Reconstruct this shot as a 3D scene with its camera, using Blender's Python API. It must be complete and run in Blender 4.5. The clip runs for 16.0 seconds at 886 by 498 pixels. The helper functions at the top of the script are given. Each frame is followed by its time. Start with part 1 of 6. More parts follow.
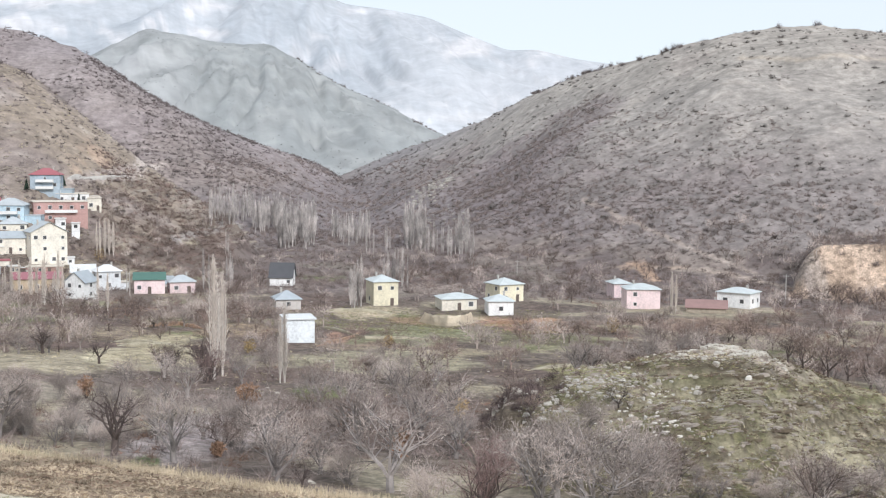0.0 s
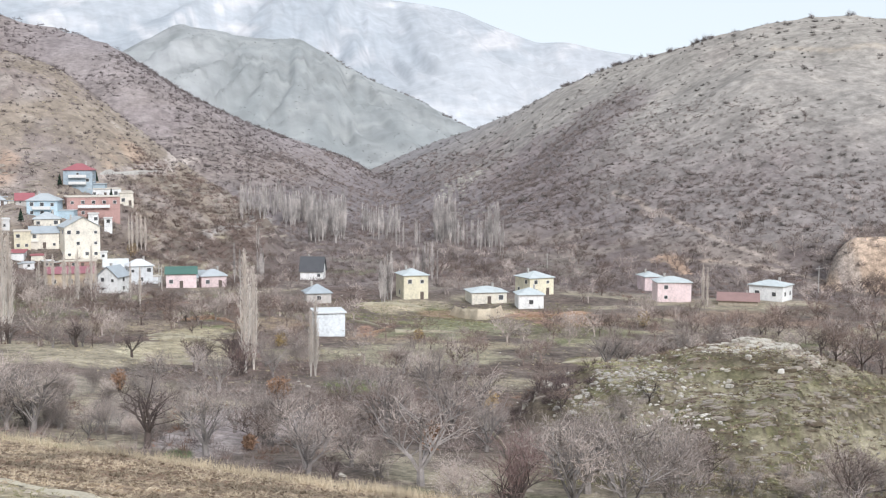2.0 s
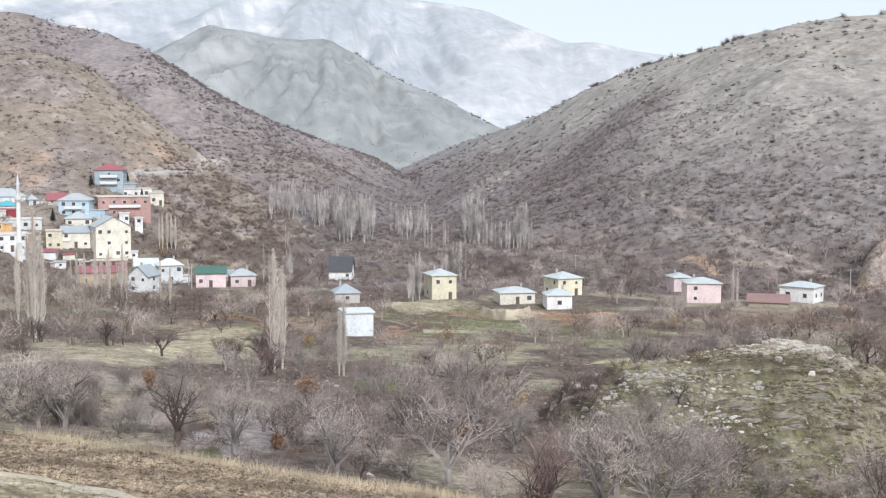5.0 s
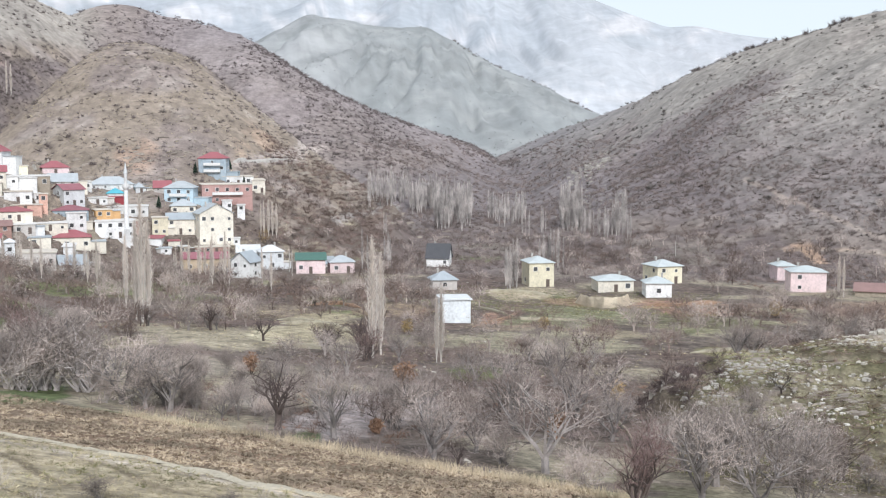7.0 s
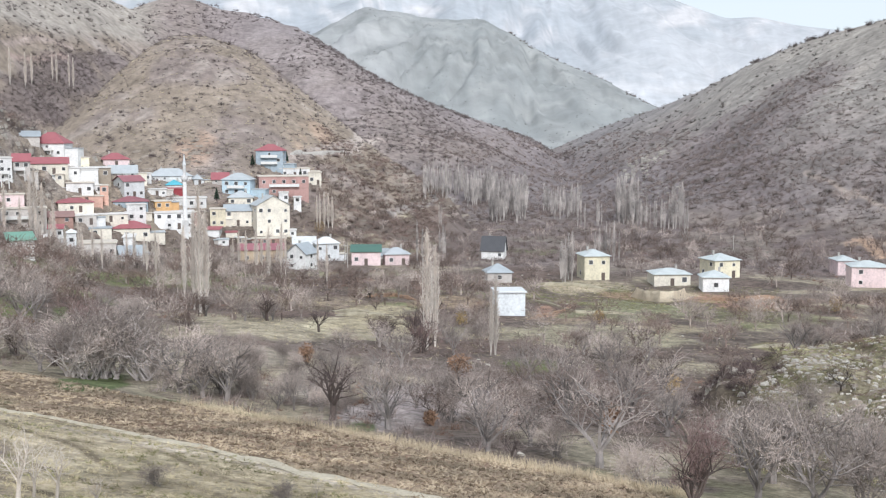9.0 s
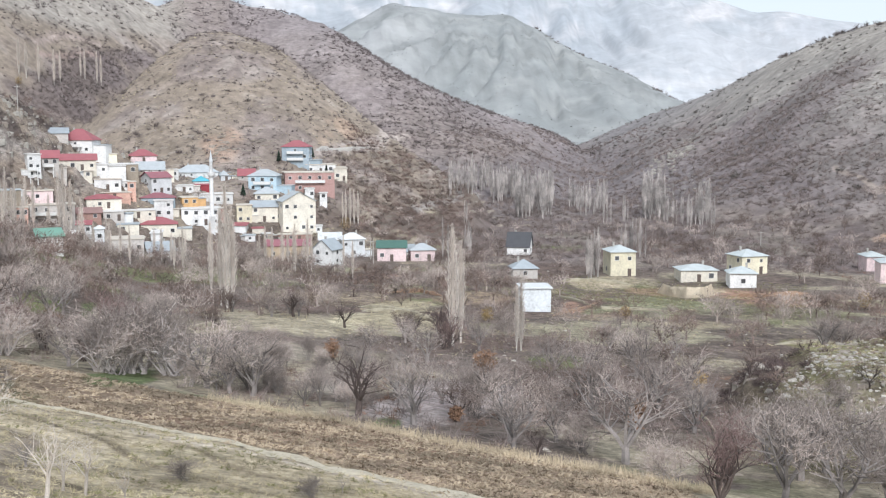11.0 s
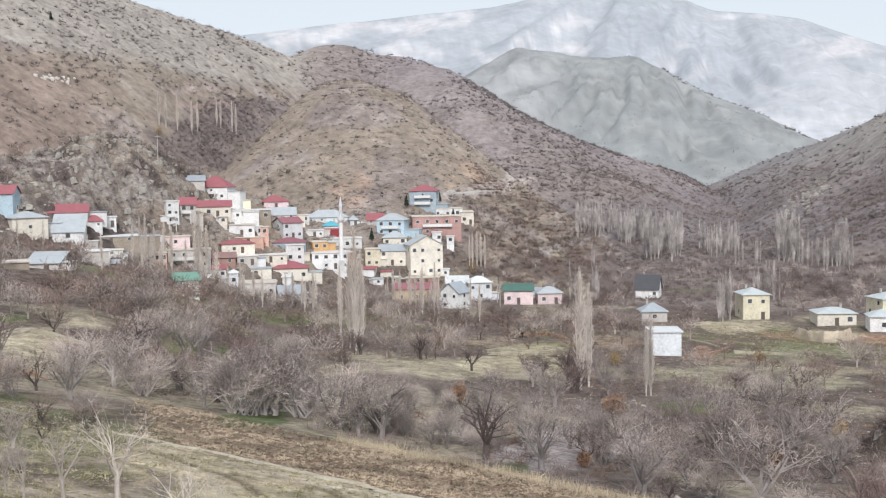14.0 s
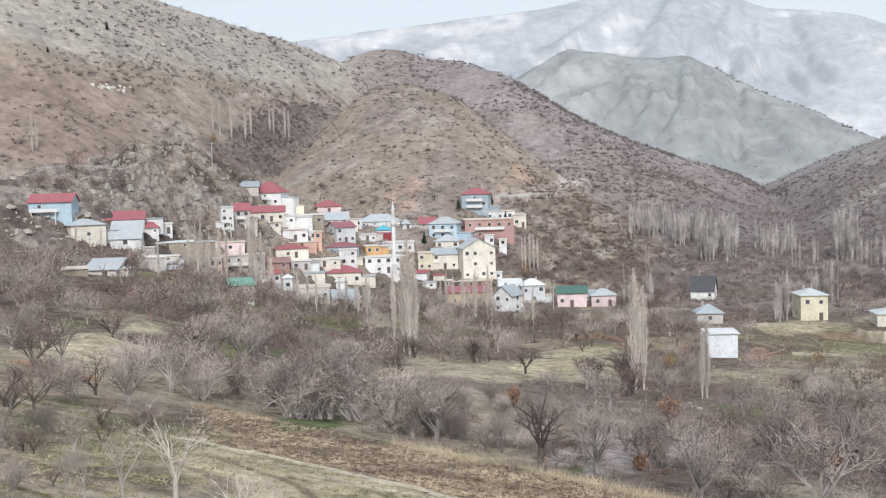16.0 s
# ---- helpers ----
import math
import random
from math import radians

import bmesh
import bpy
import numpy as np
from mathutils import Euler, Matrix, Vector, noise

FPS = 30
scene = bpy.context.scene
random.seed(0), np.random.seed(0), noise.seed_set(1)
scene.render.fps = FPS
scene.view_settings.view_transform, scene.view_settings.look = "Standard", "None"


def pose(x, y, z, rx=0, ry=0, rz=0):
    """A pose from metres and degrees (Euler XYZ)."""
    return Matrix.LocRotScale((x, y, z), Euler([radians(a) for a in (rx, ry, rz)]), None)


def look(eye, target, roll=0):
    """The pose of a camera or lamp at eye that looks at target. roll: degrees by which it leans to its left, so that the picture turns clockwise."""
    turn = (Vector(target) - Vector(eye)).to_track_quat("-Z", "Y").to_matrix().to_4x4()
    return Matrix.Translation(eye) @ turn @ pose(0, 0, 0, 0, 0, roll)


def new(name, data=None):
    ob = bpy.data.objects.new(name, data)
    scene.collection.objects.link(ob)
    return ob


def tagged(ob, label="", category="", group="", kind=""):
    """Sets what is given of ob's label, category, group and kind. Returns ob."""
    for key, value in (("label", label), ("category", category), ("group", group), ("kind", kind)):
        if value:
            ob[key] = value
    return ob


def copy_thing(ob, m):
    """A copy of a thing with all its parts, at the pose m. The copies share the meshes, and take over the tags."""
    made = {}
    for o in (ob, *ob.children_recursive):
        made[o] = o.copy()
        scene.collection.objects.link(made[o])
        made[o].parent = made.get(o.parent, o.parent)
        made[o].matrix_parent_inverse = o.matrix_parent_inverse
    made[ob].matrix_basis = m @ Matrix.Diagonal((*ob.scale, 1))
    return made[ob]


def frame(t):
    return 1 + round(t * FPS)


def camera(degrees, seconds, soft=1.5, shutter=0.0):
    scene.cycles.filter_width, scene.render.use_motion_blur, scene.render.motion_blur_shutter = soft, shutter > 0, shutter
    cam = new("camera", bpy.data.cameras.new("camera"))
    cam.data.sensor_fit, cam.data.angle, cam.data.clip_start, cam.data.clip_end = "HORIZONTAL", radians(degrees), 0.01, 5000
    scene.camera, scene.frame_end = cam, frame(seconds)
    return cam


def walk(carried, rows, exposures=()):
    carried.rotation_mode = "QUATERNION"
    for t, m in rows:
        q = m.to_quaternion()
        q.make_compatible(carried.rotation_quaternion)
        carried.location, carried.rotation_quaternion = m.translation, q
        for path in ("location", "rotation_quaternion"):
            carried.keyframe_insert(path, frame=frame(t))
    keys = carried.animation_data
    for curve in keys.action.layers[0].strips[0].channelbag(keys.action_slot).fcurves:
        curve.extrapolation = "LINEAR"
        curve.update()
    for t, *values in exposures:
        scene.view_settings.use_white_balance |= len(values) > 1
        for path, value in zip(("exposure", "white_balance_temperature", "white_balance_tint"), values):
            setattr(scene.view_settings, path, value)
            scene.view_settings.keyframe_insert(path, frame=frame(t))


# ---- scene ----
# The camera: one long lens, turned by hand on the hillside.
SCALE = 1.25  # metres in one survey unit of the land below
EYE_LEVEL = 40.0  # in survey units
EYE = EYE_LEVEL * SCALE
cam = camera(42.73, 16.0, soft=1.2)
TURNS = [
    (0.0, 0.00, -4.50, 0.60), (0.5, 0.04, -4.91, -0.05), (1.0, 0.62, -4.79, 0.12), (1.5, 1.01, -4.67, 0.12),
    (2.0, 1.51, -4.84, 0.29), (2.5, 1.82, -4.77, 0.23), (3.0, 2.15, -4.82, 0.60), (5.3, 3.28, -4.84, 0.19),
    (5.5, 3.71, -5.03, 0.22), (6.0, 5.87, -5.05, 0.69), (6.5, 7.11, -5.28, 0.38), (7.0, 7.89, -5.50, 0.01),
    (7.5, 8.45, -5.79, 0.21), (8.0, 9.57, -6.12, -0.21), (8.5, 10.22, -6.06, -0.26), (9.0, 10.68, -5.88, 0.04),
    (9.2, 10.56, -5.80, -0.04), (11.3, 12.51, -6.07, -0.42), (11.5, 13.26, -5.88, -0.98), (12.0, 14.80, -5.48, -0.95),
    (12.5, 15.97, -4.99, -0.83), (13.0, 16.73, -4.27, -0.94), (13.5, 17.60, -3.96, -0.87), (14.0, 18.39, -3.85, -0.89),
    (14.5, 19.08, -3.75, -1.12), (15.0, 19.76, -4.05, -0.87), (15.5, 19.85, -4.17, -0.90), (16.0, 21.05, -3.63, -1.61),
]
walk(cam, [(t, pose(0, 0, EYE, 90 + pitch, 0, yaw) @ pose(0, 0, 0, 0, 0, roll)) for t, yaw, pitch, roll in TURNS],
     exposures=((0.0, 0.62, 6420, 10), (7.0, 0.60, 6350, 9.6), (9.0, 0.58, 6350, 9.4), (11.5, 0.60, 6300, 9.2), (12.0, 0.60, 6280, 9), (13.0, 0.63, 6280, 9), (13.5, 0.61, 6310, 9.4),
                (14.0, 0.46, 6530, 11), (16.0, 0.47, 6480, 10)))

# ---- light: a thin, bright overcast ----
world = bpy.data.worlds.new("world")
scene.world = world
world.use_nodes = True
wn, wl = world.node_tree.nodes, world.node_tree.links
sky = wn.new("ShaderNodeTexSky")
sky.sky_type, sky.sun_disc = "NISHITA", False
sky.sun_elevation, sky.sun_rotation = radians(32), radians(156)
sky.altitude, sky.dust_density = 1400, 3.0
veil = wn.new("ShaderNodeMix")
veil.data_type = "RGBA"
veil.inputs["Factor"].default_value = 0.82
veil.inputs["B"].default_value = (5.9, 6.3, 6.65, 1)
wl.new(sky.outputs["Color"], veil.inputs["A"])
wl.new(veil.outputs["Result"], wn["Background"].inputs["Color"])
wn["Background"].inputs["Strength"].default_value = 0.1
sun = new("sun", bpy.data.lights.new("sun", "SUN"))
sun.data.energy, sun.data.angle, sun.data.color = 1.9, radians(14), (1.0, 0.98, 0.99)
sun.matrix_world = look((45, -100, 85), (0, 0, 0))


# ---- materials ----
def material(name, tones, scale=1.0, rough=0.9, bump=0.25, metal=0.0, fine=9.0, spread=0.0, bump_size=1.0, patch=0.0):
    """A surface whose colour wanders between the tones at two scales, with a fine relief. spread: variation from object to object."""
    m = bpy.data.materials.new(name)
    m.use_nodes = True
    n, l = m.node_tree.nodes, m.node_tree.links
    b = n["Principled BSDF"]
    b.inputs["Roughness"].default_value, b.inputs["Metallic"].default_value = rough, metal
    co = n.new("ShaderNodeTexCoord")
    big, small = n.new("ShaderNodeTexNoise"), n.new("ShaderNodeTexNoise")
    big.inputs["Scale"].default_value, small.inputs["Scale"].default_value = scale, scale * fine
    big.inputs["Detail"].default_value, small.inputs["Detail"].default_value = 4, 5
    mix = n.new("ShaderNodeMath")
    mix.operation = "MULTIPLY_ADD"
    mix.inputs[1].default_value = 0.5
    half = n.new("ShaderNodeMath")
    half.operation = "MULTIPLY"
    half.inputs[1].default_value = 0.5
    ramp = n.new("ShaderNodeValToRGB")
    els = ramp.color_ramp.elements
    while len(els) < len(tones):
        els.new(0.5)
    for i, c in enumerate(tones):
        els[i].position = 0.32 + 0.36 * i / max(1, len(tones) - 1)
        els[i].color = (*c, 1)
    for t in (big, small):
        l.new(co.outputs["Object"], t.inputs["Vector"])
    l.new(small.outputs["Fac"], half.inputs[0])
    l.new(big.outputs["Fac"], mix.inputs[0])
    l.new(half.outputs[0], mix.inputs[2])
    l.new(mix.outputs[0], ramp.inputs["Fac"])
    colour = ramp.outputs["Color"]
    if spread:
        info, hsv, r1 = n.new("ShaderNodeObjectInfo"), n.new("ShaderNodeHueSaturation"), n.new("ShaderNodeMapRange")
        r1.inputs["To Min"].default_value, r1.inputs["To Max"].default_value = 1 - spread, 1 + spread
        l.new(info.outputs["Random"], r1.inputs["Value"])
        l.new(r1.outputs["Result"], hsv.inputs["Value"])
        l.new(colour, hsv.inputs["Color"])
        colour = hsv.outputs["Color"]
    if patch:  # growth differs from clump to clump
        geo, blot, r2, tone = n.new("ShaderNodeNewGeometry"), n.new("ShaderNodeTexNoise"), n.new("ShaderNodeMapRange"), n.new("ShaderNodeHueSaturation")
        blot.inputs["Scale"].default_value, blot.inputs["Detail"].default_value = 0.22, 3
        r2.inputs["From Min"].default_value, r2.inputs["From Max"].default_value = 0.33, 0.67
        r2.inputs["To Min"].default_value, r2.inputs["To Max"].default_value = 1 - patch, 1 + patch
        l.new(geo.outputs["Position"], blot.inputs["Vector"])
        l.new(blot.outputs["Fac"], r2.inputs["Value"])
        l.new(r2.outputs["Result"], tone.inputs["Value"])
        l.new(colour, tone.inputs["Color"])
        colour = tone.outputs["Color"]
    l.new(colour, b.inputs["Base Color"])
    if bump:
        bp = n.new("ShaderNodeBump")
        bp.inputs["Strength"].default_value, bp.inputs["Distance"].default_value = bump, bump_size * 0.1
        l.new(small.outputs["Fac"], bp.inputs["Height"])
        l.new(bp.outputs["Normal"], b.inputs["Normal"])
    return m


def shades(c, d=0.25):
    return [tuple(v * (1 - d) for v in c), c, tuple(min(0.9, v * (1 + d * 0.6)) for v in c)]


# ---- the lie of the land ----
def lattice(ix, iy, seed):
    h = np.sin(ix * 127.1 + iy * 311.7 + seed * 74.7) * 43758.5453
    return h - np.floor(h)


def vnoise(x, y, seed=0):
    ix, iy = np.floor(x), np.floor(y)
    fx, fy = x - ix, y - iy
    fx, fy = fx * fx * (3 - 2 * fx), fy * fy * (3 - 2 * fy)
    a, b = lattice(ix, iy, seed), lattice(ix + 1, iy, seed)
    c, d = lattice(ix, iy + 1, seed), lattice(ix + 1, iy + 1, seed)
    return (a + (b - a) * fx) * (1 - fy) + (c + (d - c) * fx) * fy - 0.5


def fbm(x, y, octaves=4, seed=0):
    total, amp = 0.0, 1.0
    for k in range(octaves):
        total = total + amp * vnoise(x, y, seed + k)
        x, y, amp = x * 2.03 + 17.1, y * 2.03 - 9.3, amp * 0.5
    return total


def curve(points, smooth=0.5, step=0.05):
    """A smooth line through a few points, as a function."""
    xs, ys = np.array([p[0] for p in points], float), np.array([p[1] for p in points], float)
    t = np.arange(xs[0] - 4 * smooth, xs[-1] + 4 * smooth, step)
    v = np.interp(t, xs, ys)
    k = np.exp(-0.5 * (np.arange(-3 * smooth, 3 * smooth + step, step) / smooth) ** 2)
    pad = len(k) // 2
    v = np.convolve(np.pad(v, pad, mode="edge"), k / k.sum(), "same")[pad:-pad]
    return lambda q: np.interp(q, t, v)


def smax(a, b, k):
    h = np.maximum(k - np.abs(a - b), 0) / k
    return np.maximum(a, b) + h * h * k * 0.25


FALL = curve([(-400, 130), (-120, 72), (-30, 46), (-6, 39.2), (0, 38.3), (5, 35.2), (10, 32.6), (20, 29.5), (33, 26.7), (46.6, 24), (53, 22), (80, 18.6), (110, 14.8),
              (150, 12.3), (200, 8.8), (250, 7.2), (330, 7.4), (400, 8.5), (600, 13), (1000, 23), (2000, 45), (5000, 100)], 2.5, 0.5)


def soft_step(v):
    v = np.clip((v - 0.55) / 0.35, 0, 1)
    return v * v * (3 - 2 * v)


class Ridge:
    """A hill seen as a crest line by bearing: how high it stands over the eye, how far off it is, where its foot lies."""

    def __init__(self, rise, far, foot, smooth=0.35, lin=0.55, back=0.35, rough=6.0, blend=3.0, size=70.0, seed=1, fold=False, strata=0.0, octaves=4, spur=None):
        self.rise, self.far, self.foot = curve(rise, smooth), curve(far, 1.5), curve(foot, 1.5)
        self.fold, self.strata, self.octaves, self.spur = fold, strata, octaves, spur
        self.ends = (rise[0][0], rise[-1][0])
        self.lin, self.back, self.rough, self.blend, self.size, self.seed = lin, back, rough, blend, size, seed

    def height(self, b, r, x, y, base):
        rc, rf = self.far(b), self.foot(b)
        top = EYE_LEVEL + rc * np.tan(np.radians(self.rise(b)))
        u = np.clip((r - rf) / (rc - rf), 0, 1)
        s = self.lin * u + (1 - self.lin) * u * u * (3 - 2 * u)
        low = FALL(np.clip(rf * 0.95, 0, 4900))
        low = np.minimum(low, top - 1)
        z = low - 2 + (top - low + 2) * s
        n = fbm(x / self.size, y / self.size, self.octaves, self.seed)
        if self.spur:  # side spurs fall off a main spur like the bones of a fish
            middle, lean, width = self.spur
            c = b - middle
            g = c + lean * u * np.tanh(c / 5.0) + 2.2 * n
            n = 0.42 - 1.5 * np.abs(fbm(g / width, u * 1.3 + 5, self.octaves, self.seed + 3)) + 0.25 * n
        elif self.fold:
            n = 0.45 - 1.6 * np.abs(n)
        z = z + self.rough * n * np.clip(4 * u * (1 - u), 0, 1) - np.clip(r - rc, 0, None) * self.back
        if self.strata:  # beds of rock that weather into ledges
            w = (z + 2.5 * fbm(x / 30, y / 30, 3, 8)) / self.strata
            z = z + 0.75 * self.strata * (np.floor(w) + soft_step(w - np.floor(w)) - w) * np.clip(3 * u, 0, 1)
        return np.where((r < rf) | (b < self.ends[0]) | (b > self.ends[1]), -50, z)


HILLS = [
    # the broad scrub-dotted hill east of the houses
    Ridge([(-60, 4.5), (-35, 5.3), (-21, 6.19), (-17.8, 6.51), (-16, 6.45), (-13.9, 6.22), (-11.5, 5.58), (-9.05, 4.86), (-7.4, 4.5), (-4.9, 3.52),
           (-3.2, 2.67), (-1.8, 1.95), (-0.1, 1.29), (2.44, 0.41), (5.27, -0.87), (7.5, -2.2), (10, -4)],
          [(-60, 560), (-20, 590), (-12, 620), (-4, 740), (0, 830), (5, 980), (10, 1000)],
          [(-60, 300), (-20, 300), (-8, 312), (0, 340), (3, 420), (5, 560), (10, 800)], lin=0.62, rough=13, seed=3, size=110),
    # the hill behind the village
    Ridge([(2, -3), (3.5, -2), (5.27, -0.87), (6.4, -0.26), (8.65, 0.55), (10.86, 1.3), (12.76, 2.1), (14.63, 3.1), (16, 4.05), (17.6, 5.08), (19.75, 5.73),
           (21.46, 6.04), (23.43, 6.5), (24.56, 6.44), (25.99, 5.92), (27.5, 5), (32, 3), (36, -2)],
          [(2, 920), (8, 790), (14, 720), (20, 800), (36, 850)],
          [(2, 760), (6, 520), (9, 420), (14, 420), (20, 560), (36, 620)], lin=0.6, rough=11, seed=9, size=85),
    # the spur on which the village climbs
    Ridge([(8.2, -6.5), (9.2, -5), (10.3, -3.2), (12, -2.2), (14.6, -0.4), (17.5, 1.9), (20, 3.9), (22.5, 4.75), (24.2, 4.6), (25.6, 3.7), (27, 2.4), (28.5, 1.0), (30.5, -0.6), (33, -2.5), (36, -6)],
          [(8, 370), (10.3, 385), (15, 420), (20, 455), (24, 470), (30, 420)],
          [(8, 345), (11, 330), (15, 300), (20, 285), (25, 280), (30, 285)], lin=0.35, rough=4, seed=15, size=40, strata=1.1),
    # the long bare hill west of the village
    Ridge([(14, -3), (17, 0.8), (19, 2.8), (20.4, 3.6), (21.8, 4.23), (23.76, 4.98), (25.99, 5.92), (27.5, 6.58), (28.75, 7.01), (31.5, 7.84), (34.7, 8.9), (42, 11), (50, 12), (75, 10)],
          [(19, 640), (26, 640), (35, 560), (42, 520), (75, 480)],
          [(19, 480), (26, 430), (31, 350), (36, 300), (42, 280), (75, 260)], lin=0.7, rough=13, seed=21, size=95),
    # its rocky foot
    Ridge([(18, -7), (20, -5.2), (22, -4), (24, -2.8), (26, -1.7), (28, -0.9), (30, -0.1), (31.5, 0.9), (33.5, 2.0), (36, 2.0), (38, 1.3), (40, 0.9), (44, 0.6), (55, 0)],
          [(18, 345), (31, 340), (36, 315), (44, 290), (55, 280)],
          [(18, 275), (25, 265), (31, 252), (36, 240), (40, 210), (44, 190), (55, 180)], lin=0.3, rough=6, seed=27, size=22, back=0.1, strata=2.6),
    # the rocky green knoll
    Ridge([(-1, -15), (-3.4, -11.6), (-6.3, -10.5), (-9.1, -9.95), (-11.9, -9.28), (-14.35, -8.89), (-15.5, -9.0), (-17.3, -9.55), (-19.4, -10.3), (-21.7, -10.85), (-27, -12), (-40, -14)][::-1],
          [(-40, 100), (-14, 108), (-4, 96), (0, 90)],
          [(-40, 58), (-14, 62), (0, 66)], lin=0.5, rough=2.0, blend=1.0, seed=33, size=10, back=0.22, strata=0.75),
    # the sandy cut at the foot of the eastern hill
    Ridge([(-60, -4), (-30, -3.9), (-21.4, -3.75), (-18.5, -3.92), (-17.9, -4.4), (-17.5, -5.2), (-17.1, -7), (-16, -9)],
          [(-60, 300), (-16, 302)], [(-60, 291), (-16, 294)], smooth=0.12, lin=0.8, rough=2.2, blend=0.6, seed=39, size=6, back=0.02),
    # the grey mountain up the valley
    Ridge([(-8, -2), (-2, 0.3), (0.46, 1.36), (2.46, 2.5), (5.29, 3.69), (6.97, 4.72), (8.64, 5.62), (10.84, 5.6), (12.73, 5.93), (14.59, 6.22), (17, 4.95), (20, 3.5), (26, 1), (30, -2)],
          [(-8, 1500), (26, 2000)], [(-8, 1000), (26, 1150)], smooth=0.25, lin=0.75, rough=44, blend=8, seed=45, size=260, octaves=4, spur=(8.0, 24.0, 5.0)),
    # the snowy range
    Ridge([(-60, 3), (-20, 4), (-8.5, 4.78), (-6.55, 5.05), (-4.58, 5.52), (-3.17, 5.46), (-1.2, 6.2), (0.8, 7.03), (2.5, 7.35), (5.1, 7.66), (6.2, 8.2), (9.5, 8.9), (13.2, 8.64),
           (15.6, 8.2), (19, 7.95), (22.5, 7.57), (25, 7.35), (27.7, 7.0), (35, 6), (60, 4)],
          [(-60, 3600), (60, 3700)], [(-60, 2150), (60, 2250)], smooth=0.22, lin=0.85, rough=75, blend=15, seed=51, size=700, octaves=4, spur=(6.0, 22.0, 6.0)),
]


def lie(b, r):
    """Height of the land at a bearing (degrees, to the left of north) and range, in survey units."""
    b, r = np.asarray(b, float), np.asarray(r, float)
    x, y = -r * np.sin(np.radians(b)), r * np.cos(np.radians(b))
    s = 0.385 * x + 0.923 * y
    tilt = np.clip((r - 250) / 150, 0, 1)
    z = FALL(s * (1 - tilt) + r * tilt) + 0.35 * fbm(x / 9, y / 9, 3, 5) * np.clip((r - 4) / 30, 0, 1) + 1.6 * fbm(x / 45, y / 45, 3, 6) * np.clip((r - 60) / 80, 0, 1)
    west = np.clip((b - 27) / 9, 0, 1) * np.clip((r - 95) / 90, 0, 1)
    z = z + west * 9
    for hill in HILLS:
        z = smax(z, hill.height(b, r, x, y, z), hill.blend)
    # crags at the foot of the western hill, ledges above the village, terracettes on the eastern hill
    crag = np.clip((b - 32) / 1.5, 0, 1) * np.clip((r - 284) / 12, 0, 1) * np.clip((385 - r) / 30, 0, 1)
    ledge = np.clip((b - 20) / 2, 0, 1) * np.clip((30 - b) / 2, 0, 1) * np.clip((r - 345) / 12, 0, 1) * np.clip((520 - r) / 60, 0, 1)
    lumps = np.clip((2 - b) / 3, 0, 1) * np.clip((r - 345) / 40, 0, 1) * np.clip((900 - r) / 100, 0, 1)
    z = z + crag * 4.2 * (0.3 - np.abs(fbm(x / 13 + y / 30, y / 17, 4, 141))) + ledge * 2.4 * (0.25 - np.abs(fbm(x / 12, y / 10, 4, 143)))
    return z + lumps * 1.5 * fbm(x / 13, y / 9, 4, 145)


def ground(b, r):
    """The same in metres."""
    return SCALE * lie(b, np.asarray(r, float) / SCALE)


def plan(b, r):
    return -r * math.sin(radians(b)), r * math.cos(radians(b))


def spot(b, dip, near=9.0, far=2700.0):
    """Range and height at which a sight line of that bearing and dip meets the ground."""
    for steps in (700, 24):  # first roughly, then within the step that met it
        r = np.exp(np.linspace(math.log(near), math.log(far), steps))
        z = ground(np.full_like(r, b), r)
        i = int(np.argmax(z >= EYE + r * math.tan(radians(dip))))
        near, far = float(r[max(0, i - 1)]), float(r[min(steps - 1, i + 1)])
    return float(r[i]), float(z[i])


# ---- building helpers ----
def mesh_object(name, verts, faces, mat, parent=None, smooth=False):
    me = bpy.data.meshes.new(name)
    me.from_pydata(verts, [], faces)
    me.materials.append(mat)
    if smooth:
        me.polygons.foreach_set("use_smooth", np.ones(len(me.polygons), bool))
    ob = new(name, me)
    if parent is not None:
        ob.parent = parent
    return ob


def triangles_object(name, v, mat, parent=None):
    """A mesh from an array of loose triangles, shape (n, 3, 3)."""
    n = len(v)
    me = bpy.data.meshes.new(name)
    me.vertices.add(3 * n)
    me.vertices.foreach_set("co", np.ascontiguousarray(v, np.float32).ravel())
    me.loops.add(3 * n)
    me.loops.foreach_set("vertex_index", np.arange(3 * n, dtype=np.int32))
    me.polygons.add(n)
    me.polygons.foreach_set("loop_start", np.arange(0, 3 * n, 3, dtype=np.int32))
    me.materials.append(mat)
    me.update(calc_edges=True)
    ob = new(name, me)
    if parent is not None:
        ob.parent = parent
    return ob


def part(name, bm, mat, parent, label=""):
    """Links a bmesh as one mesh object under a thing or a part."""
    me = bpy.data.meshes.new(name)
    bm.to_mesh(me)
    bm.free()
    me.materials.append(mat)
    ob = new(name, me)
    ob.parent = parent
    return tagged(ob, label)


def add_box(bm, x0, y0, z0, x1, y1, z1):
    v = [bm.verts.new((x, y, z)) for z in (z0, z1) for x, y in ((x0, y0), (x1, y0), (x1, y1), (x0, y1))]
    for f in ((3, 2, 1, 0), (4, 5, 6, 7), (0, 1, 5, 4), (1, 2, 6, 5), (2, 3, 7, 6), (3, 0, 4, 7)):
        bm.faces.new([v[i] for i in f])


def boxes(*dims):
    bm = bmesh.new()
    for d in dims:
        add_box(bm, *d)
    return bm


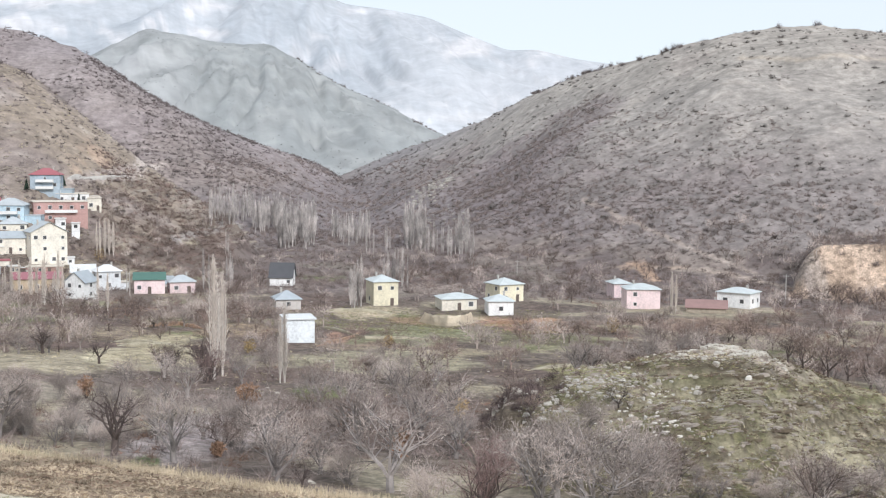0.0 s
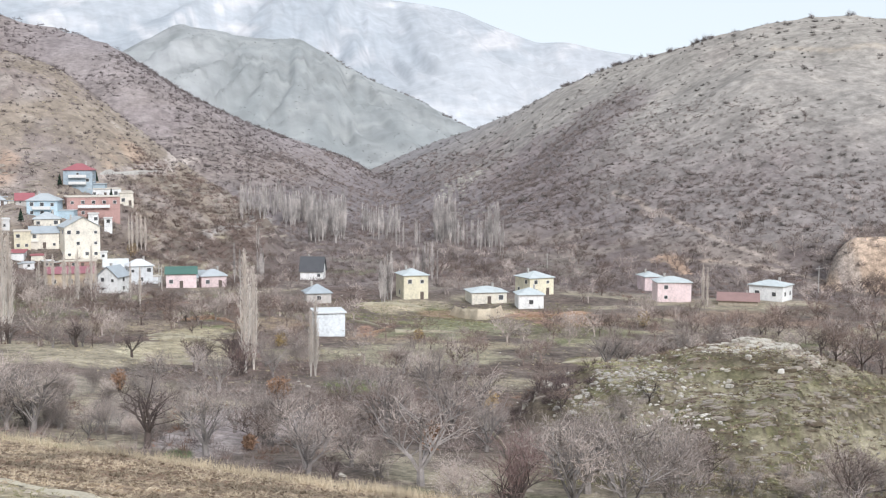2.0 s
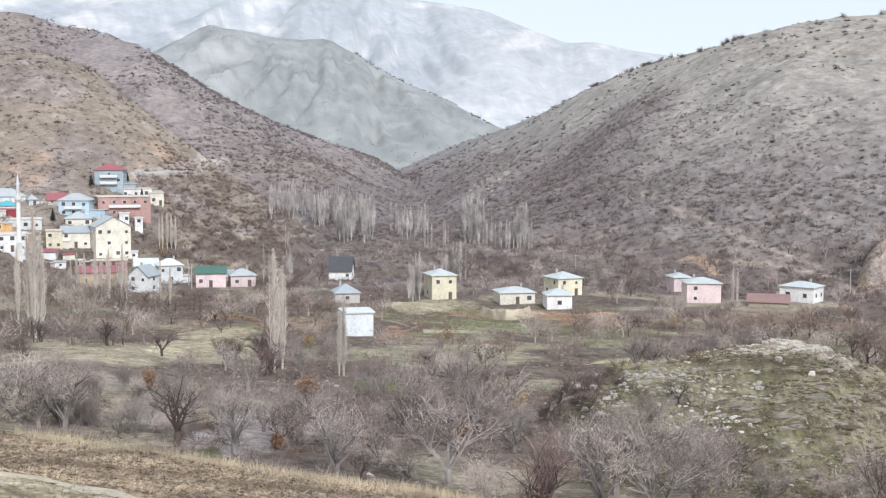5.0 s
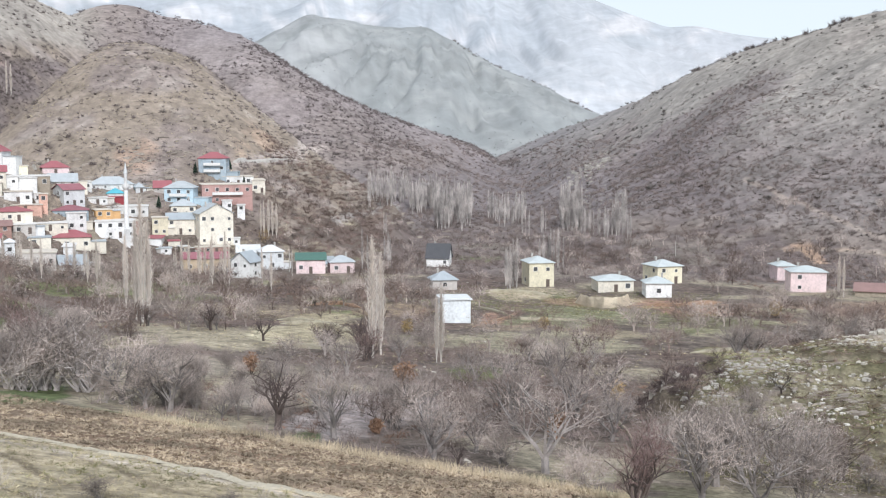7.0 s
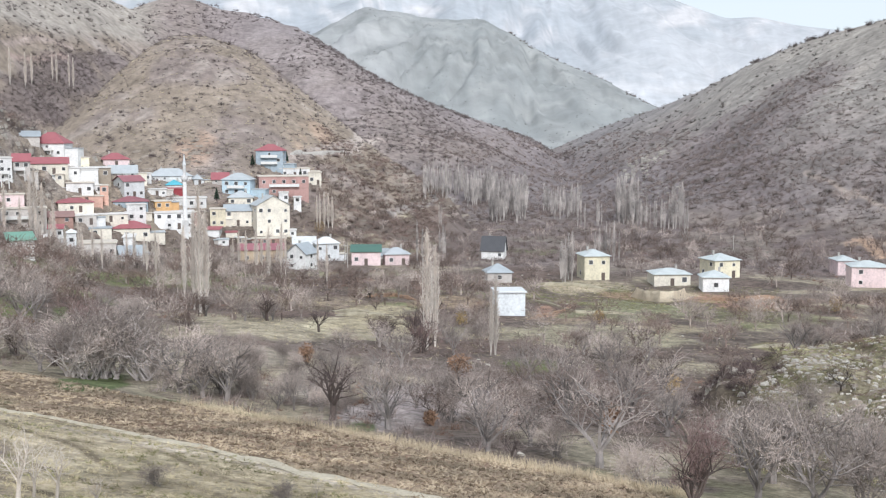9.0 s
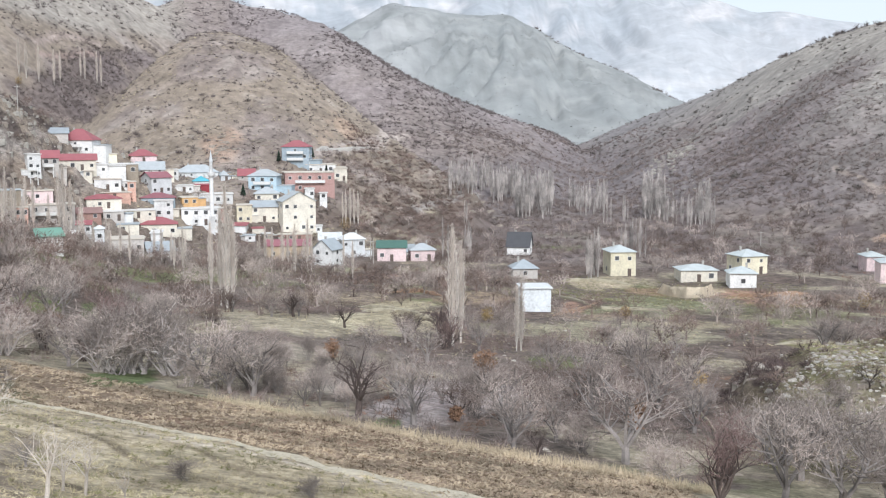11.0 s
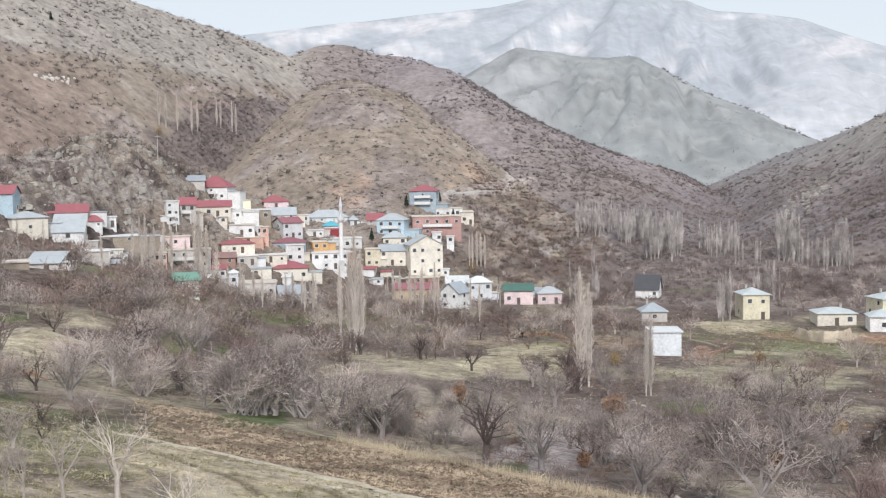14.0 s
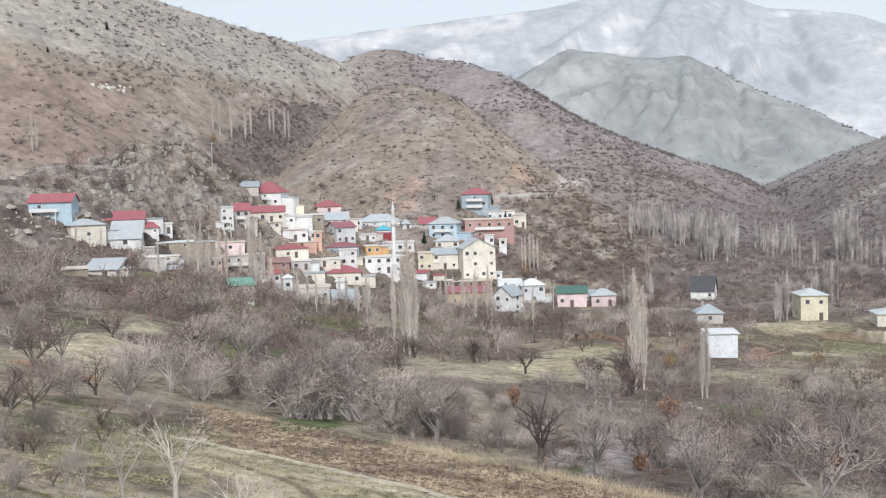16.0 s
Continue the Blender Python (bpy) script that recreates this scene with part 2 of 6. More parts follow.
# ---- the ground ----
def polyline_distance(x, y, pts):
    best = np.full_like(x, 1e9)
    for (ax, ay), (bx, by) in zip(pts, pts[1:]):
        dx, dy = bx - ax, by - ay
        u = np.clip(((x - ax) * dx + (y - ay) * dy) / (dx * dx + dy * dy), 0, 1)
        best = np.minimum(best, np.hypot(x - ax - u * dx, y - ay - u * dy))
    return best


def sights(*pairs):
    return [plan(b, spot(b, d)[0]) for b, d in pairs]


def soft(v, lo, hi):
    u = np.clip((v - lo) / (hi - lo), 0, 1)
    return u * u * (3 - 2 * u)


TRACKS = []


def build_ground():
    az = np.concatenate([np.arange(-180, -26, 4.0), np.arange(-26, 46.05, 0.165), np.arange(48, 180, 4.0)])
    rr = np.concatenate([[0.05, 1.5, 4, 8, 12, 16], np.exp(np.linspace(math.log(20), math.log(250), 225)), np.arange(251.5, 700, 2.4),
                         np.exp(np.linspace(math.log(702), math.log(3880), 110))])
    B, R = np.meshgrid(az, rr)
    Z = lie(B, R)
    X, Y = -R * np.sin(np.radians(B)), R * np.cos(np.radians(B))
    X = X + 0.6 * np.exp(-R / 2.5)  # the middle of the grid lies beside the eye
    S = 0.385 * X + 0.923 * Y
    # colours of soil, grass, rock and snow, with distance haze and some shading put in
    n1, n2, n3 = fbm(X / 14, Y / 14, 4, 61), fbm(X / 55, Y / 55, 4, 66), fbm(X / 5, Y / 5, 3, 71)
    col = np.zeros((*X.shape, 3))
    col[:] = (0.165, 0.138, 0.11)

    def lay(mask, c):
        nonlocal col
        m = np.clip(mask, 0, 1)[..., None]
        col = col * (1 - m) + np.array(c) * m

    lay(soft(n1, 0.02, 0.25) * 0.8, (0.35, 0.315, 0.21))
    lay(soft(n1 + n3 * 0.5, 0.1, 0.35) * soft(-n2, -0.05, 0.2), (0.16, 0.18, 0.08))
    lay(soft(-n1, 0.1, 0.35) * 0.7, (0.17, 0.125, 0.10))
    lay(soft(R, 255, 280) * soft(12 - B, 0, 4) * 0.75, (0.20, 0.17, 0.155))
    hill = soft(Z, 12, 20) * soft(R, 270, 310)
    east, west = soft(-B, -6, -3), soft(B, 4, 6)
    lay(hill * east, (0.325, 0.308, 0.262))
    lay(hill * west, (0.30, 0.255, 0.19))
    lay(hill * soft(n2 + 0.5 * n1, 0.0, 0.35) * 0.7, (0.235, 0.20, 0.18))
    lay(hill * soft(n3 + n1, 0.2, 0.55) * 0.4, (0.36, 0.33, 0.27))
    lay(hill * east * soft(62 - Z, 0, 35) * 0.7, (0.225, 0.20, 0.182))
    back = west * soft(R, 440, 520) * soft(27 - B, 0, 3)
    lay(back * 0.65, (0.255, 0.222, 0.205))
    lay(west * soft(B, 33, 38) * soft(R, 330, 380) * soft(95 - Z, 0, 25) * 0.7, (0.275, 0.212, 0.165))
    lay(west * soft(B, 27, 30) * soft(R, 420, 520) * soft(Z, 78, 98), (0.36, 0.335, 0.275))
    # haze of distance, put into the colour of the farther slopes
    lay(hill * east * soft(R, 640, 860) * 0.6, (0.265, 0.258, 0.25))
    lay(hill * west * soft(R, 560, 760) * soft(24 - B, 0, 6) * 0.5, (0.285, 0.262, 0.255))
    lay(soft(R, 380, 440) * soft(30 - Z, 0, 10) * soft(10 - np.abs(B - 5), 0, 3) * soft(900 - R, 0, 100) * 0.8, (0.215, 0.195, 0.185))
    rng = np.maximum(R, 1)
    dip = np.degrees(np.arctan2(Z - EYE_LEVEL, rng))
    high = west * soft(B, 24, 26) * soft(R, 380, 430) * soft(dip - 4.2 - (B - 25) * 0.16 + 1.2 * n2, -0.25, 0.35)
    lay(high, (0.37, 0.345, 0.285))
    lay(high * soft(n3, 0.0, 0.4) * 0.5, (0.30, 0.275, 0.22))
    lay(west * soft(R, 345, 380) * soft(2.6 - np.abs(B - 31.9 + dip) + 2 * n1, 0, 1.2) * soft(dip, 0, 0.5) * soft(4 - dip, 0, 0.5) * 0.75, (0.19, 0.16, 0.148))
    rocky = soft(B, 27, 31) * soft(R, 235, 265) * soft(365 - R, 0, 30)
    lay(rocky * soft(n3 + 0.6 * n1, -0.15, 0.15), (0.27, 0.245, 0.205))
    lay(rocky * soft(-n3, 0.12, 0.3), (0.12, 0.10, 0.085))
    # dark cracks along the ledge faces: crevice shade put into the colour
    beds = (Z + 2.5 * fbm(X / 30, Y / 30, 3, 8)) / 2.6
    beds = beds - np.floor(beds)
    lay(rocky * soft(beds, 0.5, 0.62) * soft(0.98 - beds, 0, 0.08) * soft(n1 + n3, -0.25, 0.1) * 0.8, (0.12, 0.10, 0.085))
    lay(hill * east * soft(Z, 60, 95) * 0.6, (0.35, 0.33, 0.27))
    gully = np.interp(dip, (-3.6, -1.5, 1.0, 3.2), (-4.5, -3.2, -5.4, -8.2))
    wide = np.interp(dip, (-3.6, 3.2), (3.6, 1.1))
    lay(hill * east * soft(1 - np.abs(B - gully) / wide + 0.8 * n1, 0, 0.5) * soft(3.6 - dip, 0, 0.6) * 0.6, (0.205, 0.178, 0.17))
    knoll = soft(-B, 1, 7) * soft(R, 60, 70) * soft(125 - R, 0, 14)
    lay(knoll, (0.152, 0.146, 0.074))
    lay(knoll * soft(n3 + 0.4 * n1, 0.05, 0.3), (0.245, 0.225, 0.14))
    lay(knoll * soft(-n3, 0.1, 0.3) * 0.8, (0.13, 0.105, 0.072))
    # darker on the ledge risers, paler on the treads
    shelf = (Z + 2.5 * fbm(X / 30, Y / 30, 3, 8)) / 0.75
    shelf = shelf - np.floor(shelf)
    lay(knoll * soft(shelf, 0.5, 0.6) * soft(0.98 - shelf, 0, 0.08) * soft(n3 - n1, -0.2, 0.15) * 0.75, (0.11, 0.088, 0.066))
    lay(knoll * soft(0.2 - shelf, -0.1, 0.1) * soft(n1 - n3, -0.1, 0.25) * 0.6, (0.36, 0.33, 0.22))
    lay(knoll * soft(84 - R, 0, 10) * soft(n1 + 0.4 * n3, -0.15, 0.2) * 0.8, (0.18, 0.135, 0.10))
    crest = soft(-B, 10, 12.5) * soft(R, 98, 103) * soft(19.5 + B, 0, 3) * soft(118 - R, 0, 6)
    lay(crest * 0.8, (0.42, 0.37, 0.29))
    sandy = soft(-B, 16.9, 17.3) * soft(R, 286, 292) * soft(306 - R, 0, 2) * soft(20.6 - Z + 6 * n3, -12, 3)
    lay(sandy, (0.46, 0.355, 0.245))
    lay(sandy * soft(n3, 0.05, 0.3), (0.52, 0.41, 0.29))
    scar = np.exp(-((B - 17.2) / 1.3) ** 2 - ((R - 385) / 22) ** 2)
    lay(soft(scar * (1 + 1.6 * n1 + 1.2 * n3), 0.3, 0.9) * 0.75, (0.38, 0.285, 0.195))
    scar = np.exp(-((B - 23.0) / 1.1) ** 2 - ((R - 362) / 12) ** 2)
    lay(soft(scar * (1 + 1.6 * n1 + 1.2 * n3), 0.3, 0.9) * 0.75, (0.38, 0.275, 0.19))
    # the near slope: dry grass, the stubble field, a mown strip along its edge
    near = soft(50 - S, -1, 1) * soft(B, -12, -6) * soft(110 - R, 0, 20)
    lay(near * soft(36 - S, -2, 2), (0.46, 0.40, 0.26))
    wild = soft(B + 4 * n1, 32.5, 35.5) * soft(95 - R, 0, 25)
    lay(near * soft(36 - S, -2, 2) * soft(n2 + 0.6 * n1, 0.15, 0.4) * 0.5, (0.33, 0.25, 0.17))
    lay(near * soft(36 - S, -2, 2) * soft(n1 + n3, 0.05, 0.35) * 0.6, (0.285, 0.262, 0.165))
    edge = 33.2 + 0.9 * n1 * 2
    lay(wild, (0.21, 0.175, 0.13))
    lay(wild * soft(n3 + n1, 0.05, 0.3), (0.31, 0.265, 0.19))
    lay(wild * soft(-n1 - 0.5 * n3, 0.08, 0.3), (0.14, 0.15, 0.075))
    stubble = soft(S, edge, edge + 0.6) * soft(47.2 - S + n1 * 2, 0, 0.8) * soft(B, -2, 1) * soft(33.5 - B, 0, 0.8)
    lay(stubble, (0.27, 0.205, 0.135))
    lay(stubble * soft(np.sin(S * 3.2 + n3 * 2.5) + n3 * 2, 0.2, 1.1) * 0.7, (0.33, 0.26, 0.17))
    lay(stubble * soft(n3 - n1, 0.15, 0.5) * 0.7, (0.19, 0.125, 0.08))
    lay(near * soft(35 - S, -1, 1) * soft(np.sin(S * 2.1 + n1 * 5 + X * 0.05), 0.75, 0.95) * 0.75, (0.17, 0.14, 0.09))
    lay(np.exp(-((S - edge + 1.2) / 0.5) ** 2) * near * soft(B, 3, 7) * soft(n3 + 0.3, 0, 0.3) * 0.8, (0.50, 0.45, 0.355))
    lay(soft(-stubble, -0.5, 0) * np.exp(-((S - 48) / 2.2) ** 2) * soft(n1, 0.0, 0.12) * soft(B, 6, 12) * soft(27 - B, 0, 3) * 0.7, (0.13, 0.17, 0.06))
    # meadows between the trees
    for b, d, w, h, c in ((6, -5.8, 1.3, 0.5, (0.15, 0.185, 0.07)), (15.2, -9.6, 2.4, 0.7, (0.42, 0.385, 0.25)),
                          (29.4, -8.7, 0.6, 0.6, (0.13, 0.165, 0.07)), (38.4, -7.5, 3.2, 0.7, (0.41, 0.36, 0.24)), (12.6, -14.1, 3.6, 1.0, (0.36, 0.32, 0.285)),
                          (28.2, -12.1, 1.9, 0.45, (0.11, 0.15, 0.055)), (31.6, -8.0, 1.2, 0.5, (0.15, 0.19, 0.075)), (14.9, -14.8, 0.8, 0.3, (0.11, 0.16, 0.05)), (6.2, -11.6, 1.8, 0.3, (0.14, 0.18, 0.06)), (20.5, -11.2, 2.2, 0.6, (0.33, 0.295, 0.22)), (31.9, -8.3, 1.6, 0.6, (0.17, 0.20, 0.085)), (31.8, -9.5, 1.4, 0.35, (0.42, 0.385, 0.26)), (39.3, -6.6, 1.0, 0.3, (0.16, 0.19, 0.08)),
                          (-1.5, -8.15, 4.4, 0.28, (0.27, 0.19, 0.12)), (-0.6, -8.0, 1.6, 0.22, (0.50, 0.42, 0.28)), (36.5, -12.5, 5, 1.1, (0.23, 0.225, 0.12)),
                          (-21.5, -7.9, 2, 0.5, (0.31, 0.28, 0.18)), (-7.6, -10.6, 2.6, 0.5, (0.25, 0.24, 0.13)),
                          (-9.6, -5.35, 0.7, 0.3, (0.42, 0.27, 0.17)), (3.5, -9.3, 5.0, 0.4, (0.29, 0.225, 0.155)), (18, -8.6, 4.0, 0.5, (0.29, 0.24, 0.165)), (10, -8.6, 2.4, 0.4, (0.31, 0.24, 0.16)), (-13, -8.0, 6, 0.4, (0.27, 0.20, 0.14)), (1.2, -8.95, 4.0, 0.6, (0.27, 0.275, 0.155)), (3.0, -10.2, 5.5, 0.8, (0.32, 0.30, 0.195)), (-1.0, -9.7, 3.0, 0.3, (0.33, 0.29, 0.19)), (4.2, -7.8, 1.8, 0.25, (0.40, 0.345, 0.23)), (-4.2, -8.2, 1.9, 0.3, (0.31, 0.20, 0.13)), (6.4, -5.6, 1.4, 0.45, (0.15, 0.19, 0.075)), (-5.5, -9.0, 3.4, 0.4, (0.21, 0.205, 0.115)),
                          (11.1, -13.5, 3.6, 0.9, (0.36, 0.315, 0.285)), (14.1, -9.5, 2.6, 0.8, (0.40, 0.355, 0.225)), (2.2, -8.9, 4.0, 0.55, (0.20, 0.205, 0.115)), (4.5, -7.9, 1.2, 0.3, (0.43, 0.37, 0.25)),
                          (17.6, -12.6, 1.4, 1.0, (0.34, 0.305, 0.235)), (38.5, -8.0, 2.4, 0.8, (0.43, 0.38, 0.25)), (32.0, -8.2, 0.6, 0.8, (0.16, 0.20, 0.07)), (-6.0, -10.4, 1.4, 0.3, (0.27, 0.26, 0.12)),
                          (6.1, -11.8, 1.6, 0.5, (0.15, 0.18, 0.07)), (-4.6, -8.3, 2.8, 0.5, (0.30, 0.19, 0.13)), (5.4, -8.9, 0.9, 0.4, (0.38, 0.24, 0.16))):
        m = 1 - ((B - b) / w) ** 2 - ((dip - d) / h) ** 2 + 0.9 * n1 + 0.7 * n3
        lay(soft(m, 0.1, 0.5) * soft(330 - R, 0, 15) * 0.9, c)
    for pts, w, c in TRACKS:
        d = polyline_distance(X * SCALE, Y * SCALE, pts)
        lay(soft(w - d, -0.5, 0.5), c)
    # grey mountain and snowy range, the haze before them put into pale colours
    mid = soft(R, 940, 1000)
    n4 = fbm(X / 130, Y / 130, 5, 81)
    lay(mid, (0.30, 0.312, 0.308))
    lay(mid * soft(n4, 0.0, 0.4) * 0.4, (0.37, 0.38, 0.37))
    # the left flank fades: more haze put into its colour
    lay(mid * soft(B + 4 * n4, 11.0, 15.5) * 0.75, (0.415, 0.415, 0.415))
    c = B - 9.0  # gullies run down from the main spur, lit and shaded sides put into the colour
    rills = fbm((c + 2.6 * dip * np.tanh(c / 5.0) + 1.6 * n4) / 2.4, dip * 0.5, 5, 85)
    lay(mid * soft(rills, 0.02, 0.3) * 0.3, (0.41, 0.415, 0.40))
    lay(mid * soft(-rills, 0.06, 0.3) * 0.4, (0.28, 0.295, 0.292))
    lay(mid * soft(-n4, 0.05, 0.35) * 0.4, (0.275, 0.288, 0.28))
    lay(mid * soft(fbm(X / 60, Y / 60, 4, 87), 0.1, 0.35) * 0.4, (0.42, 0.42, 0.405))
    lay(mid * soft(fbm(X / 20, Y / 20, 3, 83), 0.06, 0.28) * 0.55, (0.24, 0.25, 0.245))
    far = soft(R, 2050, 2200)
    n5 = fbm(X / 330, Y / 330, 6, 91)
    sunny = soft(-B, -7, 3)  # sunlight on the eastern flank put into the colour, and more snow
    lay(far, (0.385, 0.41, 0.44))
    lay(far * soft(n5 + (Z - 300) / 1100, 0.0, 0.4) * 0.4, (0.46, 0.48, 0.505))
    # broad blue shading of the slopes, laid on as colour
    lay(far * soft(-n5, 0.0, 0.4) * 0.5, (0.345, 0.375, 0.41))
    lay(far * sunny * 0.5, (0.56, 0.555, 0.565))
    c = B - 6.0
    # gully relief of the range painted as lighter and darker streaks
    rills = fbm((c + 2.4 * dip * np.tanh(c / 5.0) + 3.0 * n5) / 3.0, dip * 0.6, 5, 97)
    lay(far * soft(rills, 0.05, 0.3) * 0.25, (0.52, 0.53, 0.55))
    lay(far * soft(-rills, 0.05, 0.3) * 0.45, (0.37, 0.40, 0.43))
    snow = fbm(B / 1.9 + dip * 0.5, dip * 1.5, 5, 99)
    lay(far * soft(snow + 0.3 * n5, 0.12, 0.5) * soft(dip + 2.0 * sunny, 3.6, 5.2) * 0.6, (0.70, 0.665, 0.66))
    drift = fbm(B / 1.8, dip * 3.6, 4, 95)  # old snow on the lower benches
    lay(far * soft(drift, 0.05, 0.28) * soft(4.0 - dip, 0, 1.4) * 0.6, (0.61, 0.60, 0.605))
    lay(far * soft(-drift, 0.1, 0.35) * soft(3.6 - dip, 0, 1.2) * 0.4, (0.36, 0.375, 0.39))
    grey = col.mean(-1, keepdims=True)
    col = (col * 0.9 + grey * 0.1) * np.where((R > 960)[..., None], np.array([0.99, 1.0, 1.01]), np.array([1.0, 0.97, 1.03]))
    col *= (1 + 0.25 * n3 * soft(900 - R, 0, 300) + 0.15 * n1)[..., None]
    rows, cols = X.shape
    co = SCALE * np.stack([X, Y, Z], -1).reshape(-1, 3)
    i = np.arange(rows - 1)[:, None] * cols + np.arange(cols)[None]
    j = np.arange(rows - 1)[:, None] * cols + (np.arange(cols)[None] + 1) % cols
    quads = np.stack([i, i + cols, j + cols, j], -1).reshape(-1, 4)
    me = bpy.data.meshes.new("ground")
    me.vertices.add(len(co))
    me.vertices.foreach_set("co", co.astype(np.float32).ravel())
    me.loops.add(quads.size)
    me.loops.foreach_set("vertex_index", quads.astype(np.int32).ravel())
    me.polygons.add(len(quads))
    me.polygons.foreach_set("loop_start", np.arange(0, quads.size, 4, dtype=np.int32))
    me.polygons.foreach_set("use_smooth", np.ones(len(quads), bool))
    me.update(calc_edges=True)
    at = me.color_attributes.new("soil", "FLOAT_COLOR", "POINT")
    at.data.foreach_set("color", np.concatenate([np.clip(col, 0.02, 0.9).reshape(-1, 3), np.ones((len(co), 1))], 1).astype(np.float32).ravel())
    me.materials.append(ground_material("soil_and_dry_grass", ((2.2, 0.62, 1.38), (0.5, 0.52, 1.48), (0.05, 0.8, 1.2)), 0.3))
    me.materials.append(ground_material("hillside_soil", ((1.1, 0.9, 1.1), (0.24, 0.7, 1.3), (0.05, 0.84, 1.16)), 0.4))
    me.materials.append(ground_material("hazed_mountain_rock", ((0.03, 0.93, 1.07), (0.012, 0.92, 1.08), (0.004, 0.92, 1.08)), 1.0))
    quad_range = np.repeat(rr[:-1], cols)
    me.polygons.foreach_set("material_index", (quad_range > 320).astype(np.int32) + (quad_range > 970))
    return tagged(new("ground", me), "dry winter valley floor and scrubby hills", "ground", kind="structure")


def ground_material(name, grains, relief):
    m = bpy.data.materials.new(name)
    m.use_nodes = True
    n, l = m.node_tree.nodes, m.node_tree.links
    b = n["Principled BSDF"]
    b.inputs["Roughness"].default_value = 1.0
    b.inputs["Specular IOR Level"].default_value = 0.1
    a = n.new("ShaderNodeAttribute")
    a.attribute_name = "soil"
    geo = n.new("ShaderNodeNewGeometry")
    value, height = None, None
    for scale, lo, hi in grains:
        t, r = n.new("ShaderNodeTexNoise"), n.new("ShaderNodeMapRange")
        t.inputs["Scale"].default_value, t.inputs["Detail"].default_value, t.inputs["Roughness"].default_value = scale, 6, 0.65
        r.inputs["From Min"].default_value, r.inputs["From Max"].default_value = 0.3, 0.7
        r.inputs["To Min"].default_value, r.inputs["To Max"].default_value = lo, hi
        l.new(geo.outputs["Position"], t.inputs["Vector"])
        l.new(t.outputs["Fac"], r.inputs["Value"])
        if value is None:
            value, height = r.outputs["Result"], t.outputs["Fac"]
        else:
            x = n.new("ShaderNodeMath")
            x.operation = "MULTIPLY"
            l.new(value, x.inputs[0])
            l.new(r.outputs["Result"], x.inputs[1])
            value = x.outputs[0]
    mul = n.new("ShaderNodeVectorMath")
    mul.operation = "SCALE"
    l.new(a.outputs["Color"], mul.inputs[0])
    l.new(value, mul.inputs["Scale"])
    l.new(mul.outputs["Vector"], b.inputs["Base Color"])
    bp = n.new("ShaderNodeBump")
    bp.inputs["Strength"].default_value, bp.inputs["Distance"].default_value = 0.6, relief
    l.new(height, bp.inputs["Height"])
    l.new(bp.outputs["Normal"], b.inputs["Normal"])
    return m


DIRT = (0.36, 0.31, 0.25)
TRACKS.append((sights((19, -1.5), (17.2, -1.0), (16.2, -0.75), (15.0, -0.5), (14.4, -0.35)), 2.2, (0.42, 0.37, 0.31)))
TRACKS.append((sights((10.2, -3.3), (11.2, -3.5), (12.4, -3.8), (13.4, -4.0)), 1.8, (0.33, 0.31, 0.27)))
TRACKS.append((sights((-8.5, -5.3), (-11.5, -5.3), (-14, -5.35), (-16.5, -5.9), (-18.5, -6.4)), 1.5, DIRT))
TRACKS.append((sights((-7, -1.9), (-10, -3.2), (-12.5, -4.3), (-15.5, -5.4)), 1.2, DIRT))
TRACKS.append((sights((-9.2, -5.29), (-9.5, -5.12), (-9.9, -5.08), (-10.2, -5.4), (-10.6, -5.9)), 2.6, (0.46, 0.33, 0.22)))
TRACKS.append((sights((-9.9, -5.2), (-11.5, -5.22), (-13.0, -5.25)), 0.9, (0.42, 0.34, 0.25)))
TRACKS.append((sights((-12.9, -5.3), (-14.1, -5.49), (-16.7, -5.89), (-18.8, -6.3)), 1.5, (0.40, 0.34, 0.265)))
TRACKS.append((sights((31.6, 4.1), (30.6, 4.35), (29.2, 4.2), (28.6, 4.0)), 1.6, (0.42, 0.35, 0.29)))
TRACKS.append((sights((31.4, 3.55), (30.2, 3.45), (28.8, 3.6)), 1.4, (0.36, 0.28, 0.23)))
TRACKS.append((sights((16.9, -1.11), (15.7, -1.07), (15.0, -0.85), (14.4, -0.53), (13.8, -0.35)), 1.8, (0.46, 0.41, 0.34)))
TRACKS.append((sights((-13.9, -15.6), (-16.4, -15.4), (-18.5, -15.2), (-20.8, -15.0)), 0.5, (0.40, 0.34, 0.26)))
TRACKS.append((sights((-14.5, 5.05), (-17.5, 4.9), (-21.5, 4.9)), 2.0, (0.40, 0.36, 0.28)))
build_ground()


# ---- houses ----
WALLS = {"white": (0.74, 0.74, 0.73), "ice": (0.70, 0.74, 0.76), "cream": (0.72, 0.68, 0.59), "yellow": (0.74, 0.69, 0.53), "pink": (0.74, 0.60, 0.60), "salmon": (0.66, 0.42, 0.34),
         "orange": (0.62, 0.39, 0.19), "pale": (0.62, 0.64, 0.65), "grey": (0.55, 0.52, 0.49), "stone": (0.36, 0.31, 0.25),
         "skyblue": (0.45, 0.57, 0.64), "bluegrey": (0.36, 0.43, 0.48), "redwall": (0.52, 0.33, 0.30), "maroon": (0.28, 0.05, 0.06), "brick": (0.42, 0.27, 0.23), "tan": (0.50, 0.40, 0.29)}
